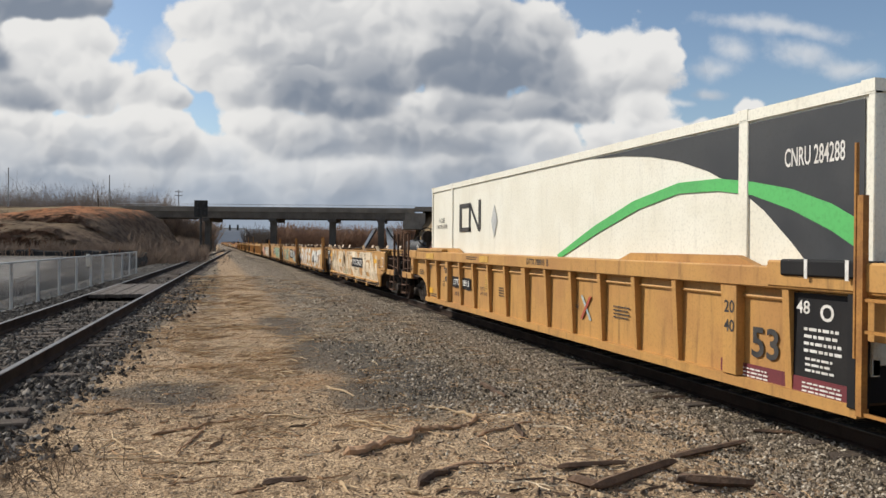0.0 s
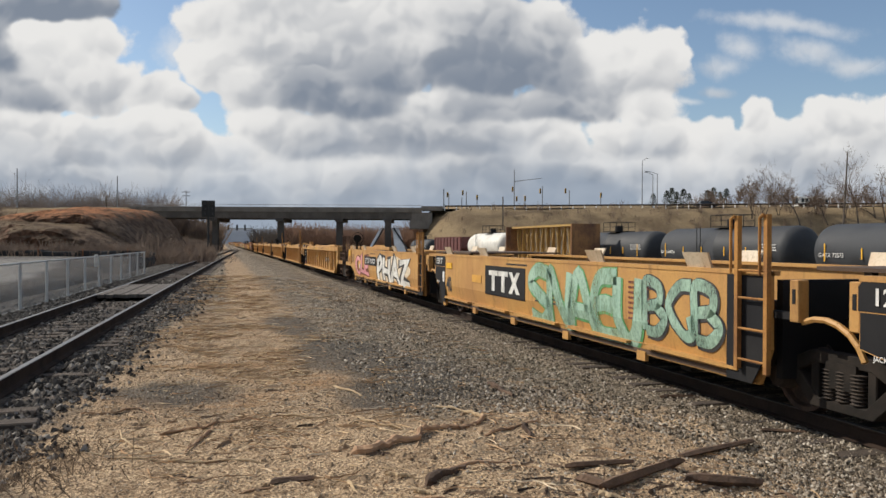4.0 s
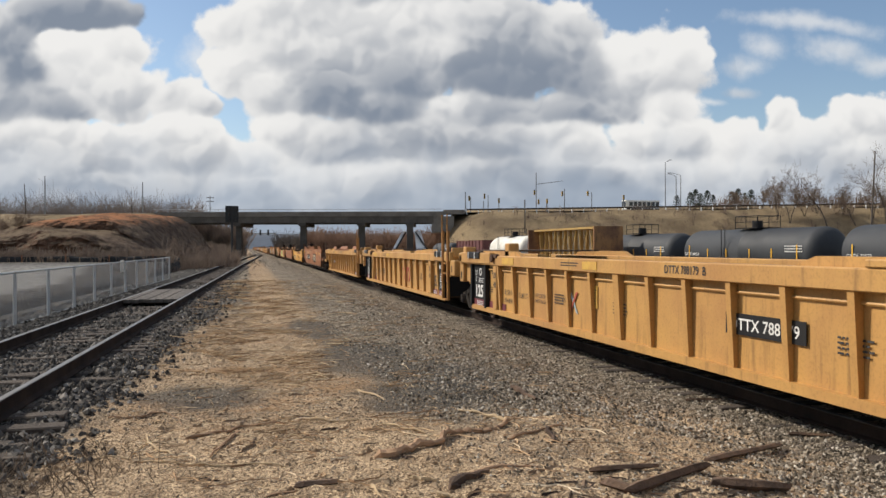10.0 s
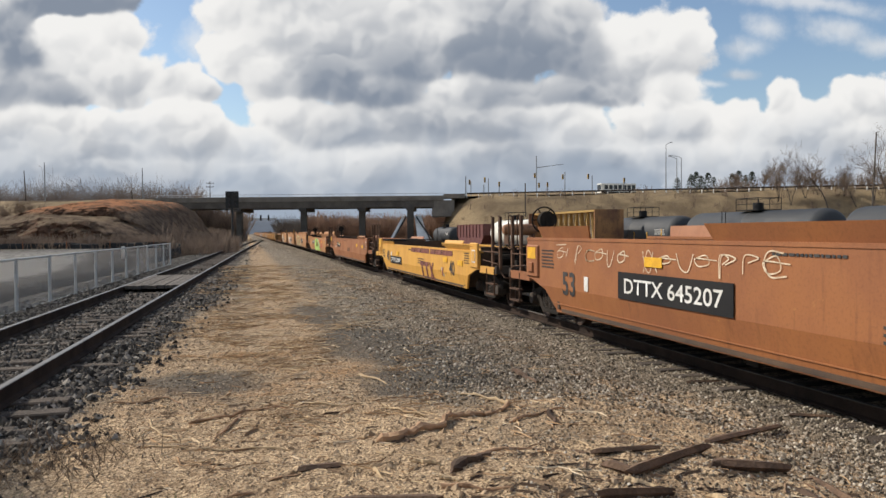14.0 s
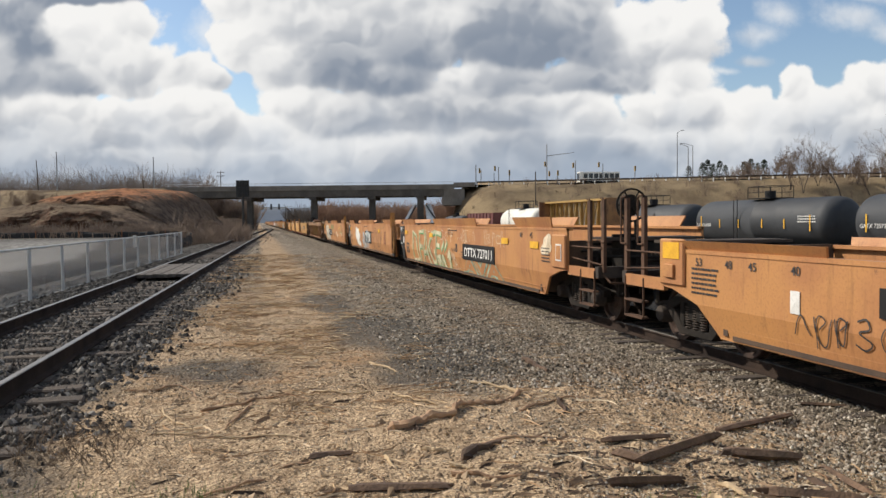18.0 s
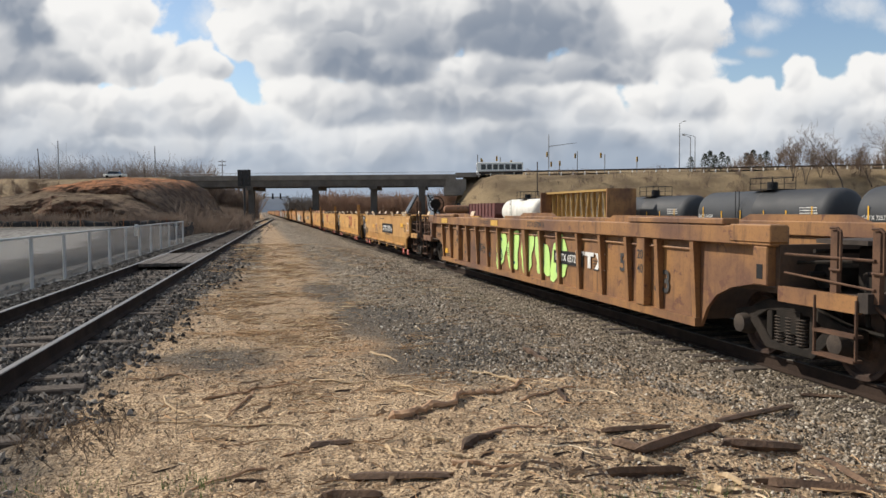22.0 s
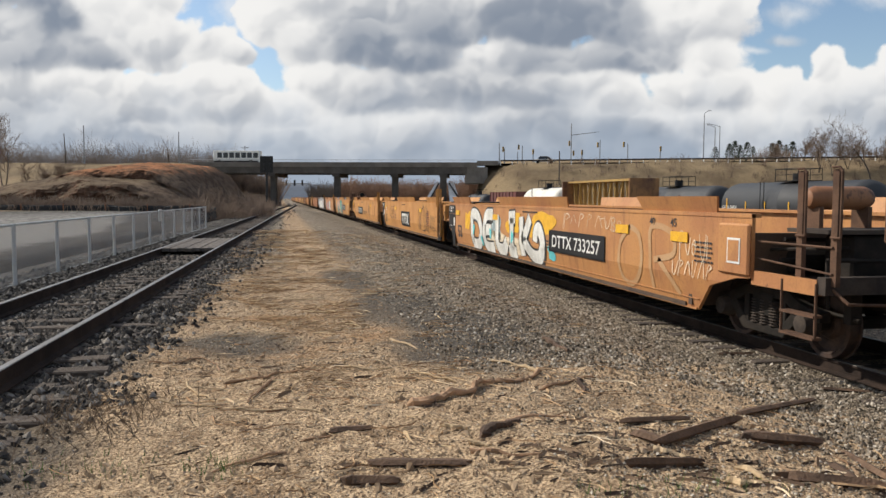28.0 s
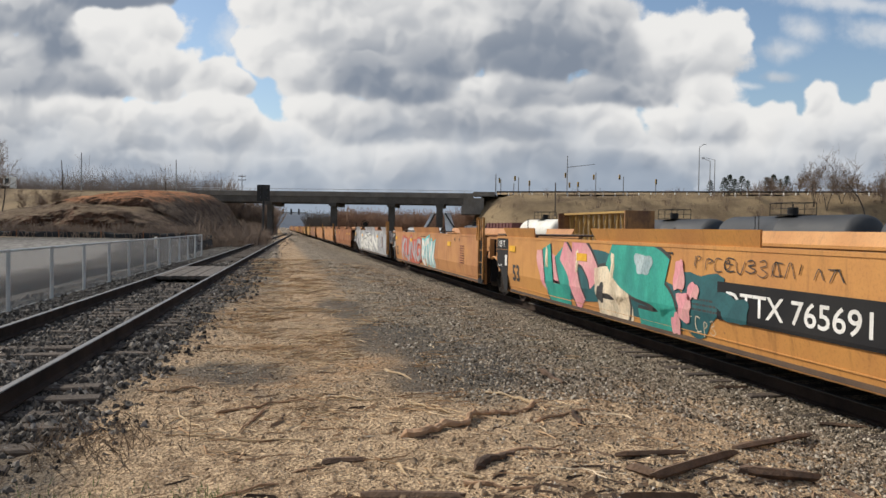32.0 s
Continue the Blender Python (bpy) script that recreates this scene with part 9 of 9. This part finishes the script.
def build_plants():
    rnd = random.Random(21)
    for x, b, h, sd, n in ((1452, 150, 11.5, 3, 1), (1385, 152, 8.0, 4, 2), (1362, 153, 6.8, 5, 3), (1335, 162, 3.8, 6, 3), (1556, 150, 12.5, 8, 1), (1290, 164, 3.4, 9, 3), (1605, 150, 11.0, 10, 1), (1650, 150, 10.5, 14, 1), (1500, 151, 6.0, 16, 2), (1410, 154, 5.0, 41, 3), (1432, 155, 4.4, 42, 3), (1478, 154, 4.8, 43, 3), (1530, 153, 6.4, 44, 3), (1585, 153, 6.0, 45, 3)):
        bare_tree(on_ground(px(x, b), b), h, sd, stems=n)
    for x, b, h, sd, n in ((-85, 70, 6.5, 11, 2), (-130, 75, 6.0, 12, 2), (20, 100, 3.4, 31, 3), (65, 108, 3.2, 34, 3), (278, 104, 3.0, 32, 3), (-30, 98, 3.6, 33, 3)):
        bare_tree(on_ground(px(x, b), b), h, sd, stems=n)
    for i, x in enumerate((1186, 1210, 1219, 1228, 1240, 1250, 1283, 1294, 1306, 1317)):
        b = 236 + 3 * (i % 3)
        conifer(on_ground(px(x, b), b), 4.6 + 2.2 * ((i * 7) % 5) / 5, i)
    def strip(n, x0, x1, b0, b1, h0, h1):
        out = []
        for _ in range(n):
            b = rnd.uniform(b0, b1)
            p = on_ground(px(rnd.uniform(x0, x1), b), b)
            out.append((p.x, p.y, p.z, rnd.uniform(h0, h1)))
        return out
    thicket("brush", "dry leafless brush on the bank beside the track", strip(420, 285, 405, 58, 140, 0.7, 2.0), TWIGS, 8)
    thicket("brush", "dry grass and weeds below the earth bank", strip(260, -120, 290, 54.5, 59, 0.4, 1.2), TWIGS)
    thicket("brush", "brush along the road embankment", strip(320, 760, 1560, 136, 158, 0.7, 1.8), TWIGS)
    thicket("woods", "reddish leafless woods beyond the bridge", strip(700, 535, 775, 180, 235, 4.5, 8), REDTWIG, 9)
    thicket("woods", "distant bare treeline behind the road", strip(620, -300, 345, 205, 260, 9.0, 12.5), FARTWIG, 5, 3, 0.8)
    thicket("woods", "distant dark woods along the tracks", strip(260, 478, 560, 260, 400, 4, 9), BARK, 8)
    thicket("woods", "leafless trees on the slope behind the bridge pier", strip(300, 325, 418, 180, 230, 4, 8), TWIGS, 8)
    thicket("woods", "distant bare treeline beyond the road", strip(80, 1250, 1600, 200, 260, 3, 5), TWIGS, 6)


HAZE = material("hazy_blue_hills", (0.085, 0.105, 0.14), (0.07, 0.085, 0.11), 1.0, 0, 0.004, 0.05, 0)


def build_hills():
    """Low hazy hills that close the view along the tracks."""
    rnd = random.Random(9)
    bm = fresh()
    rows = []
    for i in range(61):
        a = -900 + i * 40
        h = 27 + 8 * noise.noise((a * 0.004, 2, 0)) + 4 * noise.noise((a * 0.02, 5, 0))
        rows.append([bm.verts.new(plan(a, 1350 + d, z)) for d, z in ((0, -2), (60, h * 0.7), (140, h), (260, -2))])
    for p, q in zip(rows, rows[1:]):
        for j in range(3):
            bm.faces.new((p[j], q[j], q[j + 1], p[j + 1]))
    tagged(new("backdrop_hills", finish(bm, "backdrop_hills", HAZE, True)), "low hazy blue wooded hills on the horizon", "hills", kind="structure")


build_hills()
build_plants()
lay_ties()
build_gravel()
build_straw()
build_twigs()

DRIFT = material("driftwood", (0.46, 0.285, 0.165), (0.25, 0.15, 0.085), 0.9, 0, 3, 40, 0.4, vary=0.3)
SPLIT = material("split_pale_wood", (0.58, 0.43, 0.26), (0.46, 0.32, 0.18), 0.9, 0, 3, 40, 0.4, vary=0.3)
ROTTEN = material("rotten_tie_wood", (0.19, 0.115, 0.07), (0.07, 0.043, 0.028), 0.95, 0, 3, 40, 0.6, vary=0.3)


def root(way, r0, r1, mat, label):
    """A gnarled root along places in plan, half sunk in the soil, with knots and a wandering line."""
    rnd = random.Random(repr(way))
    pts = [Vector((*p, 0)) for p in way]
    line = []
    for i, (p, q) in enumerate(zip(pts, pts[1:])):
        o, e = pts[max(i - 1, 0)], pts[min(i + 2, len(pts) - 1)]
        n = max(3, int((q - p).length / 0.045))
        for j in range(n):
            t = j / n
            line.append(0.5 * (2 * p + (q - o) * t + (2 * o - 5 * p + 4 * q - e) * t * t + (3 * p - o - 3 * q + e) * t ** 3))
    line.append(pts[-1])
    bm = fresh()
    rings = []
    for i, c in enumerate(line):
        t = i / (len(line) - 1)
        r = 0.72 * (r0 + (r1 - r0) * t) * rnd.uniform(0.72, 1.3) * (0.45 if i in (0, len(line) - 1) else 1)
        d = (line[min(i + 1, len(line) - 1)] - line[max(i - 1, 0)]).normalized()
        side = Vector((-d.y, d.x, 0))
        c = c + side * rnd.uniform(-0.35, 0.35) * r
        c.z = ground_height(c.x, c.y) + r * 0.55 + 0.006 + rnd.uniform(0, 0.3) * r
        rings.append([bm.verts.new(c + side * math.cos(j * math.tau / 7) * r * rnd.uniform(0.8, 1.2) + Vector((0, 0, math.sin(j * math.tau / 7) * r * rnd.uniform(0.75, 1.1)))) for j in range(7)])
    for a, b in zip(rings, rings[1:]):
        for j in range(7):
            bm.faces.new((a[j], a[(j + 1) % 7], b[(j + 1) % 7], b[j]))
    bm.faces.new(rings[0][::-1]), bm.faces.new(rings[-1])
    name = "branch" if mat is DRIFT else "wood_splinter"
    return tagged(new(name, finish(bm, name, mat)), label, "branch" if mat is DRIFT else "stick")


def build_debris():
    for p, q, r, seed in (((3.89, 6.04), (5.54, 7.22), 0.05, 101), ((2.49, 4.82), (3.34, 5.23), 0.075, 102), ((3.15, 4.82), (3.75, 4.83), 0.07, 103), ((2.45, 5.3), (2.99, 5.31), 0.04, 104), ((2.43, 5.01), (2.55, 4.84), 0.06, 105), ((2.06, 4.37), (2.58, 4.4), 0.055, 106), ((2.97, 4.14), (3.55, 3.98), 0.07, 107), ((3.94, 4.79), (3.8, 4.19), 0.05, 108), ((3.54, 4.42), (3.45, 4.11), 0.05, 109), ((0.33, 5.49), (0.64, 5.6), 0.045, 110), ((0.54, 4.78), (1.15, 4.68), 0.05, 111), ((0.36, 4.52), (0.67, 4.49), 0.06, 112), ((5.92, 9.72), (6.43, 9.7), 0.05, 113), ((5.97, 7.69), (6.49, 7.49), 0.05, 114)):
        stick("timber", "dark rotten piece of split railway tie timber on the ground", "timber", p, q, r, ROTTEN, seed, True)
    for p, q, r, seed in (((1.37, 5.14), (1.67, 5.35), 0.075, 115), ((3.06, 8.8), (3.02, 8.0), 0.07, 116), ((2.61, 6.54), (2.53, 6.25), 0.05, 117)):
        stick("log", "short dark broken log on the gravel", "log", p, q, r, ROTTEN, seed, False)
    for p, q, r, seed in (((1.49, 5.43), (2.15, 5.56), 0.03, 118), ((1.21, 4.87), (1.61, 4.68), 0.035, 119), ((0.13, 5.37), (0.32, 5.45), 0.03, 127)):
        stick("branch", "crooked brown branch lying on the ground", "branch", p, q, r, DRIFT, seed, False)
    for p, q, r, seed in (((1.24, 5.04), (1.34, 4.95), 0.04, 128), ((2.41, 4.66), (2.57, 4.54), 0.04, 129), ((2.82, 4.34), (2.84, 4.04), 0.05, 130), ((2.56, 4.05), (2.68, 3.94), 0.05, 131), ((1.21, 4.48), (1.43, 4.44), 0.02, 132), ((1.24, 8.96), (1.46, 8.44), 0.03, 139), ((1.14, 5.47), (1.32, 5.34), 0.04, 141), ((0.84, 5.36), (0.87, 5.09), 0.025, 143), ((2.52, 5.7), (2.54, 5.48), 0.012, 144)):
        stick("wood_splinter", "pale splintered stick of dry wood", "stick", p, q, r, SPLIT, seed, False)
    # gnarled roots and stalks torn up across the path
    for way, r0, r1, mat, label in (
            (((0.97, 6.07), (1.18, 6.10), (1.36, 6.24), (1.58, 6.35), (1.69, 6.58), (1.94, 6.69), (2.20, 6.84), (2.41, 7.04)), 0.050, 0.026, DRIFT, "long crooked gnarled brown branch on the ground"),
            (((2.06, 7.59), (2.22, 7.43), (2.33, 7.24), (2.39, 7.01)), 0.012, 0.032, SPLIT, "pale orange split stick of fresh wood"),
            (((-0.84, 7.22), (-0.77, 6.82), (-0.60, 6.54), (-0.50, 6.40)), 0.009, 0.013, SPLIT, "thin pale bent stalk on the ground"),
            (((-0.91, 6.47), (-0.79, 6.85), (-0.58, 6.91)), 0.010, 0.006, SPLIT, "thin pale bent stalk on the ground"),
            (((-1.30, 6.55), (-0.83, 6.43), (-0.58, 6.29), (-0.22, 6.22), (0.12, 6.15), (0.30, 6.08)), 0.009, 0.011, SPLIT, "long straight pale stalk across the path"),
            (((-0.51, 7.03), (-0.31, 7.12), (-0.14, 7.20), (0.00, 7.31), (0.18, 7.27), (0.35, 7.35)), 0.018, 0.010, DRIFT, "twisted reddish brown root on the ground"),
            (((-0.28, 6.40), (-0.17, 6.82), (-0.07, 7.18)), 0.010, 0.020, DRIFT, "twisted reddish brown root on the ground"),
            (((-1.26, 7.87), (-0.98, 7.94), (-0.81, 8.11), (-0.64, 7.92), (-0.57, 7.48)), 0.013, 0.008, DRIFT, "thin curled root on the ground"),
            (((1.21, 7.23), (1.36, 6.98), (1.53, 6.74)), 0.022, 0.012, SPLIT, "pale splintered stick of dry wood"),
            (((0.51, 7.53), (0.74, 7.36), (1.04, 7.31)), 0.014, 0.012, SPLIT, "pale splintered stick of dry wood"),
            (((0.37, 7.06), (0.51, 6.87), (0.61, 6.62)), 0.009, 0.007, SPLIT, "thin pale bent stalk on the ground"),
            (((-0.42, 5.82), (-0.32, 5.85), (-0.24, 5.93), (-0.22, 5.79)), 0.009, 0.006, SPLIT, "thin pale bent stalk on the ground"),
            (((-0.44, 4.80), (-0.25, 4.90), (-0.06, 5.00), (0.02, 5.07)), 0.010, 0.014, DRIFT, "thin curled root on the ground"),
            (((2.16, 6.33), (2.46, 6.49), (2.66, 6.63), (2.81, 6.67)), 0.022, 0.014, DRIFT, "crooked brown branch lying on the ground")):
        root(way, r0, r1, mat, label)


build_debris()
BARKCHIP = island_material("dark_wood_chips", ((0.035, 0.024, 0.018), (0.09, 0.06, 0.042), (0.16, 0.105, 0.07), (0.34, 0.23, 0.14)))
CLOD = island_material("dry_earth_clods", ((0.22, 0.152, 0.094), (0.38, 0.275, 0.173), (0.54, 0.40, 0.26)))


def build_chips():
    """Splinters of rotten tie wood and crumbled earth in the foreground."""
    rnd = random.Random(77)

    def chip(r, size):
        a, w, h = r.gauss(0.1, 0.9), size * r.uniform(0.10, 0.22), size * r.uniform(0.04, 0.10)
        c, s = math.cos(a), math.sin(a)
        out = []
        for u, v, z in ((-1, -0.6, 0), (-0.7, 1, 0), (1, 0.7, 0), (0.8, -1, 0), (-0.8, 0, 1), (0.75, 0.1, 0.8)):
            x, y = u * size / 2 * r.uniform(0.85, 1.1), v * w / 2
            out.append((x * c - y * s, x * s + y * c, z * h))
        return out, ((0, 3, 5, 4), (1, 4, 5, 2), (0, 4, 1), (3, 2, 5))

    places = []
    for _ in range(900):
        if rnd.random() < 0.65:
            x, y = rnd.gauss(2.4, 0.9), rnd.gauss(4.55, 0.5)
        else:
            x, y = rnd.uniform(-1.2, 4.8), rnd.uniform(3.6, 9.0)
        if y > 3.3:
            places.append((x, y, ground_height(x, y) - 0.002, 0.04 + 0.22 * rnd.random() ** 2.5, rnd))
    scatter("wood_chips", "dark splinters of rotten tie wood strewn on the ground", "wood chips", chip, BARKCHIP, places)
    lumps = []
    for _ in range(3600):
        x, y = rnd.uniform(-1.7, 4.2), 3.3 + 4.2 * rnd.random() ** 1.3
        if noise.noise((x * 0.7, y * 0.8, 4)) > -0.1:
            size = 0.006 + 0.036 * rnd.random() ** 4.0
            lumps.append((x, y, ground_height(x, y) - size * 0.15, size, rnd))
    scatter("earth_clods", "crumbled lumps of dry sandy earth", "earth", pebble, CLOD, lumps)


build_chips()


def build_weeds():
    """Dry weed stalks by the ballast and a little green grass at their foot."""
    rnd = random.Random(51)
    v, f = [], []
    for _ in range(150):
        x, y = rnd.gauss(-1.35, 0.32), rnd.gauss(6.0, 0.45)
        d = Vector((rnd.uniform(-0.9, 0.9), rnd.uniform(-0.9, 0.9), 0.8)).normalized()
        grow(v, f, Vector((x, y, ground_height(x, y) - 0.01)), d, rnd.uniform(0.06, 0.16), 0.0035, 3, rnd, 0.7, 4, 0.0022)
    me = bpy.data.meshes.new("weeds")
    me.from_pydata(v, [], f)
    me.materials.append(material("dry_weed_stalks", (0.17, 0.115, 0.07), (0.10, 0.07, 0.045), 0.95, 0, 4, 30, 0))
    tagged(new("weeds", me), "tangle of dry brown weed stalks beside the ballast", "weeds", kind="stuff")
    places = []
    for _ in range(240):
        x = rnd.choice((rnd.gauss(-1.3, 0.3), rnd.gauss(-0.4, 0.1), rnd.uniform(1.6, 3.0)))
        y = rnd.gauss(4.9, 0.12) if x < 0 else rnd.gauss(3.95, 0.1)
        places.append((x, y, ground_height(x, y), rnd.uniform(0.03, 0.08), rnd))

    def tuft(r, size):
        a, w = r.uniform(0, 6.3), 0.003
        tip = (r.uniform(-0.4, 0.4) * size, r.uniform(-0.4, 0.4) * size, size)
        return [(-w * math.cos(a), -w * math.sin(a), 0), (w * math.cos(a), w * math.sin(a), 0), tip, (-w * math.sin(a), w * math.cos(a), 0)], [(0, 1, 2), (1, 3, 2), (3, 0, 2)]

    scatter("grass", "a few short green blades of grass", "grass", tuft, material("young_grass", (0.09, 0.17, 0.03), (0.06, 0.12, 0.025), 0.8, 0, 5, 30, 0), places)


build_weeds()


def motions():
    """The train runs past at a steady speed; the bus and two cars drive on the road."""
    for ob, mid in UNITS:
        walk(ob, [(t, pose(TRACK_X, mid - SPEED * t, 0)) for t in (0, 8, 16, 24, 32)])
    turn = math.degrees(HEAD)
    def on_road(a, lane):
        p = plan(a, ROAD_B + lane, 9.07 + 0.012 * max(0, a))
        return pose(p.x, p.y, p.z, 0, 0, turn)
    # the bus comes down the far road and turns onto the bridge
    way = []
    for t, a, far in ((0, 104, 1.24), (4, 82.7, 1.24), (6.7, 54, 1.24), (9, 43.8, 1.24), (11, 38.5, 1.24), (13, 36.1, 1.23), (15.5, 34.8, 1.20), (18, 29.5, 1.13), (19.4, 23.8, 1.07), (21.8, 9.6, 1.02), (23.2, -1.1, 1.0), (24.2, -9.8, 1.0), (25.4, -21.5, 1.0), (27.8, -50.5, 1.0), (29.1, -65.8, 1.0), (31.4, -98.4, 1.0), (32, -107, 1.0)):
        p = plan(a * far, (ROAD_B + 1.6) * far, 9.07 + 0.012 * max(0, a) + 7.2 * (far - 1))
        p.z = ground_height(p.x, p.y) + 0.03 if far > 1.03 else p.z
        way.append((t, p, turn + min(50, max(0, (far - 1) * 70))))
    walk(BUS, [(t, pose(p.x, p.y, p.z, 0, 0, q)) for t, p, q in way])
    walk(DARK_CAR, [(t, on_road(a, -2.0)) for t, a in ((0, 14), (0.9, 22.5), (3.0, 46), (5, 72), (9, 130), (20, 280), (32, 320))])
    walk(WHITE_CAR, [(t, on_road(a, -2.0)) for t, a in ((0, -310), (14, -200), (19, -120), (21.8, -75.5), (23, -60.5), (24.2, -44), (26, -18), (29, 30), (32, 90))])


motions()
